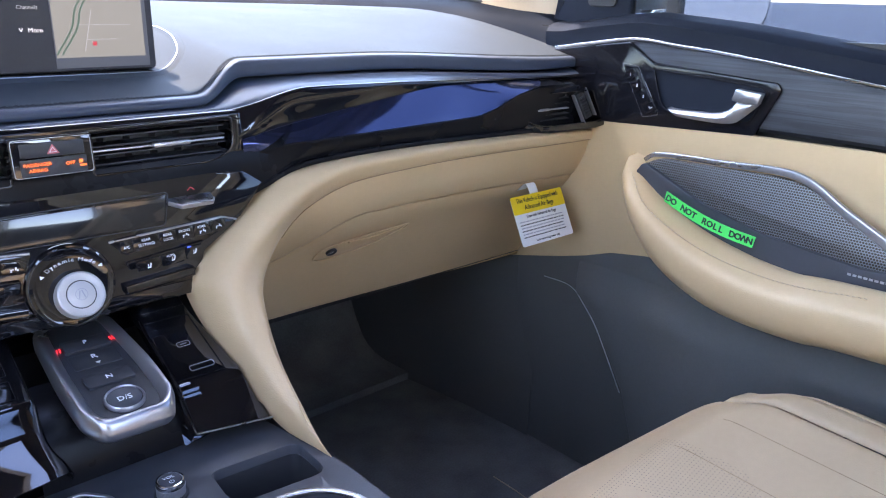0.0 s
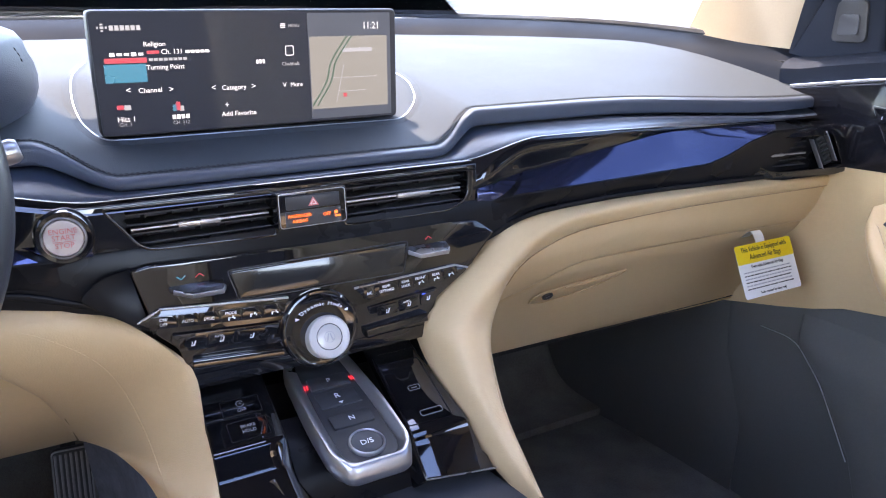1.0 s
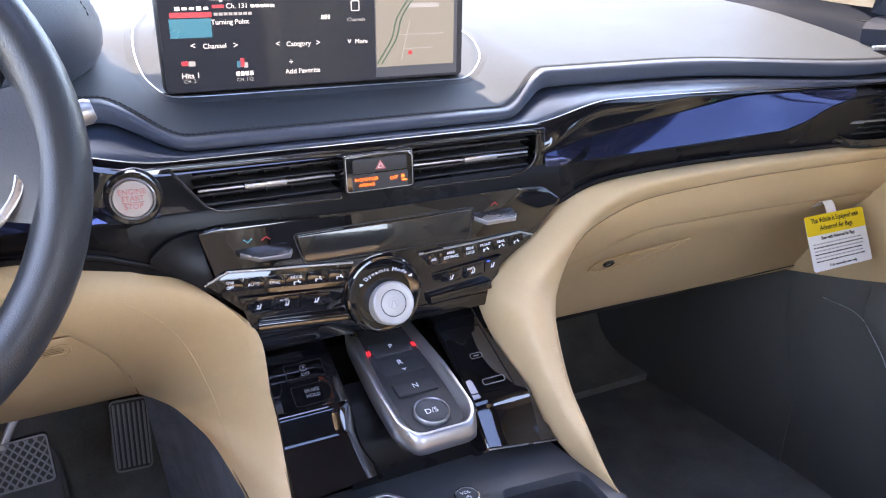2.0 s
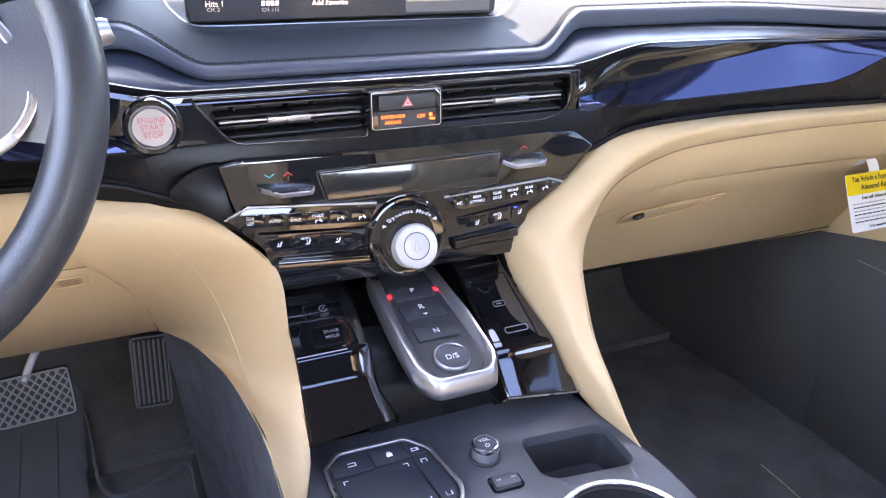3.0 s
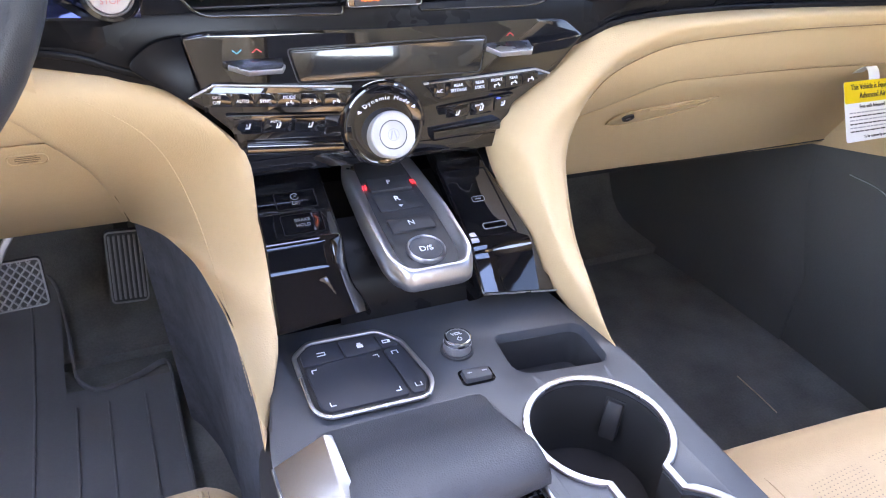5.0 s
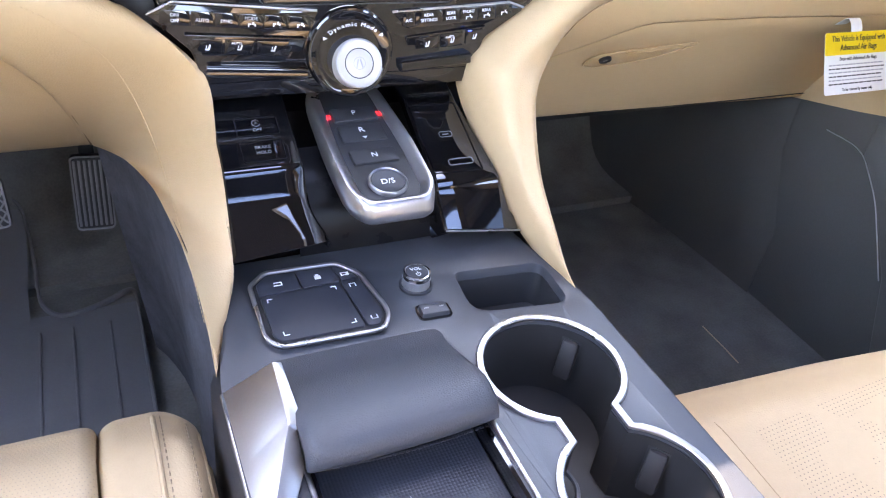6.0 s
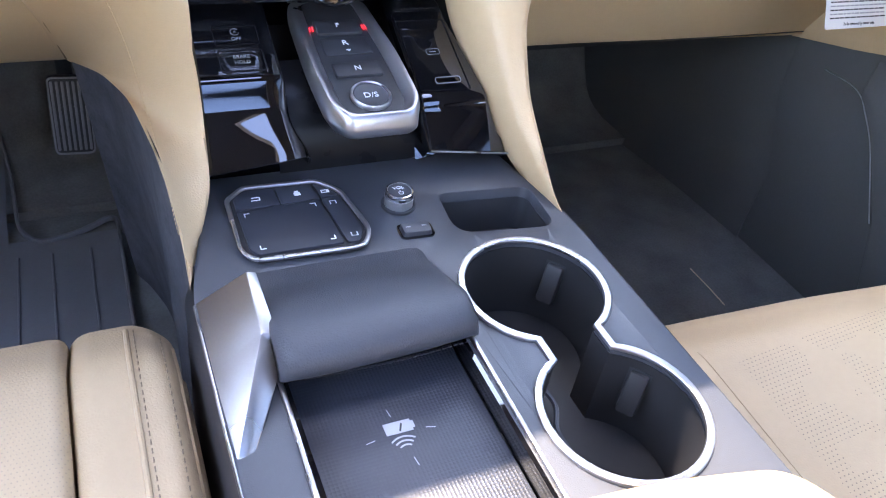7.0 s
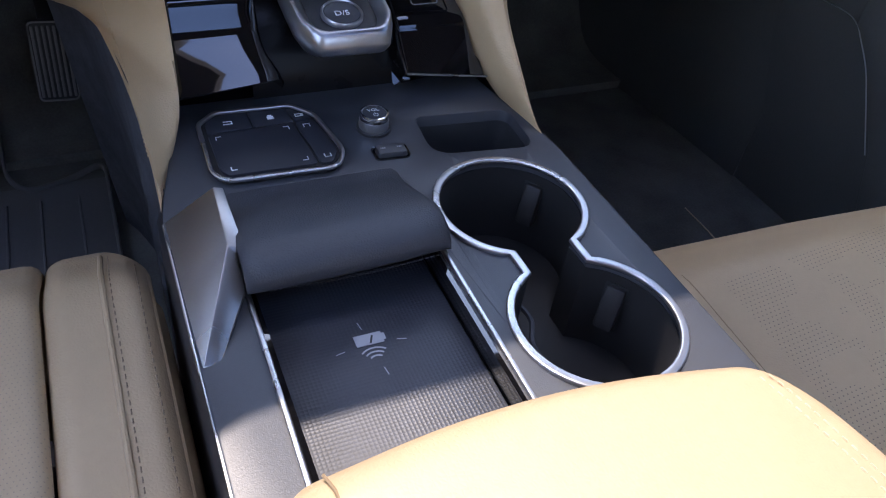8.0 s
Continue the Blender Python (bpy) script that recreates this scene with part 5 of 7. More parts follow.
# cup holders
cup = part("cup_holder", merge(prism(CUPS, 0.002, pose(0, 0, DZ - 0.075)), sweep([(x, y, DZ - 0.040) for x, y in spread(CUPS, -0.0004)], rect(0.0006, 0.070), True)), FINGER, console, "black double cup holder well")
part("cup_rim", sweep([(x, y, DZ + 0.0012) for x, y in spread(CUPS, 0.0008)], rounded(rect(0.0056, 0.0036), 0.0014), True), SATIN, cup, "satin silver rim")
for (cx, cy) in (CUP1, CUP2):
    for a in (38, 200):
        m = pose(cx + 0.0475 * math.cos(radians(a)), cy + 0.0475 * math.sin(radians(a)), DZ - 0.030, 0, 0, a + 90) @ pose(0, 0, 0, 16)
        part("cup_finger", box(0.0140, 0.010, 0.034, m, 0.003), FINGER, cup, "spring finger")
        part("finger_slot", box(0.0175, 0.0015, 0.040, pose(cx + 0.0518 * math.cos(radians(a)), cy + 0.0518 * math.sin(radians(a)), DZ - 0.032, 0, 0, a + 90)), HARD, cup)
part("cup_step", tube(smooth_line([(0.053, -0.318, DZ - 0.03), (0.058, -0.335, DZ - 0.035), (0.052, -0.35, DZ - 0.04), (0.055, -0.365, DZ - 0.045)], 16), 0.002, 6), SOFT, cup)
# charging bay
MAT_MAT = mat("dotted_rubber", (0.026, 0.030, 0.040), 0.46, spread=0.1)
nt = MAT_MAT.node_tree
tc, vo, bp = nt.nodes.new("ShaderNodeTexCoord"), nt.nodes.new("ShaderNodeTexVoronoi"), nt.nodes.new("ShaderNodeBump")
vo.inputs["Scale"].default_value, vo.inputs["Randomness"].default_value = 420, 0.0
bp.inputs["Strength"].default_value, bp.inputs["Distance"].default_value = 0.4, 0.0010
nt.links.new(tc.outputs["Object"], vo.inputs["Vector"])
nt.links.new(vo.outputs["Distance"], bp.inputs["Height"])
nt.links.new(bp.outputs[0], nt.nodes["Principled BSDF"].inputs["Normal"])
MZ = DZ - 0.0155
bay = part("charging_mat", prism(rounded([(-0.1115, -0.225), (0.0025, -0.225), (0.0022, -0.50), (-0.1145, -0.50)], 0.004), 0.003, pose(0, 0, MZ - 0.003), 0.001), MAT_MAT, console, "dotted rubber charging mat")
part("bay_wall", merge(box(0.003, 0.30, 0.016, pose(0.0045, -0.36, DZ - 0.008)), box(0.003, 0.30, 0.016, pose(-0.1140, -0.36, DZ - 0.008))), PIANO, console, "dark polished bay wall")
CH = pose(-0.056, -0.337, MZ + 0.0002)
part("charge_symbol", merge(bars([(0, 0.0035, 0.017, 0.0085), (0.0093, 0.0035, 0.0018, 0.005)], CH, 0.0002), *[sweep([(r * math.cos(radians(a)), -0.0150 + r * math.sin(radians(a)), 0.0002) for a in np.linspace(50, 130, 9)], rect(0.0010, 0.0002), m=CH) for r in (0.0055, 0.0085, 0.0115)], *[bars([(0, 0, 0.0005, 0.006)], CH @ pose(x, y, 0, 0, 0, a), 0.0002) for x, y, a in ((-0.002, 0.015, 8), (0.019, -0.002, 75), (-0.019, -0.002, 100), (0.002, -0.022, 8))]), GREY_INK, bay, "printed wireless charging symbol")
part("symbol_bolt", bars([(0, 0.0035, 0.0012, 0.006)], CH @ pose(0, 0, 0.0002, 0, 0, -25), 0.0001), BLACK_INK, bay)
part("power_symbol", merge(sweep([(0.0052 * math.cos(a), 0.0052 * math.sin(a), 0.0002) for a in np.linspace(0, 2 * math.pi, 24)[:-1]], rect(0.0008, 0.0002), True, m=pose(-0.086, -0.424, MZ)), bars([(0, 0, 0.0008, 0.005)], pose(-0.086, -0.424, MZ))), GREY_INK, bay)
for x0, x1 in ((0.0095, 0.008), (-0.1165, -0.1195)):
    part("silver_rail", sweep([(x0, -0.262, DZ + 0.0015), (x1, -0.52, DZ + 0.0015)], rounded(rect(0.0030, 0.0036), 0.0010)), SATIN, console, "slim satin silver rail")
part("edge_line", sweep([(-0.1525, -0.215, DZ - 0.002), (-0.1525, -0.60, DZ - 0.002)], rect(0.0016, 0.003)), SATIN, console, "thin silver edge line")
# palm rest, a leather lip that rises from the deck over the charging bay
rows = []
for x, dz, dy in ((-0.1185, -0.007, 0.006), (-0.112, 0.0, 0.0), (-0.08, 0.002, -0.002), (-0.03, 0.001, 0.0), (0.004, -0.001, 0.004), (0.012, -0.009, 0.010)):
    rows.append([(x, -0.190, DZ - 0.001), (x, -0.215, DZ + 0.006 + 0.4 * dz), (x, -0.25, DZ + 0.022 + dz), (x, -0.282 + dy, DZ + 0.031 + dz), (x, -0.301 + dy, DZ + 0.026 + dz), (x, -0.305 + dy, DZ + 0.014 + dz), (x, -0.292 + dy, DZ + 0.008), (x, -0.25, DZ + 0.004), (x, -0.21, DZ - 0.004)])
palm = loft(rows, 26, 40)
bmesh.ops.holes_fill(palm, edges=[e for e in palm.edges if e.is_boundary])
pr = part("palm_rest", palm, PALM, console, "black leather palm rest over the charging mat", 60)
part("stitching", stitches(smooth_line([(-0.105, -0.304, DZ + 0.012), (-0.05, -0.3065, DZ + 0.0125), (0.0, -0.3035, DZ + 0.012)], 20), step=0.004, size=(0.003, 0.0009, 0.0006), up=(0, -1, 0)), DARK_THREAD, pr)
# silver fin at its side: a sloping outer face, a bevel along the ridge, and a second bevel down to the deck
fin = bmesh.new()
FV = [fin.verts.new(p) for p in ((-0.1540, -0.2120, DZ - 0.002), (-0.1215, -0.2270, DZ + 0.0330), (-0.1230, -0.2735, DZ + 0.0255), (-0.1505, -0.3380, DZ + 0.0005),
                                 (-0.1158, -0.2280, DZ + 0.0322), (-0.1135, -0.2765, DZ + 0.0225), (-0.1125, -0.2850, DZ + 0.0125), (-0.1415, -0.3380, DZ - 0.0010),
                                 (-0.1160, -0.2240, DZ - 0.002), (-0.1150, -0.2820, DZ - 0.002), (-0.1540, -0.3385, DZ - 0.004), (-0.1540, -0.2760, DZ - 0.002))]
for f in ((0, 1, 2, 11), (11, 2, 3, 10), (1, 4, 5, 2), (2, 5, 6), (2, 6, 7, 3), (0, 8, 4, 1), (8, 9, 5, 4), (9, 6, 5), (9, 7, 6), (3, 7, 10)):
    fin.faces.new([FV[k] for k in f])
bmesh.ops.bevel(fin, geom=[e for e in fin.edges if not e.is_boundary], offset=0.0008, segments=2, affect="EDGES", profile=0.5)
part("side_fin", fin, SATIN_FIN, console, "satin silver fin beside the palm rest", 30)

# touchpad
TP = pose(0, 0, DZ, 0, 0, 0)
PAD = rounded([(-0.113, -0.112), (-0.099, -0.0985), (-0.041, -0.1005), (-0.026, -0.118), (-0.0185, -0.170), (-0.0285, -0.188), (-0.106, -0.185), (-0.1145, -0.174)], [0.004, 0.004, 0.005, 0.006, 0.01, 0.008, 0.01, 0.008])
tp = part("touchpad", prism(PAD, 0.0030, TP, 0.001), FINGER, console, "black touchpad controller")
part("touchpad_rim", sweep([(x, y, 0.0038) for x, y in PAD], rounded(rect(0.0036, 0.0028), 0.0012), True, m=TP), SATIN, tp, "silver touchpad rim")
for k, pts in enumerate(([(-0.108, -0.113), (-0.098, -0.1035), (-0.0765, -0.1043), (-0.0755, -0.126), (-0.1085, -0.1265)], [(-0.0750, -0.1044), (-0.0465, -0.1052), (-0.0440, -0.1248), (-0.0740, -0.126)], [(-0.0450, -0.1052), (-0.042, -0.1055), (-0.031, -0.119), (-0.0300, -0.1235), (-0.0425, -0.1246)])):
    part("touchpad_key", prism(rounded(pts, 0.002), 0.002, TP @ pose(0, 0, 0.0030), 0.0006), PAD_TOP, tp, "touchpad key")
part("touch_surface", prism(rounded([(-0.1085, -0.1285), (-0.0455, -0.1265), (-0.0415, -0.1815), (-0.104, -0.1805), (-0.1085, -0.173)], 0.003), 0.002, TP @ pose(0, 0, 0.0030), 0.0006), PAD_TOP, tp, "smooth touch surface")
part("touch_surface", prism(rounded([(-0.0435, -0.1263), (-0.0295, -0.1255), (-0.0240, -0.170), (-0.0305, -0.1825), (-0.0395, -0.1815)], 0.003), 0.002, TP @ pose(0, 0, 0.0030), 0.0006), PAD_TOP, tp)
Z5 = TP @ pose(0, 0, 0.0051)

for cx, cy, a in ((-0.104, -0.133, 0), (-0.050, -0.131, -90), (-0.047, -0.176, 180), (-0.101, -0.1755, 90), (-0.0385, -0.131, 0), (-0.034, -0.131, -90), (-0.0345, -0.176, 90), (-0.030, -0.176, 180)):
    q = Z5 @ pose(cx, cy, 0, 0, 0, a)
    part("corner_mark", bars([(0.0018, 0, 0.0042, 0.0008), (0, -0.0018, 0.0008, 0.0042)], q, 0.0002), WHITE_INK, tp)
for name, items in (("return_mark", [(-0.092, -0.118, 0.007, 0.0009), (-0.092, -0.1145, 0.006, 0.0009), (-0.089, -0.116, 0.0009, 0.0035)]), ("home_mark", [(-0.060, -0.1165, 0.005, 0.004), (-0.060, -0.1135, 0.003, 0.002)]), ("card_mark", [(-0.0385, -0.116, 0.005, 0.0009), (-0.0385, -0.119, 0.005, 0.0009), (-0.041, -0.1175, 0.0009, 0.004), (-0.036, -0.1175, 0.0022, 0.0038)])):
    part(name, bars(items, Z5, 0.0002), WHITE_INK, tp, "white key symbol")
# volume knob and seek switch
VK = pose(0.0145, -0.142, DZ)
vk = part("volume_knob", lathe([(0.0112, 0.0), (0.0112, 0.013), (0.0106, 0.0142)], VK, 36), SATIN_GREY, console, "silver-edged volume knob")
part("knob_top", lathe([(0.0, 0.0145), (0.0092, 0.0145), (0.0096, 0.0138), (0.0096, 0.010)], VK, 32), SOFT, vk, "black knob top")
part("knob_ring", lathe([(0.0096, 0.0135), (0.0100, 0.0150), (0.0108, 0.0148), (0.0113, 0.0135), (0.0113, 0.010)], VK, 36), CHROME, vk, "bright knob edge")
part("knurl", merge(*[box(0.0007, 0.0006, 0.0075, VK @ pose(0.0112 * math.cos(a), 0.0112 * math.sin(a), 0.0058, 0, 0, math.degrees(a))) for a in np.linspace(0, 2 * math.pi, 65)[:-1]]), SATIN_GREY, vk)
part("knob_base", lathe([(0.0118, 0.0), (0.0138, 0.0), (0.0138, 0.0022), (0.0128, 0.0028), (0.0118, 0.0022)], VK, 36), HARD, vk)
part("knob_lettering", merge(lettering("VOL", 0.0048, VK @ pose(0, 0.0032, 0.0147)), sweep([(0.0019 * math.cos(a), -0.0035 + 0.0019 * math.sin(a), 0.0147) for a in np.linspace(2.1, 7.3, 16)], rect(0.0005, 0.0002), m=VK), bars([(0, -0.0018, 0.0005, 0.0022)], VK @ pose(0, 0, 0.0146))), WHITE_INK, vk)
SK = pose(0.0160, -0.1765, DZ, 0, 0, -3)
sk = part("seek_switch", prism(rounded(rect(0.0225, 0.0125), 0.0025), 0.0048, SK, 0.0016), SOFT, console, "black rocker seek switch")
part("switch_rim", sweep([(x, y, 0.0006) for x, y in rounded(rect(0.0260, 0.0160), 0.004)], rect(0.0016, 0.0014), True, m=SK), PIANO, sk)
part("switch_marks", merge(*[prism([(s_ * x, y) for x, y in ((0.0, 0.0009), (0.0, -0.0009), (0.0016, 0.0))][::s_], 0.0002, SK @ pose(s_ * (0.0045 + d_), 0.0005, 0.0048)) for s_ in (-1, 1) for d_ in (0.0, 0.0016)], bars([(-0.0080, 0.0005, 0.0004, 0.0018), (0.0080, 0.0005, 0.0004, 0.0018)], SK @ pose(0, 0, 0.0047), 0.0002)), GREY_INK, sk)

# gloss black front of the console, left and right of the selector


def front_block(xi, xi_hem, xo, taper, prof, hem_in, hem_out):
    """xi: the side by the selector, flaring to xi_hem at its foot; xo: the outer side, which draws in by taper towards the front."""
    s = 1 if xo > xi else -1
    rows_ = []
    for side, k, inset in ((0, 0.0, 0.010), (0, 0.0004, 0.0045), (0, 0.0016, 0.0014), (0, 0.0042, 0.0), (0.33, 0.0, 0.0), (0.67, 0.0, 0.0), (1, -0.0035, 0.0), (1, -0.0012, 0.002), (1, 0.0, 0.006)):
        hem = np.array(hem_in) * (1 - side) + np.array(hem_out) * side
        flat_top = list(np.linspace((0.045, 0.5285), prof[0], 8))[:-1]
        line = flat_top + smooth_line(prof, 16) + list(np.linspace(prof[-1], hem, 8))[1:] + [hem + (0.003, -0.003), hem + (0.030, -0.004), np.array((hem[0] + 0.036, 0.40))]
        row = []
        for y, z in line:
            out = xo - s * (taper * min(1.0, max(0.0, (y + 0.1115) / 0.1115)) + (0.003 if y > -0.10 else 0.0))
            inn = xi + (xi_hem - xi) * ease(prof[-1][0], hem[0], y) ** 1.5
            x = inn + (out - inn) * side + s * k
            row.append((x, y + inset * 0.6, z - inset))
        rows_.append(row)
    bm = grid(rows_)
    bmesh.ops.holes_fill(bm, edges=[e for e in bm.edges if e.is_boundary])
    return bm


fl = part("front_block", front_block(-0.0535, -0.0445, -0.1262, 0.005, [(-0.050, 0.4866), (-0.0545, 0.4850), (-0.0575, 0.4816), (-0.0640, 0.4722), (-0.0690, 0.4654), (-0.0716, 0.4628)], (-0.1040, 0.4410), (-0.1040, 0.4335)), PIANO, console, "piano black console block")
fr = part("front_block", front_block(0.0530, 0.0535, 0.1285, 0.023, [(-0.068, 0.4700), (-0.0745, 0.4662), (-0.0785, 0.4620), (-0.0810, 0.4585)], (-0.1045, 0.4345), (-0.1085, 0.4260)), PIANO, console, "piano black console block")
part("silver_hem", sweep([(0.055, -0.1064, 0.4338), (0.127, -0.1104, 0.4253)], rounded(rect(0.0013, 0.0013), 0.0004)), SATIN, fr, "thin bright hem")
part("centre_wall", grid([smooth_line([(x, -0.020, 0.4800), (x, -0.045, 0.4680), (x, -0.064, 0.4500), (x, -0.0745, 0.4290), (x, -0.0785, 0.4150), (x, -0.0800, 0.4050)], 18) for x in np.linspace(-0.064, 0.066, 13)]), TRIM_BLACK, console, "gloss black wall under the selector", 60)
BL = pose(0, -0.04, 0.4915, 23.9)
part("panel_seam", merge(*[sweep([(x, y, 0.0) for x, y in rounded(rect(w, h, cx, cy), 0.002)], rect(0.0006, 0.0006), True, m=BL) for w, h, cx, cy in ((0.034, 0.020, -0.083, 0.001), (0.034, 0.018, -0.083, 0.026))]), TRIM_BLACK, fl, "fine button outlines")
part("panel_lettering", merge(lettering("BRAKE", 0.0044, BL @ pose(-0.083, 0.004, 0.0006)), lettering("HOLD", 0.0044, BL @ pose(-0.083, -0.0012, 0.0006)), lettering("OFF", 0.0045, BL @ pose(-0.0835, 0.0215, 0.001)), sweep([(-0.0835 + 0.0032 * math.cos(a), 0.0285 + 0.0032 * math.sin(a), 0.001) for a in np.linspace(0.6, 6.0, 20)], rect(0.0006, 0.0002), m=BL), lettering("A", 0.0034, BL @ pose(-0.0835, 0.0285, 0.0012))), DIM_INK, fl, "white button wording")
BR = pose(0, -0.05, 0.4792, 27.3)
part("port_cover", sweep([(x, y, 0.0006) for x, y in rounded([(0.056, -0.022), (0.102, -0.024), (0.098, 0.050), (0.054, 0.050)], 0.002)], rect(0.0006, 0.0006), True, m=BR), TRIM_BLACK, fr, "outline of the socket cover")
part("port_slot", sweep([(x, y, 0.0008) for x, y in rounded(rect(0.023, 0.006, 0.084, -0.013), 0.0025)], rect(0.0007, 0.0006), True, m=BR), DIM_INK, fr, "slot of the socket cover")
part("port_mark", merge(sweep([(x, y, 0.0008) for x, y in rounded(rect(0.012, 0.0055, 0.079, 0.0165), 0.002)], rect(0.0006, 0.0003), True, m=BR), bars([(0.079, 0.0165, 0.006, 0.001)], BR @ pose(0, 0, 0.0006), 0.0003)), DIM_INK, fr)
part("slot_line", bars([(0.079, 0.062, 0.042, 0.0009)], BR @ pose(0, 0, 0.0014)), SATIN, fr, "thin bright slot line")

# gear selector
SLOPE = 10.5
GS = pose(0, -0.06, 0.4955, SLOPE)


def sel(k, rear=0.0):
    """Outline of the selector: long, slightly waisted, its rear corners cut."""
    return rounded([(-0.034 + k, 0.085), (0.034 - k, 0.085), (0.0385 - k, 0.0), (0.0375 - k, -0.052), (0.0265 - k * 0.7, -0.0770 + k + rear), (-0.0265 + k * 0.7, -0.0770 + k + rear), (-0.0375 + k, -0.052), (-0.0385 + k, 0.0)], [0.012, 0.012, 0.05, 0.008, 0.008, 0.008, 0.008, 0.05], 6)


def rim_rise(y):
    """The rim stands proud round the drive button and fades out towards the dash."""
    return 0.10 + 0.90 * (1 - ease(0.000, 0.082, y))


rows = [[(x, y, (z if z <= 0 else z * rim_rise(y))) for x, y in sel(k, rear)] for k, rear, z in (
    (0.006, 0.008, -0.022), (0.0005, 0.002, -0.013), (-0.0006, 0.0, -0.0080), (-0.0004, 0.001, -0.0030), (0.0010, 0.0030, 0.0030), (0.0024, 0.0038, 0.0054), (0.0044, 0.0040, 0.0056), (0.0062, 0.0036, 0.0046), (0.0118, 0.0006, 0.0), (0.0126, 0.0004, -0.004))]
bm = grid(rows, True)
bm.transform(GS)
gs = part("gear_selector", bm, SATIN, console, "satin silver push-button gear selector frame", 50)
part("selector_panel", prism(sel(0.0120, 0.0004), 0.003, GS @ pose(0, 0, -0.0042)), HARD, gs, "black selector panel")
GB = GS @ pose(0.0, -0.0018, -0.0022)
for name, cy, h, w in (("P", 0.0478, 0.0180, 0.0385), ("R", 0.0236, 0.0225, 0.0395), ("N", -0.0082, 0.0170, 0.0385)):
    lift = -0.0014 if name == "R" else 0.0
    k = part("gear_button", prism(rounded(rect(w, h, 0, cy), 0.002), 0.0034, GB @ pose(0, 0, lift, 0, 0, 0), 0.001), HARD, gs, "black gear button")
    part("gear_lettering", lettering(name, 0.0076 if name != "R" else 0.0085, GB @ pose(0, cy + (0.001 if name == "P" else 0.003 if name == "R" else 0), 0.0036 + lift)), WHITE_INK, k)
part("gear_arrow", prism([(-0.0022, 0.017), (0.0022, 0.017), (0, 0.0142)], 0.0003, GB @ pose(0, 0, 0.0027)), WHITE_INK, gs)
dsb = part("drive_button", lathe([(0.0, 0.0025), (0.009, 0.0032), (0.0132, 0.0042), (0.0138, 0.0036), (0.0138, -0.002)], GB @ pose(0, -0.0415, 0), 40), SOFT, gs, "round black drive button")
part("button_ring", lathe([(0.0139, -0.001), (0.0139, 0.0044), (0.0150, 0.0050), (0.0158, 0.0040), (0.0158, -0.001)], GB @ pose(0, -0.0415, 0), 40), SATIN, dsb, "silver ring")
part("gear_lettering", lettering("D/S", 0.0080, GB @ pose(0, -0.0415, 0.0036)), WHITE_INK, dsb)
for sgn in (-1, 1):
    part("gear_lamp", merge(bars([(0, 0, 0.0010, 0.0062)], GB @ pose(sgn * 0.0213, 0.047, 0.0018, 0, 0, sgn * 8)), bars([(0, 0, 0.0008, 0.0062)], GB @ pose(sgn * 0.0236, 0.047, 0.0018, 0, 0, sgn * 8))), RED_LAMP, gs, "lit red gear lamp")

# armrest lid
arm = thing("armrest", (0, -0.62, DZ), "padded beige leather armrest lid on the console", "armrest")
LID = rounded([(-0.147, -0.475), (-0.136, -0.447), (-0.06, -0.4375), (0.0, -0.4375), (0.056, -0.445), (0.108, -0.457), (0.124, -0.486), (0.133, -0.53), (0.138, -0.76), (-0.147, -0.76)], [0.02, 0.02, 0.06, 0.06, 0.06, 0.022, 0.03, 0.06, 0.005, 0.005], 8)
levels = [(-0.004, 0.003), (0.0, 0.008), (0.0015, 0.02), (0.001, 0.034), (-0.0025, 0.0435), (-0.009, 0.0495), (-0.018, 0.0525)]
rows = [[(x, y, DZ + z) for x, y in spread(LID, d)] for d, z in levels]
lid_bm = grid(rows, True)
bmesh.ops.holes_fill(lid_bm, edges=[e for e in lid_bm.edges if e.is_boundary])
part("lid", lid_bm, BEIGE_SEAT, arm, "smooth beige leather lid", 60)
for off in (0.0, 0.006):
    part("stitching", stitches(smooth_line([(0.1005 - off, -0.472, DZ + 0.0522), (0.1055 - off, -0.498, DZ + 0.0526), (0.110 - off, -0.536, DZ + 0.0526), (0.114 - off, -0.60, DZ + 0.0526), (0.117 - off, -0.74, DZ + 0.0526)], 30), step=0.0052, size=(0.0034, 0.0010, 0.0006)), THREAD, arm, "pale stitching")
part("seam", tube([(-0.119, -0.449, DZ + 0.0490), (-0.117, -0.459, DZ + 0.0524), (-0.116, -0.60, DZ + 0.0527), (-0.116, -0.74, DZ + 0.0527)], 0.0008, 5), SEAM, arm)
part("lid_base", box(0.262, 0.27, 0.02, pose(0, -0.60, DZ + 0.009)), HARD, arm)

# ---------------- pedals and driver's mat ----------------
gas = thing("accelerator_pedal", (-0.226, 0.43, 0.13), "ribbed black rubber accelerator pedal", "pedal", "pedals")
GA = face(-0.2255, 0.402, 0.208, 12) @ pose(0, 0, 0, 0, 0, -3)
part("pad", prism(rounded(rect(0.050, 0.106), 0.008), 0.012, GA, 0.003, z0=-0.012), PEDAL_PAD, gas)
part("pad_rim", sweep([(x, y, 0.0004) for x, y in rounded(rect(0.0475, 0.1035), 0.007)], rect(0.0022, 0.0024), True, m=GA), PEDAL, gas, "raised rubber rim")
for k in range(7):
    part("rib", box(0.0034, 0.094, 0.003, GA @ pose(-0.0195 + 0.0065 * k, 0, 0.0012), 0.0008), PEDAL, gas, "raised rubber rib")
part("arm", sweep([(-0.2255, 0.42, 0.22), (-0.225, 0.50, 0.30), (-0.225, 0.60, 0.36)], rounded(rect(0.02, 0.02), 0.004)), HARD, gas)
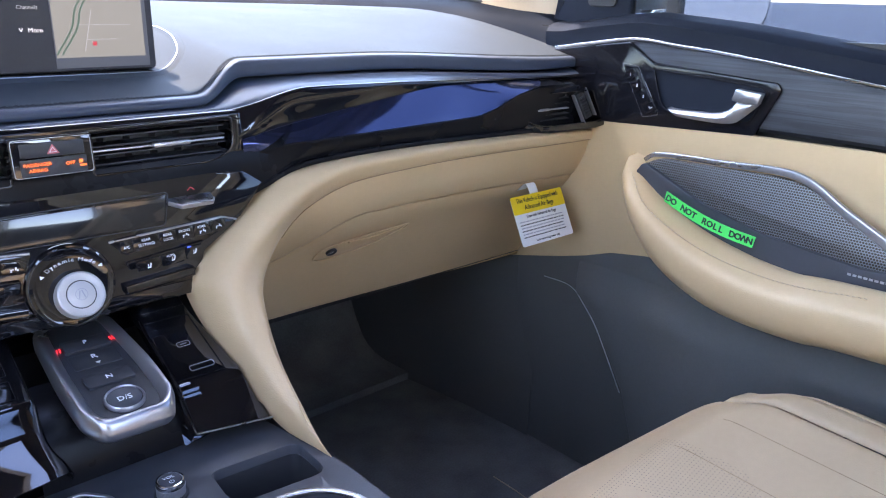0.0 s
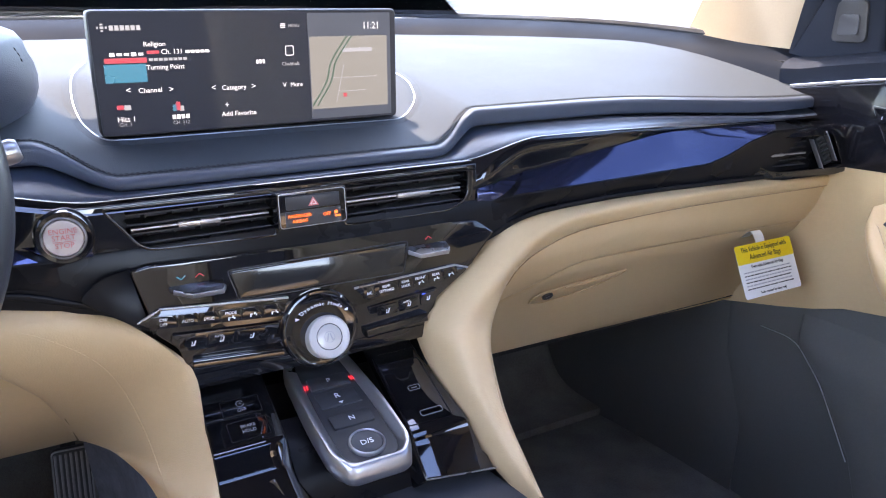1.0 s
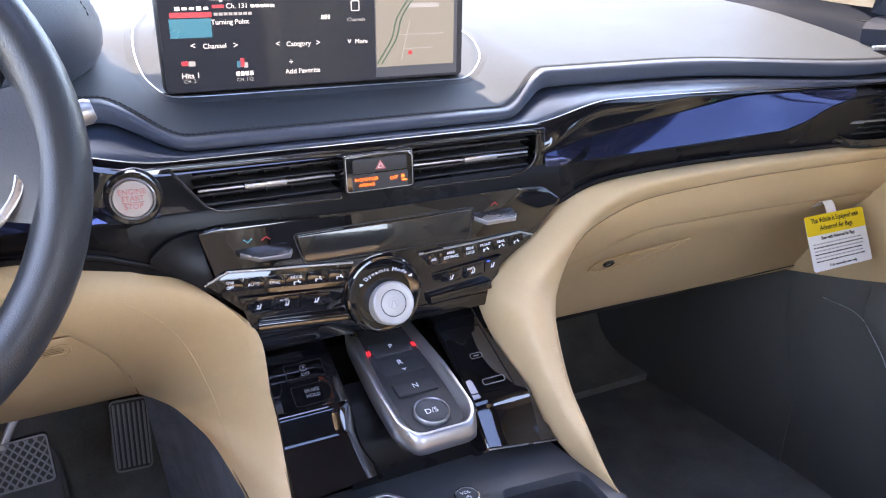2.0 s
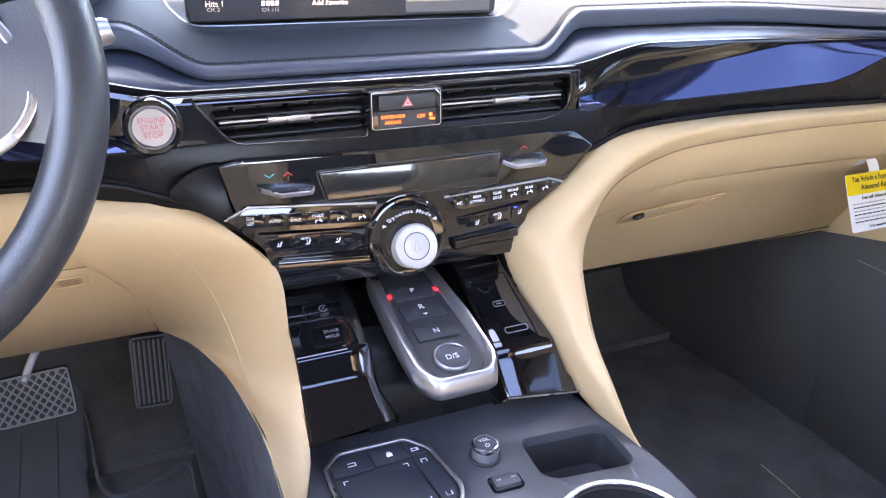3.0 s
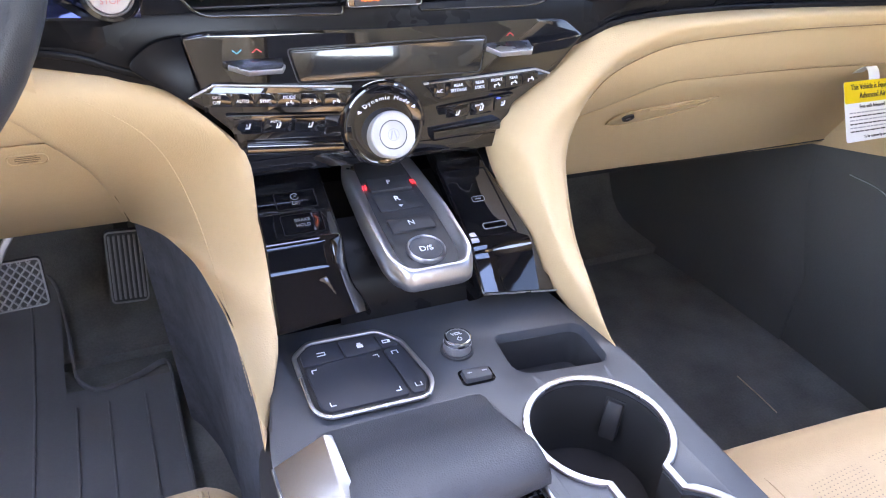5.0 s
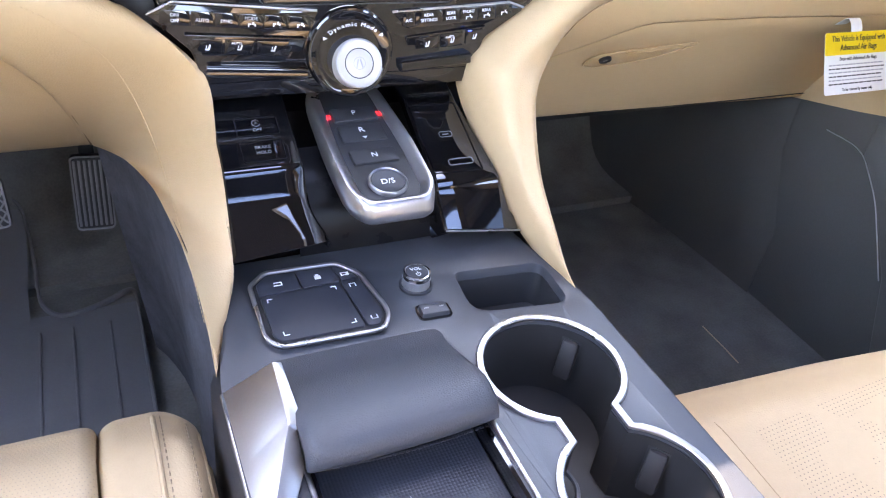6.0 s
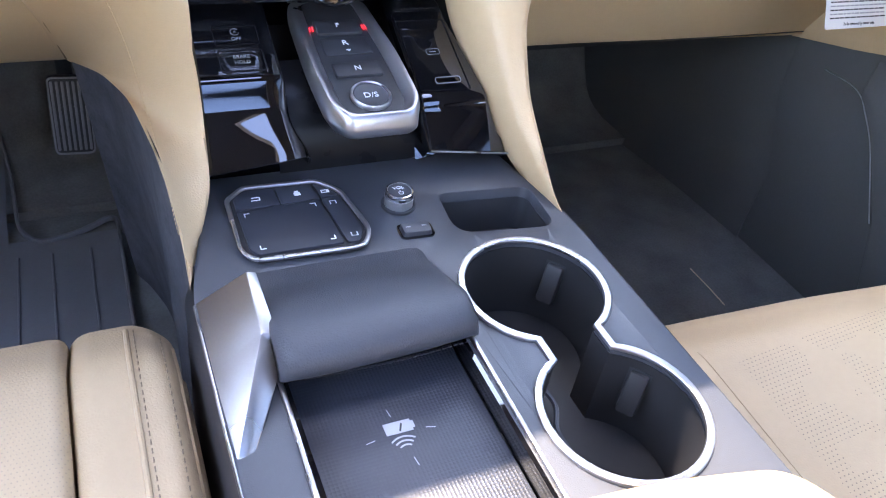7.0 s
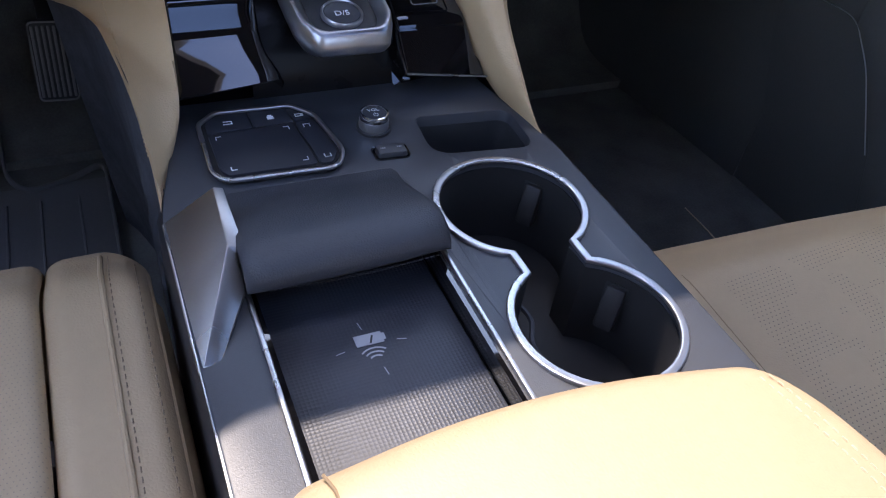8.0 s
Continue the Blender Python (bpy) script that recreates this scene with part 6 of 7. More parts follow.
brake = thing("brake_pedal", (-0.36, 0.36, 0.2), "wide black rubber brake pedal with a lattice tread", "pedal", "pedals")
BP = face(-0.365, 0.332, 0.2485, 20) @ pose(0, 0, 0, 0, 0, 2)
part("pad", prism(rounded(rect(0.090, 0.062), 0.007), 0.012, BP, 0.003, z0=-0.012), PEDAL_PAD, brake)
part("pad_rim", sweep([(x, y, 0.0004) for x, y in rounded(rect(0.087, 0.059), 0.006)], rect(0.0022, 0.0024), True, m=BP), PEDAL, brake, "raised rubber rim")
for a in (40, -40):
    ta = math.tan(radians(a))
    for k in range(-7, 8):
        # each tread runs slantwise over the pad and stops at its rim
        x0 = 0.0105 * k
        ys = [y for y in np.linspace(-0.028, 0.028, 57) if abs(x0 - y * ta) < 0.0425]
        if len(ys) > 4:
            yc, L = (ys[0] + ys[-1]) / 2, (ys[-1] - ys[0]) / math.cos(radians(a))
            part("tread", box(0.0022, L, 0.0024, BP @ pose(x0 - yc * ta, yc, 0.0009, 0, 0, a), 0.0006), PEDAL, brake)
part("arm", sweep(smooth_line([(-0.372, 0.344, 0.268), (-0.360, 0.352, 0.290), (-0.345, 0.362, 0.310), (-0.318, 0.385, 0.345), (-0.290, 0.43, 0.42)], 14), rounded(rect(0.009, 0.011), 0.003), up=(0, 1, 0)), SATIN_GREY, brake, "bright steel pedal arm")
FM = 0.062
fmat = thing("floor_mat", (-0.40, 0.15, FLOOR_Z), "grooved black rubber floor mat in the driver's footwell", "floor mat")


def toe_z(y):
    return float(np.interp(y, (0.33, 0.385, 0.44, 0.49, 0.52, 0.545), (FM, 0.0730, 0.0775, 0.0890, 0.1060, 0.1320)))


mo = [(-0.62, -0.25), (-0.194, -0.25), (-0.192, 0.363), (-0.235, 0.338), (-0.292, 0.324), (-0.316, 0.352), (-0.321, 0.45), (-0.330, 0.53), (-0.345, 0.545), (-0.62, 0.545)]


def fine(pts, step=0.02):
    out = []
    for i, p in enumerate(pts):
        a, b = Vector(p), Vector(pts[(i + 1) % len(pts)])
        n = max(1, int((b - a).length / step))
        out += [tuple(a + (b - a) * (k / n)) for k in range(n)]
    return out


rows = [[(x, y, toe_z(y)) for x in np.linspace(-0.62, -0.33, 12)] for y in np.linspace(-0.25, 0.545, 32)]
rows2 = [[(x, y, toe_z(y)) for x in np.linspace(-0.33, -0.19, 8)] for y in np.linspace(-0.25, 0.335, 22)]
part("sheet", merge(grid(rows), grid(rows2)), RUBBER, fmat)
rim = rounded(mo, 0.03)
part("raised_edge", sweep([(x, y, toe_z(y) + 0.002) for x, y in fine(rim, 0.015)], rounded(rect(0.0045, 0.009), 0.002), True), RUBBER, fmat, "raised mat edge")
for x in (-0.231, -0.278, -0.318, -0.368, -0.416, -0.465, -0.514, -0.563):
    y1 = 0.30 if x > -0.325 else 0.52
    part("groove", sweep([(x, y, toe_z(y) + 0.0005) for y in np.linspace(-0.24, y1, 26)], rounded(rect(0.003, 0.0045), 0.001)), RUBBER, fmat, "raised rib")

# ---------------- steering wheel ----------------
wheel = thing("steering_wheel", (-0.402, -0.05, 0.74), "black leather steering wheel with satin silver spoke trim", "steering wheel")
SW = face(-0.402, -0.112, 0.742, 24)
RW = 0.161
part("rim", sweep([(RW * math.cos(a), RW * math.sin(a), 0) for a in np.linspace(0, 2 * math.pi, 73)[:-1]], [(0.0155 * math.cos(a), 0.019 * math.sin(a)) for a in np.linspace(0, 2 * math.pi, 15)[:-1]], True, m=SW), mat("wheel_leather", (0.02, 0.022, 0.026), 0.38, grain=0.3, grain_scale=700, spread=0.1, voronoi=True), wheel)
part("hub", prism(rounded([(-0.075, -0.055), (0.075, -0.055), (0.085, 0.03), (0.05, 0.055), (-0.05, 0.055), (-0.085, 0.03)], 0.025), 0.03, SW @ pose(0, 0, -0.035), 0.01), SOFT, wheel, "black airbag hub")
for sgn in (-1, 1):
    sp = part("spoke", loft([[(sgn * 0.06, 0.03, -0.018), (sgn * 0.06, 0.0, -0.008), (sgn * 0.06, -0.035, -0.02)], [(sgn * 0.11, 0.026, -0.012), (sgn * 0.11, 0.0, -0.004), (sgn * 0.11, -0.032, -0.014)], [(sgn * 0.158, 0.035, 0.0), (sgn * 0.158, 0.0, 0.003), (sgn * 0.158, -0.045, 0.0)]], 10, 10, 0.012), SOFT, wheel, "spoke with switches")
    sp.data.transform(SW)
    part("silver_trim", sweep(smooth_line([(sgn * 0.100, -0.052, 0.004), (sgn * 0.128, -0.036, 0.007), (sgn * 0.139, -0.012, 0.008), (sgn * 0.126, 0.022, 0.007), (sgn * 0.100, 0.036, 0.004)], 20), rounded(rect(0.006, 0.005), 0.0015), m=SW), SATIN, wheel, "satin silver spoke trim")
    for kx in (0.096, 0.114):
        for ky in (-0.022, -0.004, 0.014):
            part("switch", prism(rounded(rect(0.015, 0.013, sgn * kx, ky), 0.002), 0.004, SW @ pose(0, 0, -0.004), 0.001), SOFT, wheel)
part("lower_spoke", loft([[(-0.03, -0.05, -0.02), (0, -0.05, -0.012), (0.03, -0.05, -0.02)], [(-0.02, -0.10, -0.01), (0, -0.10, -0.006), (0.02, -0.10, -0.01)], [(-0.03, -0.158, 0), (0, -0.158, 0.002), (0.03, -0.158, 0)]], 8, 8, 0.01), SATIN, wheel).data.transform(SW)
part("column_shroud", loft([[(-0.402 + x, y, 0.70 + z) for x, z in ((-0.06, 0.0), (-0.05, 0.045), (0.05, 0.045), (0.06, 0.0), (0.04, -0.05), (-0.04, -0.05), (-0.06, 0.0))] for y in (-0.08, 0.0, 0.1)], 6, 28), HARD, wheel, "black column shroud")
stalk = thing("indicator_stalk", (-0.30, -0.05, 0.745), "black wiper stalk with a silver tip behind the wheel", "stalk")
part("lever", tube([(-0.345, -0.03, 0.735), (-0.27, -0.045, 0.745), (-0.238, -0.05, 0.7475)], 0.008, 10), HARD, stalk)
part("tip", lathe([(0.0, 0.014), (0.008, 0.014), (0.0105, 0.010), (0.0105, -0.008), (0.008, -0.012)], pose(-0.230, -0.052, 0.7475, 0, 75, 0) @ Matrix.Diagonal((0.8, 0.8, 0.8, 1)), 20), SATIN, stalk, "bright stalk tip")


# ---------------- seats ----------------
SEAT_THREAD = mat("brown_thread", (0.22, 0.16, 0.10), 0.8)
def seat(name, cx, front, label, rise, slope, slant, open_side, mid_up):
    """slant draws the outer front corner back; open_side (-1, 1 or 0) has no bolster of its own."""
    s = thing(name, (cx, front - 0.25, FLOOR_Z), label, "seat", "front seats")
    T, hw, inner = 0.356, 0.235, 0.165

    def crown(x):
        return float(np.interp(x, (0.19, 0.26, 0.40, 0.49, 0.57, 0.615, 0.645, 0.662), (-0.040, -0.034, -0.014, 0.004, 0.030, 0.040, 0.030, -0.004))) if slant else 0.0

    def top(y, up, x=0.0):
        u = max(0.0, front - 0.05 - y)
        up = up + crown(x)
        return T + up - slope * u - 0.20 * u * u * (slope > 0.1) - 0.022 * ease(front - 0.085, front - 0.008, y) ** 1.5

    def lead(x):
        return (float(np.interp(x, (0.26, 0.40, 0.49, 0.56, 0.62, 0.66), (0.0, -0.022, -0.045, -0.072, -0.108, -0.150))) if slant else 0.0) - 0.016 * ease(0.205, 0.237, abs(x - cx))

    def cushion(x0, x1, up, edge):
        rows_ = []
        n_ = 26
        for i in range(n_ + 1):
            v = 0.5 - 0.5 * math.cos(math.pi * i / n_)
            x = x0 + (x1 - x0) * v
            e = min(x - x0, x1 - x)
            d = edge * (1 - math.sqrt(max(0.0, 1 - (1 - min(1.0, e / edge)) ** 2))) if edge else 0.0
            o = lead(x)
            run = [(x, front + o - 0.012, 0.14), (x, front + o - 0.003 - 0.3 * d, 0.24), (x, front + o - 0.001 - 0.3 * d, 0.27 + 0.3 * crown(x)), (x, front + o - 0.002 - 0.3 * d, T + up + crown(x) - 0.042 - 0.5 * d), (x, front + o - 0.005 - 0.3 * d, T + up + crown(x) - 0.030 - 0.8 * d)]
            rows_.append(run + [(x, y + o, top(y, up, x) - d) for y in list(np.linspace(front - 0.012, front - 0.07, 8)) + list(np.linspace(front - 0.09, front - 0.52, 20))])
        return grid(rows_)
    lo = cx - (hw if open_side < 0 else inner)
    hi = cx + (hw if open_side > 0 else inner)
    part("cushion", cushion(lo, hi, mid_up, 0.010), BEIGE_PATCH if slant else BEIGE_PERF, s, "perforated beige cushion centre", 60)
    ys = np.linspace(front - 0.02, front - 0.5, 60)
    for i, sgn in ((0, -1), (1, 1)):
        up = rise[i]
        if sgn != open_side:
            a, b = sorted((cx + sgn * (inner + 0.0008), cx + sgn * hw))
            bo = part("bolster", cushion(a, b, up, 0.017 if slant == 0 else 0.006), BEIGE_SEAT, s, "smooth beige side bolster", 60)
            for off, lift, r in ((0.030, 0.0004, 0.0020 if slant == 0 else 0.0013), (0.0015, -0.0125, 0.0022 if slant == 0 else 0.0014)):
                part("piping", tube([(cx + sgn * (hw - off), y + lead(cx + sgn * (hw - off)), top(y, up, cx + sgn * (hw - off)) + lift) for y in ys], r, 8), BEIGE_SEAT, bo, "piped seam")
            for off, lift in ((0.0250, 0.0), (0.0080, -0.0022)):
                part("stitching", stitches([(cx + sgn * (hw - off), y + lead(cx + sgn * (hw - off)), top(y, up, cx + sgn * (hw - off)) + lift) for y in ys], step=0.0065, size=(0.0042, 0.0009, 0.0009)), SEAT_THREAD, bo, "stitched seam")
        else:
            up = mid_up
        part("skirt", loft([[(cx + sgn * (hw - 0.004), y + lead(cx + sgn * hw), top(y, up, cx + sgn * hw) - 0.014), (cx + sgn * (hw + 0.004), y + lead(cx + sgn * hw), top(y, up, cx + sgn * hw) - 0.030), (cx + sgn * (hw + 0.007), y + lead(cx + sgn * hw), 0.2), (cx + sgn * hw, y + lead(cx + sgn * hw), 0.10)] for y in np.linspace(front - 0.05, front - 0.52, 8)], 24, 14), BEIGE_SEAT, s, "beige cushion side")
    for dx in ((-0.178, 0.055, 0.115) if open_side < 0 else (-0.080, 0.080)):
        part("seam", tube([(cx + dx, y + lead(cx + dx), top(y, mid_up, cx + dx) - 0.0001) for y in ys[5:]], 0.00045, 5), SEAM, s)
    part("base", box(0.42, 0.42, 0.16, pose(cx, front - 0.29, 0.13), 0.02), HARD, s, "black seat base")
    # backrest
    rows_b = []
    for x, d in ((cx - 0.25, 0.05), (cx - 0.22, 0.085), (cx - 0.15, 0.05), (cx, 0.04), (cx + 0.15, 0.05), (cx + 0.22, 0.085), (cx + 0.25, 0.05)):
        rows_b.append([(x, front - 0.58 + d, 0.30), (x, front - 0.62 + d, 0.5), (x, front - 0.68 + d, 0.75), (x, front - 0.74 + 0.5 * d, 0.95), (x, front - 0.80, 0.98), (x, front - 0.80, 0.90), (x, front - 0.76, 0.6), (x, front - 0.68, 0.30)])
    bb = loft(rows_b, 24, 30)
    bmesh.ops.holes_fill(bb, edges=[e for e in bb.edges if e.is_boundary])
    part("backrest", bb, BEIGE_SEAT, s, "beige leather backrest", 60)
    part("headrest", box(0.26, 0.09, 0.18, pose(cx, front - 0.80, 1.07, 8), 0.04, 4), BEIGE_SEAT, s, "beige headrest")
    return s


seat("front_seat", -0.402, -0.138, "beige perforated leather driver's seat beside the console", (0.008, 0.008), 0.06, 0.0, 0, 0.008)
seat("front_seat", 0.425, -0.222, "beige perforated leather passenger seat beside the door", (-0.002, -0.001), 0.05, 0.035, -1, -0.002)

# ---------------- passenger door ----------------
DR = Matrix(((0, 0, -1, 0), (-1, 0, 0, 0), (0, 1, 0, 0), (0, 0, 0, 1)))


def on_door(x):
    return Matrix.Translation((x, 0, 0)) @ DR


def yz(pts):
    return [(-y, z) for y, z in pts]


door = thing("car_door", (0.78, -0.3, 0.0), "closed front passenger door with wood trim, beige armrest and speaker", "car door")
part("shell", prism(yz([(0.64, 0.02), (0.64, 0.76), (-0.86, 0.76), (-0.86, 0.02)]), 0.03, on_door(0.80)), HARD, door, "black inner door skin")
part("lower_panel", prism(rounded(yz([(0.145, 0.03), (0.15, 0.384), (-0.10, 0.452), (-0.86, 0.44), (-0.86, 0.03)]), 0.01), 0.025, on_door(0.775), 0.006), KICK, door, "black lower door panel")
mid = part("middle_panel", loft([[(0.752, y, zb), (0.746, y, zb + 0.04), (0.742, y, 0.60), (0.738, y, zt)] for y, zb, zt in ((0.16, 0.38, 0.632), (0.03, 0.413, 0.632), (-0.1, 0.448, 0.641), (-0.35, 0.44, 0.647), (-0.86, 0.43, 0.65))], 20, 14, 0.006), BEIGE, door, "beige leather middle panel")
part("stitching", stitches([(0.7362, y, 0.622 + 0.02 * ease(0.0, -0.3, y)) for y in np.linspace(0.05, -0.6, 40)], step=0.006, size=(0.004, 0.001, 0.0008), up=(-1, 0, 0)), THREAD, mid)


def chrome_z(y):
    return float(np.interp(-y, [-0.085, -0.008, 0.057, 0.198, 0.376, 0.6, 0.86], [0.730, 0.742, 0.750, 0.739, 0.717, 0.69, 0.66]))


part("wood_trim", grid([[(0.742, y, 0.634 + 0.012 * ease(0.0, -0.2, y) + 0.004), (0.735, y, 0.655), (0.735, y, chrome_z(y) - 0.02), (0.741, y, chrome_z(y) - 0.001)] for y in np.linspace(0.0, -0.86, 40)]), WOOD, door, "dark open-pore wood trim")
part("chrome_strip", sweep(smooth_line([(0.7385, y, chrome_z(y)) for y in (0.085, 0.04, 0.008, -0.057, -0.12, -0.198, -0.376, -0.6, -0.86)], 50), rounded(rect(0.005, 0.0046), 0.0015), up=(1, 0, 0)), CHROME, door, "bright strip under the sill")
part("sill", grid([[(p[0], y + 0.30 * (p[0] - 0.741) * ease(0.0, 0.105, y), p[1]) for p in smooth_line([(0.741, chrome_z(y) + 0.002), (0.738, chrome_z(y) + 0.016), (0.746, chrome_z(y) + 0.030), (0.80, chrome_z(y) + 0.036), (0.83, chrome_z(y) + 0.020)], 12)] for y in np.linspace(0.107, -0.86, 34)]), SILL, door, "black padded window sill")
# gloss plate with the release handle
GPL = rounded(yz([(0.085, 0.728), (0.01, 0.738), (-0.05, 0.746), (-0.09, 0.722), (-0.262, 0.711), (-0.268, 0.703), (-0.242, 0.645), (-0.02, 0.634), (0.085, 0.640)]), 0.004)
HOLE = rounded(yz([(-0.092, 0.714), (-0.245, 0.704), (-0.252, 0.698), (-0.233, 0.658), (-0.128, 0.657), (-0.108, 0.668)]), [0.006, 0.008, 0.004, 0.01, 0.012, 0.012])
gp = part("handle_plate", frame_plate(GPL, [HOLE], 0.006, on_door(0.737), 0.0015, deep=0.03), GLOSS, door, "gloss black handle plate")
part("handle_recess", prism(HOLE, 0.001, on_door(0.7345)), SILL, gp, "dark recess behind the handle")
part("recess_rim", sweep([(x, y, 0.0065) for x, y in HOLE], rounded(rect(0.002, 0.002), 0.0006), True, m=on_door(0.737)), GLOSS, gp)
part("release_handle", loft([[(0.727 - b, y, z0), (0.720 - b, y, (z0 + z1) / 2), (0.727 - b, y, z1), (0.736, y, (z0 + z1) / 2), (0.727 - b, y, z0)] for y, z0, z1, b in ((-0.126, 0.6645, 0.6675, 0.0), (-0.135, 0.657, 0.6668, 0.001), (-0.165, 0.6555, 0.6675, 0.002), (-0.195, 0.6555, 0.669, 0.003), (-0.211, 0.657, 0.6755, 0.003), (-0.222, 0.6605, 0.687, 0.003), (-0.238, 0.675, 0.690, 0.002), (-0.248, 0.686, 0.692, 0.0))], 34, 16), SATIN_GREY, gp, "satin silver door release handle")
part("lock_tab", prism(rounded(yz([(-0.219, 0.7015), (-0.253, 0.6985), (-0.249, 0.684), (-0.2145, 0.6865)]), 0.003), 0.008, on_door(0.722), 0.002), SATIN, gp, "bright lock tab")
MS = on_door(0.731)
ms = part("memory_switches", prism(rounded(yz([(-0.045, 0.716), (-0.068, 0.714), (-0.106, 0.656), (-0.085, 0.651)]), 0.003), 0.003, MS, 0.001), GLOSS, gp, "strip of four seat memory switches")
for k, tx in enumerate(("1", "2", "3", "")):
    q = MS @ pose(0.0595 + 0.0118 * k, 0.704 - 0.0138 * k, 0.003, 0, 0, -56)
    kb = part("memory_button", prism(rounded(rect(0.013, 0.018), 0.0015), 0.0018, q, 0.0005), GLOSS, ms)
    part("button_mark", lettering(tx, 0.0055, q @ pose(0, 0, 0.002, 0, 0, 56)) if tx else bars([(0, 0, 0.004, 0.001), (0.001, 0.002, 0.001, 0.004)], q @ pose(0, 0, 0.002)), WHITE_INK, kb)
part("rim_line", sweep([(x, y, 0.0032) for x, y in rounded(yz([(-0.043, 0.7185), (-0.0695, 0.716), (-0.109, 0.655), (-0.0845, 0.6485)]), 0.004)], rect(0.0007, 0.0008), True, m=MS), SATIN, ms)
# armrest bowl and speaker
ar = part("door_armrest", loft([
    [(0.742, -0.062, 0.592), (0.722, -0.070, 0.585), (0.708, -0.074, 0.565), (0.715, -0.080, 0.545), (0.742, -0.085, 0.53)],
    [(0.738, -0.085, 0.598), (0.706, -0.092, 0.575), (0.678, -0.105, 0.545), (0.690, -0.112, 0.505), (0.742, -0.110, 0.470)],
    [(0.722, -0.13, 0.555), (0.698, -0.14, 0.547), (0.664, -0.155, 0.522), (0.676, -0.165, 0.465), (0.742, -0.16, 0.432)],
    [(0.712, -0.22, 0.515), (0.690, -0.225, 0.510), (0.658, -0.235, 0.488), (0.672, -0.245, 0.435), (0.742, -0.24, 0.405)],
    [(0.708, -0.32, 0.497), (0.688, -0.325, 0.495), (0.652, -0.335, 0.478), (0.668, -0.345, 0.430), (0.742, -0.34, 0.402)],
    [(0.706, -0.42, 0.503), (0.686, -0.425, 0.505), (0.648, -0.435, 0.488), (0.664, -0.445, 0.440), (0.742, -0.44, 0.410)],
    [(0.706, -0.86, 0.515), (0.686, -0.86, 0.515), (0.646, -0.86, 0.50), (0.662, -0.86, 0.45), (0.742, -0.86, 0.42)]], 50, 24), BEIGE, door, "beige leather armrest bowl")
part("stitching", stitches(smooth_line([(0.700, -0.095, 0.5755), (0.676, -0.14, 0.540), (0.6725, -0.225, 0.505), (0.669, -0.325, 0.4935), (0.666, -0.425, 0.5035)], 60), step=0.006, size=(0.004, 0.001, 0.0014), up=(-0.6, 0, 0.8)), THREAD, ar)
SP = rounded(yz([(-0.102, 0.588), (-0.125, 0.600), (-0.312, 0.605), (-0.43, 0.545), (-0.445, 0.522), (-0.40, 0.508), (-0.275, 0.518), (-0.20, 0.535)]), [0.006, 0.012, 0.03, 0.02, 0.01, 0.02, 0.02, 0.02])
GRILLE = holes(mat("grey_speaker_mesh", (0.17, 0.18, 0.19), 0.45, metal=0.5, spread=0.05), 0.0032, 0.00125, dark=0.6)
grille_nodes = GRILLE.node_tree
for n in grille_nodes.nodes:
    if n.bl_idname == "ShaderNodeSeparateXYZ":
        n_tc = n.inputs[0].links[0].from_node
        cb = grille_nodes.nodes.new("ShaderNodeCombineXYZ")
        s2 = grille_nodes.nodes.new("ShaderNodeSeparateXYZ")
        grille_nodes.links.new(n_tc.outputs["Object"], s2.inputs[0])
        grille_nodes.links.new(s2.outputs[1], cb.inputs[0])
        grille_nodes.links.new(s2.outputs[2], cb.inputs[1])
        grille_nodes.links.new(cb.outputs[0], n.inputs[0])
        break
spk = part("speaker_grille", prism(SP, 0.006, on_door(0.722), 0.002), GRILLE, door, "perforated grey metal speaker grille")
part("silver_trim", sweep(smooth_line([(0.7115, -0.106, 0.5955), (0.7110, -0.128, 0.6060), (0.7110, -0.22, 0.6095), (0.7110, -0.312, 0.6105), (0.711, -0.37, 0.58), (0.711, -0.435, 0.545), (0.711, -0.47, 0.52)], 40), rounded(rect(0.009, 0.006), 0.002), up=(1, 0, 0), scale=lambda u: 0.6 + 0.85 * u), SATIN, spk, "satin silver trim round the grille")
part("grille_surround", prism(rounded(yz([(-0.086, 0.566), (-0.104, 0.592), (-0.20, 0.552), (-0.28, 0.532), (-0.40, 0.520), (-0.46, 0.524), (-0.45, 0.500), (-0.39, 0.492), (-0.275, 0.487), (-0.16, 0.520)]), 0.008), 0.012, on_door(0.722), 0.002), SOFT, spk, "black surround below the grille")
part("maker_bars", bars([(0.388 + 0.0058 * k, 0.5115, 0.0040, 0.0026) for k in range(10)], on_door(0.709), 0.0006), SATIN_GREY, spk, "small raised letters, unreadable")
tape = solo("warning_tape", loft([[(0.7025 - 0.004 * u, -0.150 - 0.130 * u, 0.5615 - 0.031 * u - 0.006 * math.sin(math.pi * u)), (0.7005 - 0.004 * u, -0.149 - 0.129 * u, 0.5475 - 0.031 * u - 0.006 * math.sin(math.pi * u))] for u in np.linspace(0, 1, 7)], 24, 3, 0.0006), GREEN, "bright green printed tape stuck on the door's black surround", "tape")
letters = []
for i, ch in enumerate("DO NOT ROLL DOWN"):
    u = (i + 0.7) / 16.4
    if ch != " ":
        letters.append(lettering(ch, 0.0112, bold=0.0004, m= Matrix.Translation((0.7003 - 0.004 * u, -0.1495 - 0.1295 * u, 0.5545 - 0.031 * u - 0.006 * math.sin(math.pi * u))) @ DR @ pose(0, 0, 0.0, 0, 0, -13 - 8 * math.cos(math.pi * u))))
part("tape_lettering", merge(*letters), BLACK_INK, tape, "black printed words")
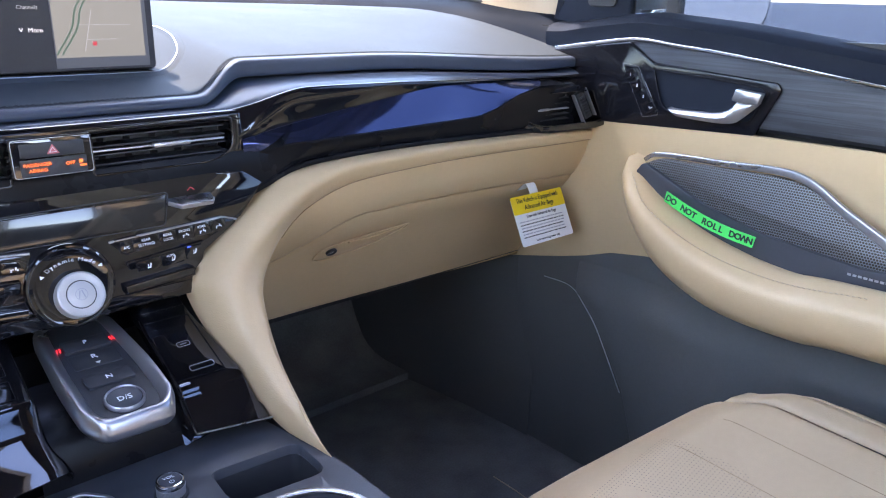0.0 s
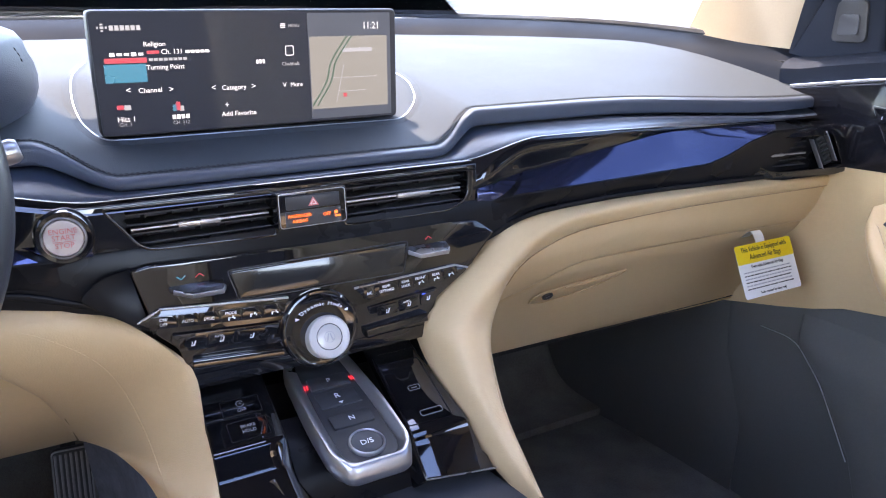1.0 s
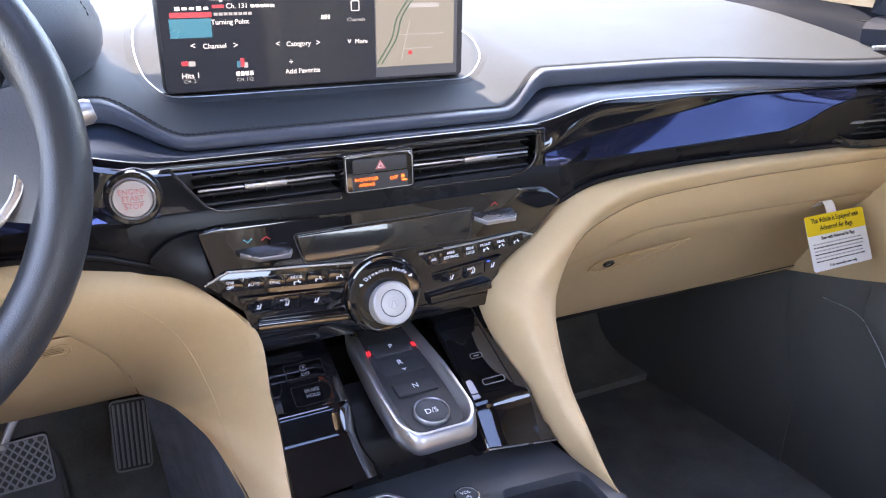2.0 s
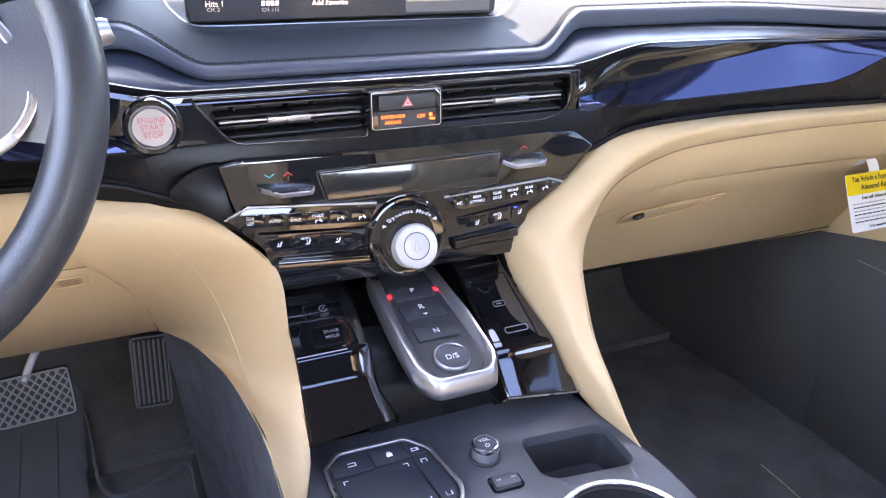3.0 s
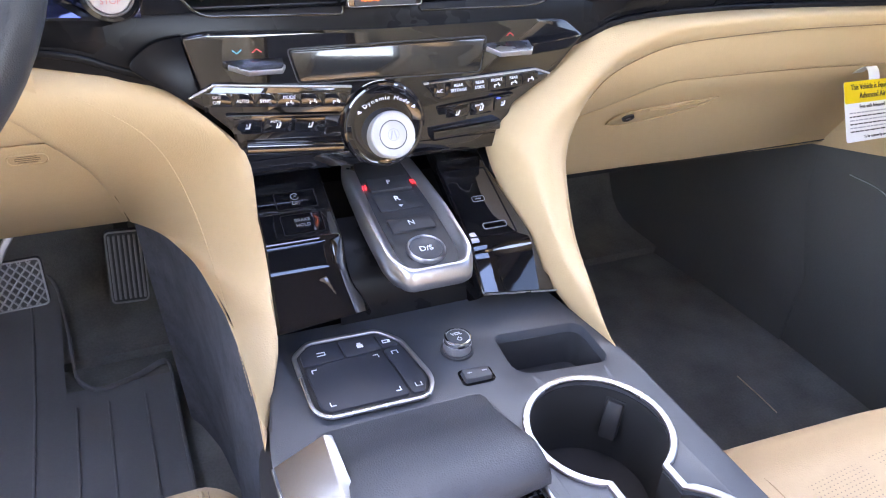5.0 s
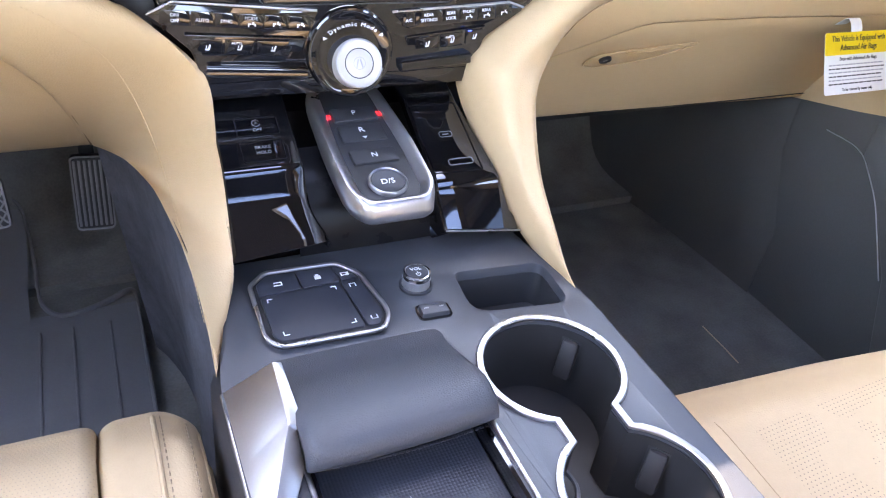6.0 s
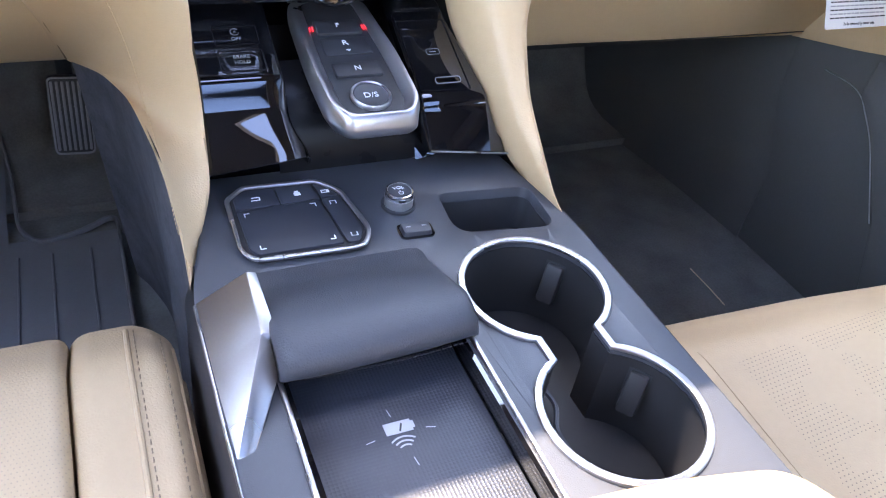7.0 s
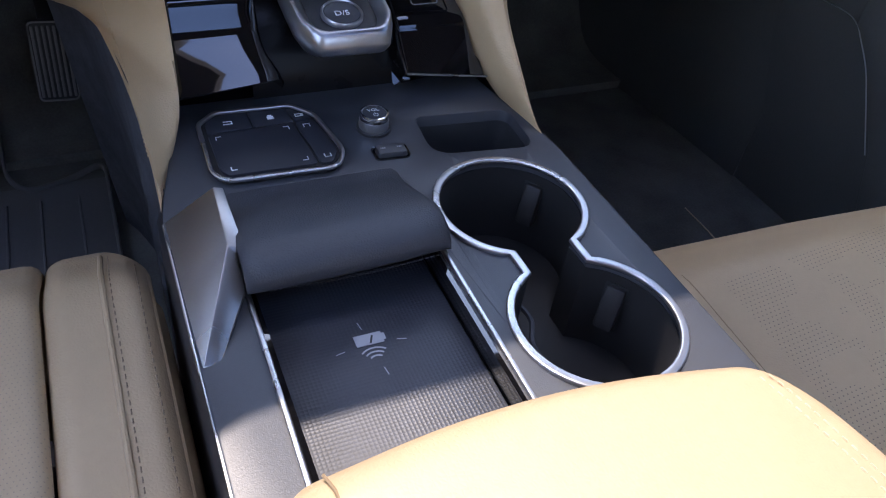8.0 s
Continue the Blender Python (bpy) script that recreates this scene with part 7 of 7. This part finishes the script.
# window glass, quarter post, mirror
pane = structure("window_3", loft([[(0.80, y, 0.75), (0.79, y, 0.9), (0.67, y, 1.27)] for y in (0.12, -0.2, -0.86)], 6, 10, 0.004), TINTED, "lightly tinted passenger door glass", "window")
pane.visible_shadow = False
sail = part("mirror_corner", prism(rounded(yz([(0.14, 0.76), (-0.005, 0.765), (0.0, 0.86), (0.03, 0.96), (0.12, 0.86)]), 0.008), 0.016, on_door(0.806), 0.005), SILL, door, "black mirror corner cover")
part("tweeter_cover", prism(rounded(yz([(0.070, 0.790), (0.018, 0.790), (0.022, 0.845), (0.066, 0.845)]), 0.010), 0.004, on_door(0.790), 0.002), HARD, sail, "small tweeter housing")
part("tweeter_mesh", prism(rounded(yz([(0.060, 0.799), (0.029, 0.800), (0.030, 0.826), (0.058, 0.826)]), 0.005), 0.003, on_door(0.786), 0.001), SOFT, sail)
part("window_post", box(0.02, 0.020, 0.30, pose(0.803, -0.070, 0.90), 0.004), HARD, door, "black window post")
paper = solo("window_sticker", prism(yz([(0.008, 0.786), (-0.054, 0.789), (-0.054, 0.90), (0.008, 0.90)]), 0.0006, on_door(0.807)), PAPER, "pale paper sticker on the quarter glass", "sticker")
mir = thing("wing_mirror", (0.95, 0.1, 0.74), "dark wing mirror outside the passenger window", "wing mirror")
MM = pose(1.13, 0.05, 0.835, 97, 0, -20)
part("housing", merge(box(0.285, 0.20, 0.11, MM @ pose(0.008, 0.0, -0.057), 0.035, 4)), BODY, mir)
part("mirror_glass", prism(rounded(rect(0.25, 0.165), 0.035), 0.004, MM @ pose(0, 0, -0.004)), MIRROR, mir, "mirror glass")
part("foot", box(0.22, 0.08, 0.05, pose(0.93, 0.10, 0.76, 0, 0, 8), 0.015), BODY, mir)

# kick panel and dead pedal side of the passenger footwell
kick = loft([[(0.764, 0.10, 0.380), (0.760, 0.10, 0.30), (0.756, 0.10, 0.18), (0.752, 0.10, 0.05)], [(0.752, 0.30, 0.395), (0.742, 0.30, 0.32), (0.738, 0.31, 0.18), (0.735, 0.31, 0.05)], [(0.73, 0.62, 0.41), (0.70, 0.60, 0.34), (0.69, 0.60, 0.2), (0.69, 0.6, 0.05)]], 14, 14, 0.006)
structure("trim", kick, KICK, "black kick panel beside the passenger footwell", "trim")

rows = []
for z in np.linspace(0.43, 0.055, 30):
    hy = float(np.interp(z, [0.055, 0.236, 0.290, 0.327, 0.356, 0.366, 0.43], [-0.160, -0.100, -0.066, -0.042, -0.014, 0.0, 0.03]))
    back = 0.040 * ease(0.36, 0.43, z)
    rows.append([(0.757 + back, hy + 0.004, z), (0.729 + back, hy + 0.0018, z), (0.7225 + back, hy, z), (0.7205 + back, hy - 0.003, z), (0.7195 + back, hy - 0.03, z), (0.7190 + back, hy - 0.08, z), (0.7200 + back, hy - 0.14, z), (0.7240 + back, -0.40, z), (0.736 + back, -0.86, z)])
pocket = part("door_pocket", grid(rows), KICK, door, "bulging black door pocket", 60)
part("hem_line", tube(smooth_line([(0.7465, 0.084, 0.362), (0.735, 0.030, 0.368), (0.7235, 0.000, 0.366), (0.7205, -0.014, 0.356), (0.7195, -0.042, 0.327), (0.7190, -0.066, 0.290), (0.7190, -0.100, 0.232)], 40), 0.0009, 6, up=(1, 0, 0)), SATIN_GREY, pocket, "thin pale moulding line")

# ---------------- airbag tag ----------------
TG = pose(0.6335, 0.003, 0.5035, 64, 0, 0)
tag = thing("airbag_tag", (0.63, 0.02, 0.54), "yellow and white airbag warning card hanging on the glovebox", "warning tag")
TW, TH = 0.110, 0.071
part("card", prism(rounded(rect(TW, TH), 0.004), 0.0006, TG), PAPER, tag)
part("yellow_band", prism(rounded(rect(TW, TH * 0.36, 0, TH * 0.32), 0.003), 0.0003, TG @ pose(0, 0, 0.0007)), YELLOW, tag)
part("strap", loft([[(x, 0.0185, 0.5335), (x, 0.021, 0.5405), (x, 0.030, 0.548), (x, 0.045, 0.5345)] for x in (0.622, 0.640)], 3, 10, 0.0006), PAPER, tag, "white paper strap")
for text, size, up_, sqz in (("This Vehicle is Equipped with", 0.0094, 0.40, 0.80), ("Advanced Air Bags", 0.0098, 0.255, 0.82), ("Even with Advanced Air Bags", 0.0062, 0.075, 0.85), ("To be removed by owner only.", 0.0048, -0.43, 0.85)):
    part("tag_lettering", lettering(text, size, TG @ pose(0, TH * up_, 0.0012 if up_ > 0.2 else 0.0009), squeeze=sqz), BLACK_INK, tag, "black printed words")
rnd = random.Random(7)
for k in range(6):
    x, words = -0.048, []
    while x < 0.040:
        w = rnd.uniform(0.003, 0.009)
        words.append((x + w / 2, -TH * 0.02 - 0.0044 * k, w, 0.0015))
        x += w + 0.0016
    part("tag_small_print", bars(words, TG @ pose(0, 0, 0.0007)), BLACK_INK if k % 2 else GREY_INK, tag, "line of small unreadable print")
solo("straw_piece", tube([(0.610, 0.050, FLOOR_Z + 0.0012), (0.609, 0.0, FLOOR_Z + 0.002), (0.608, -0.035, FLOOR_Z + 0.0012)], 0.0010, 6), THREAD, "thin pale straw lying on the footwell carpet", "straw")
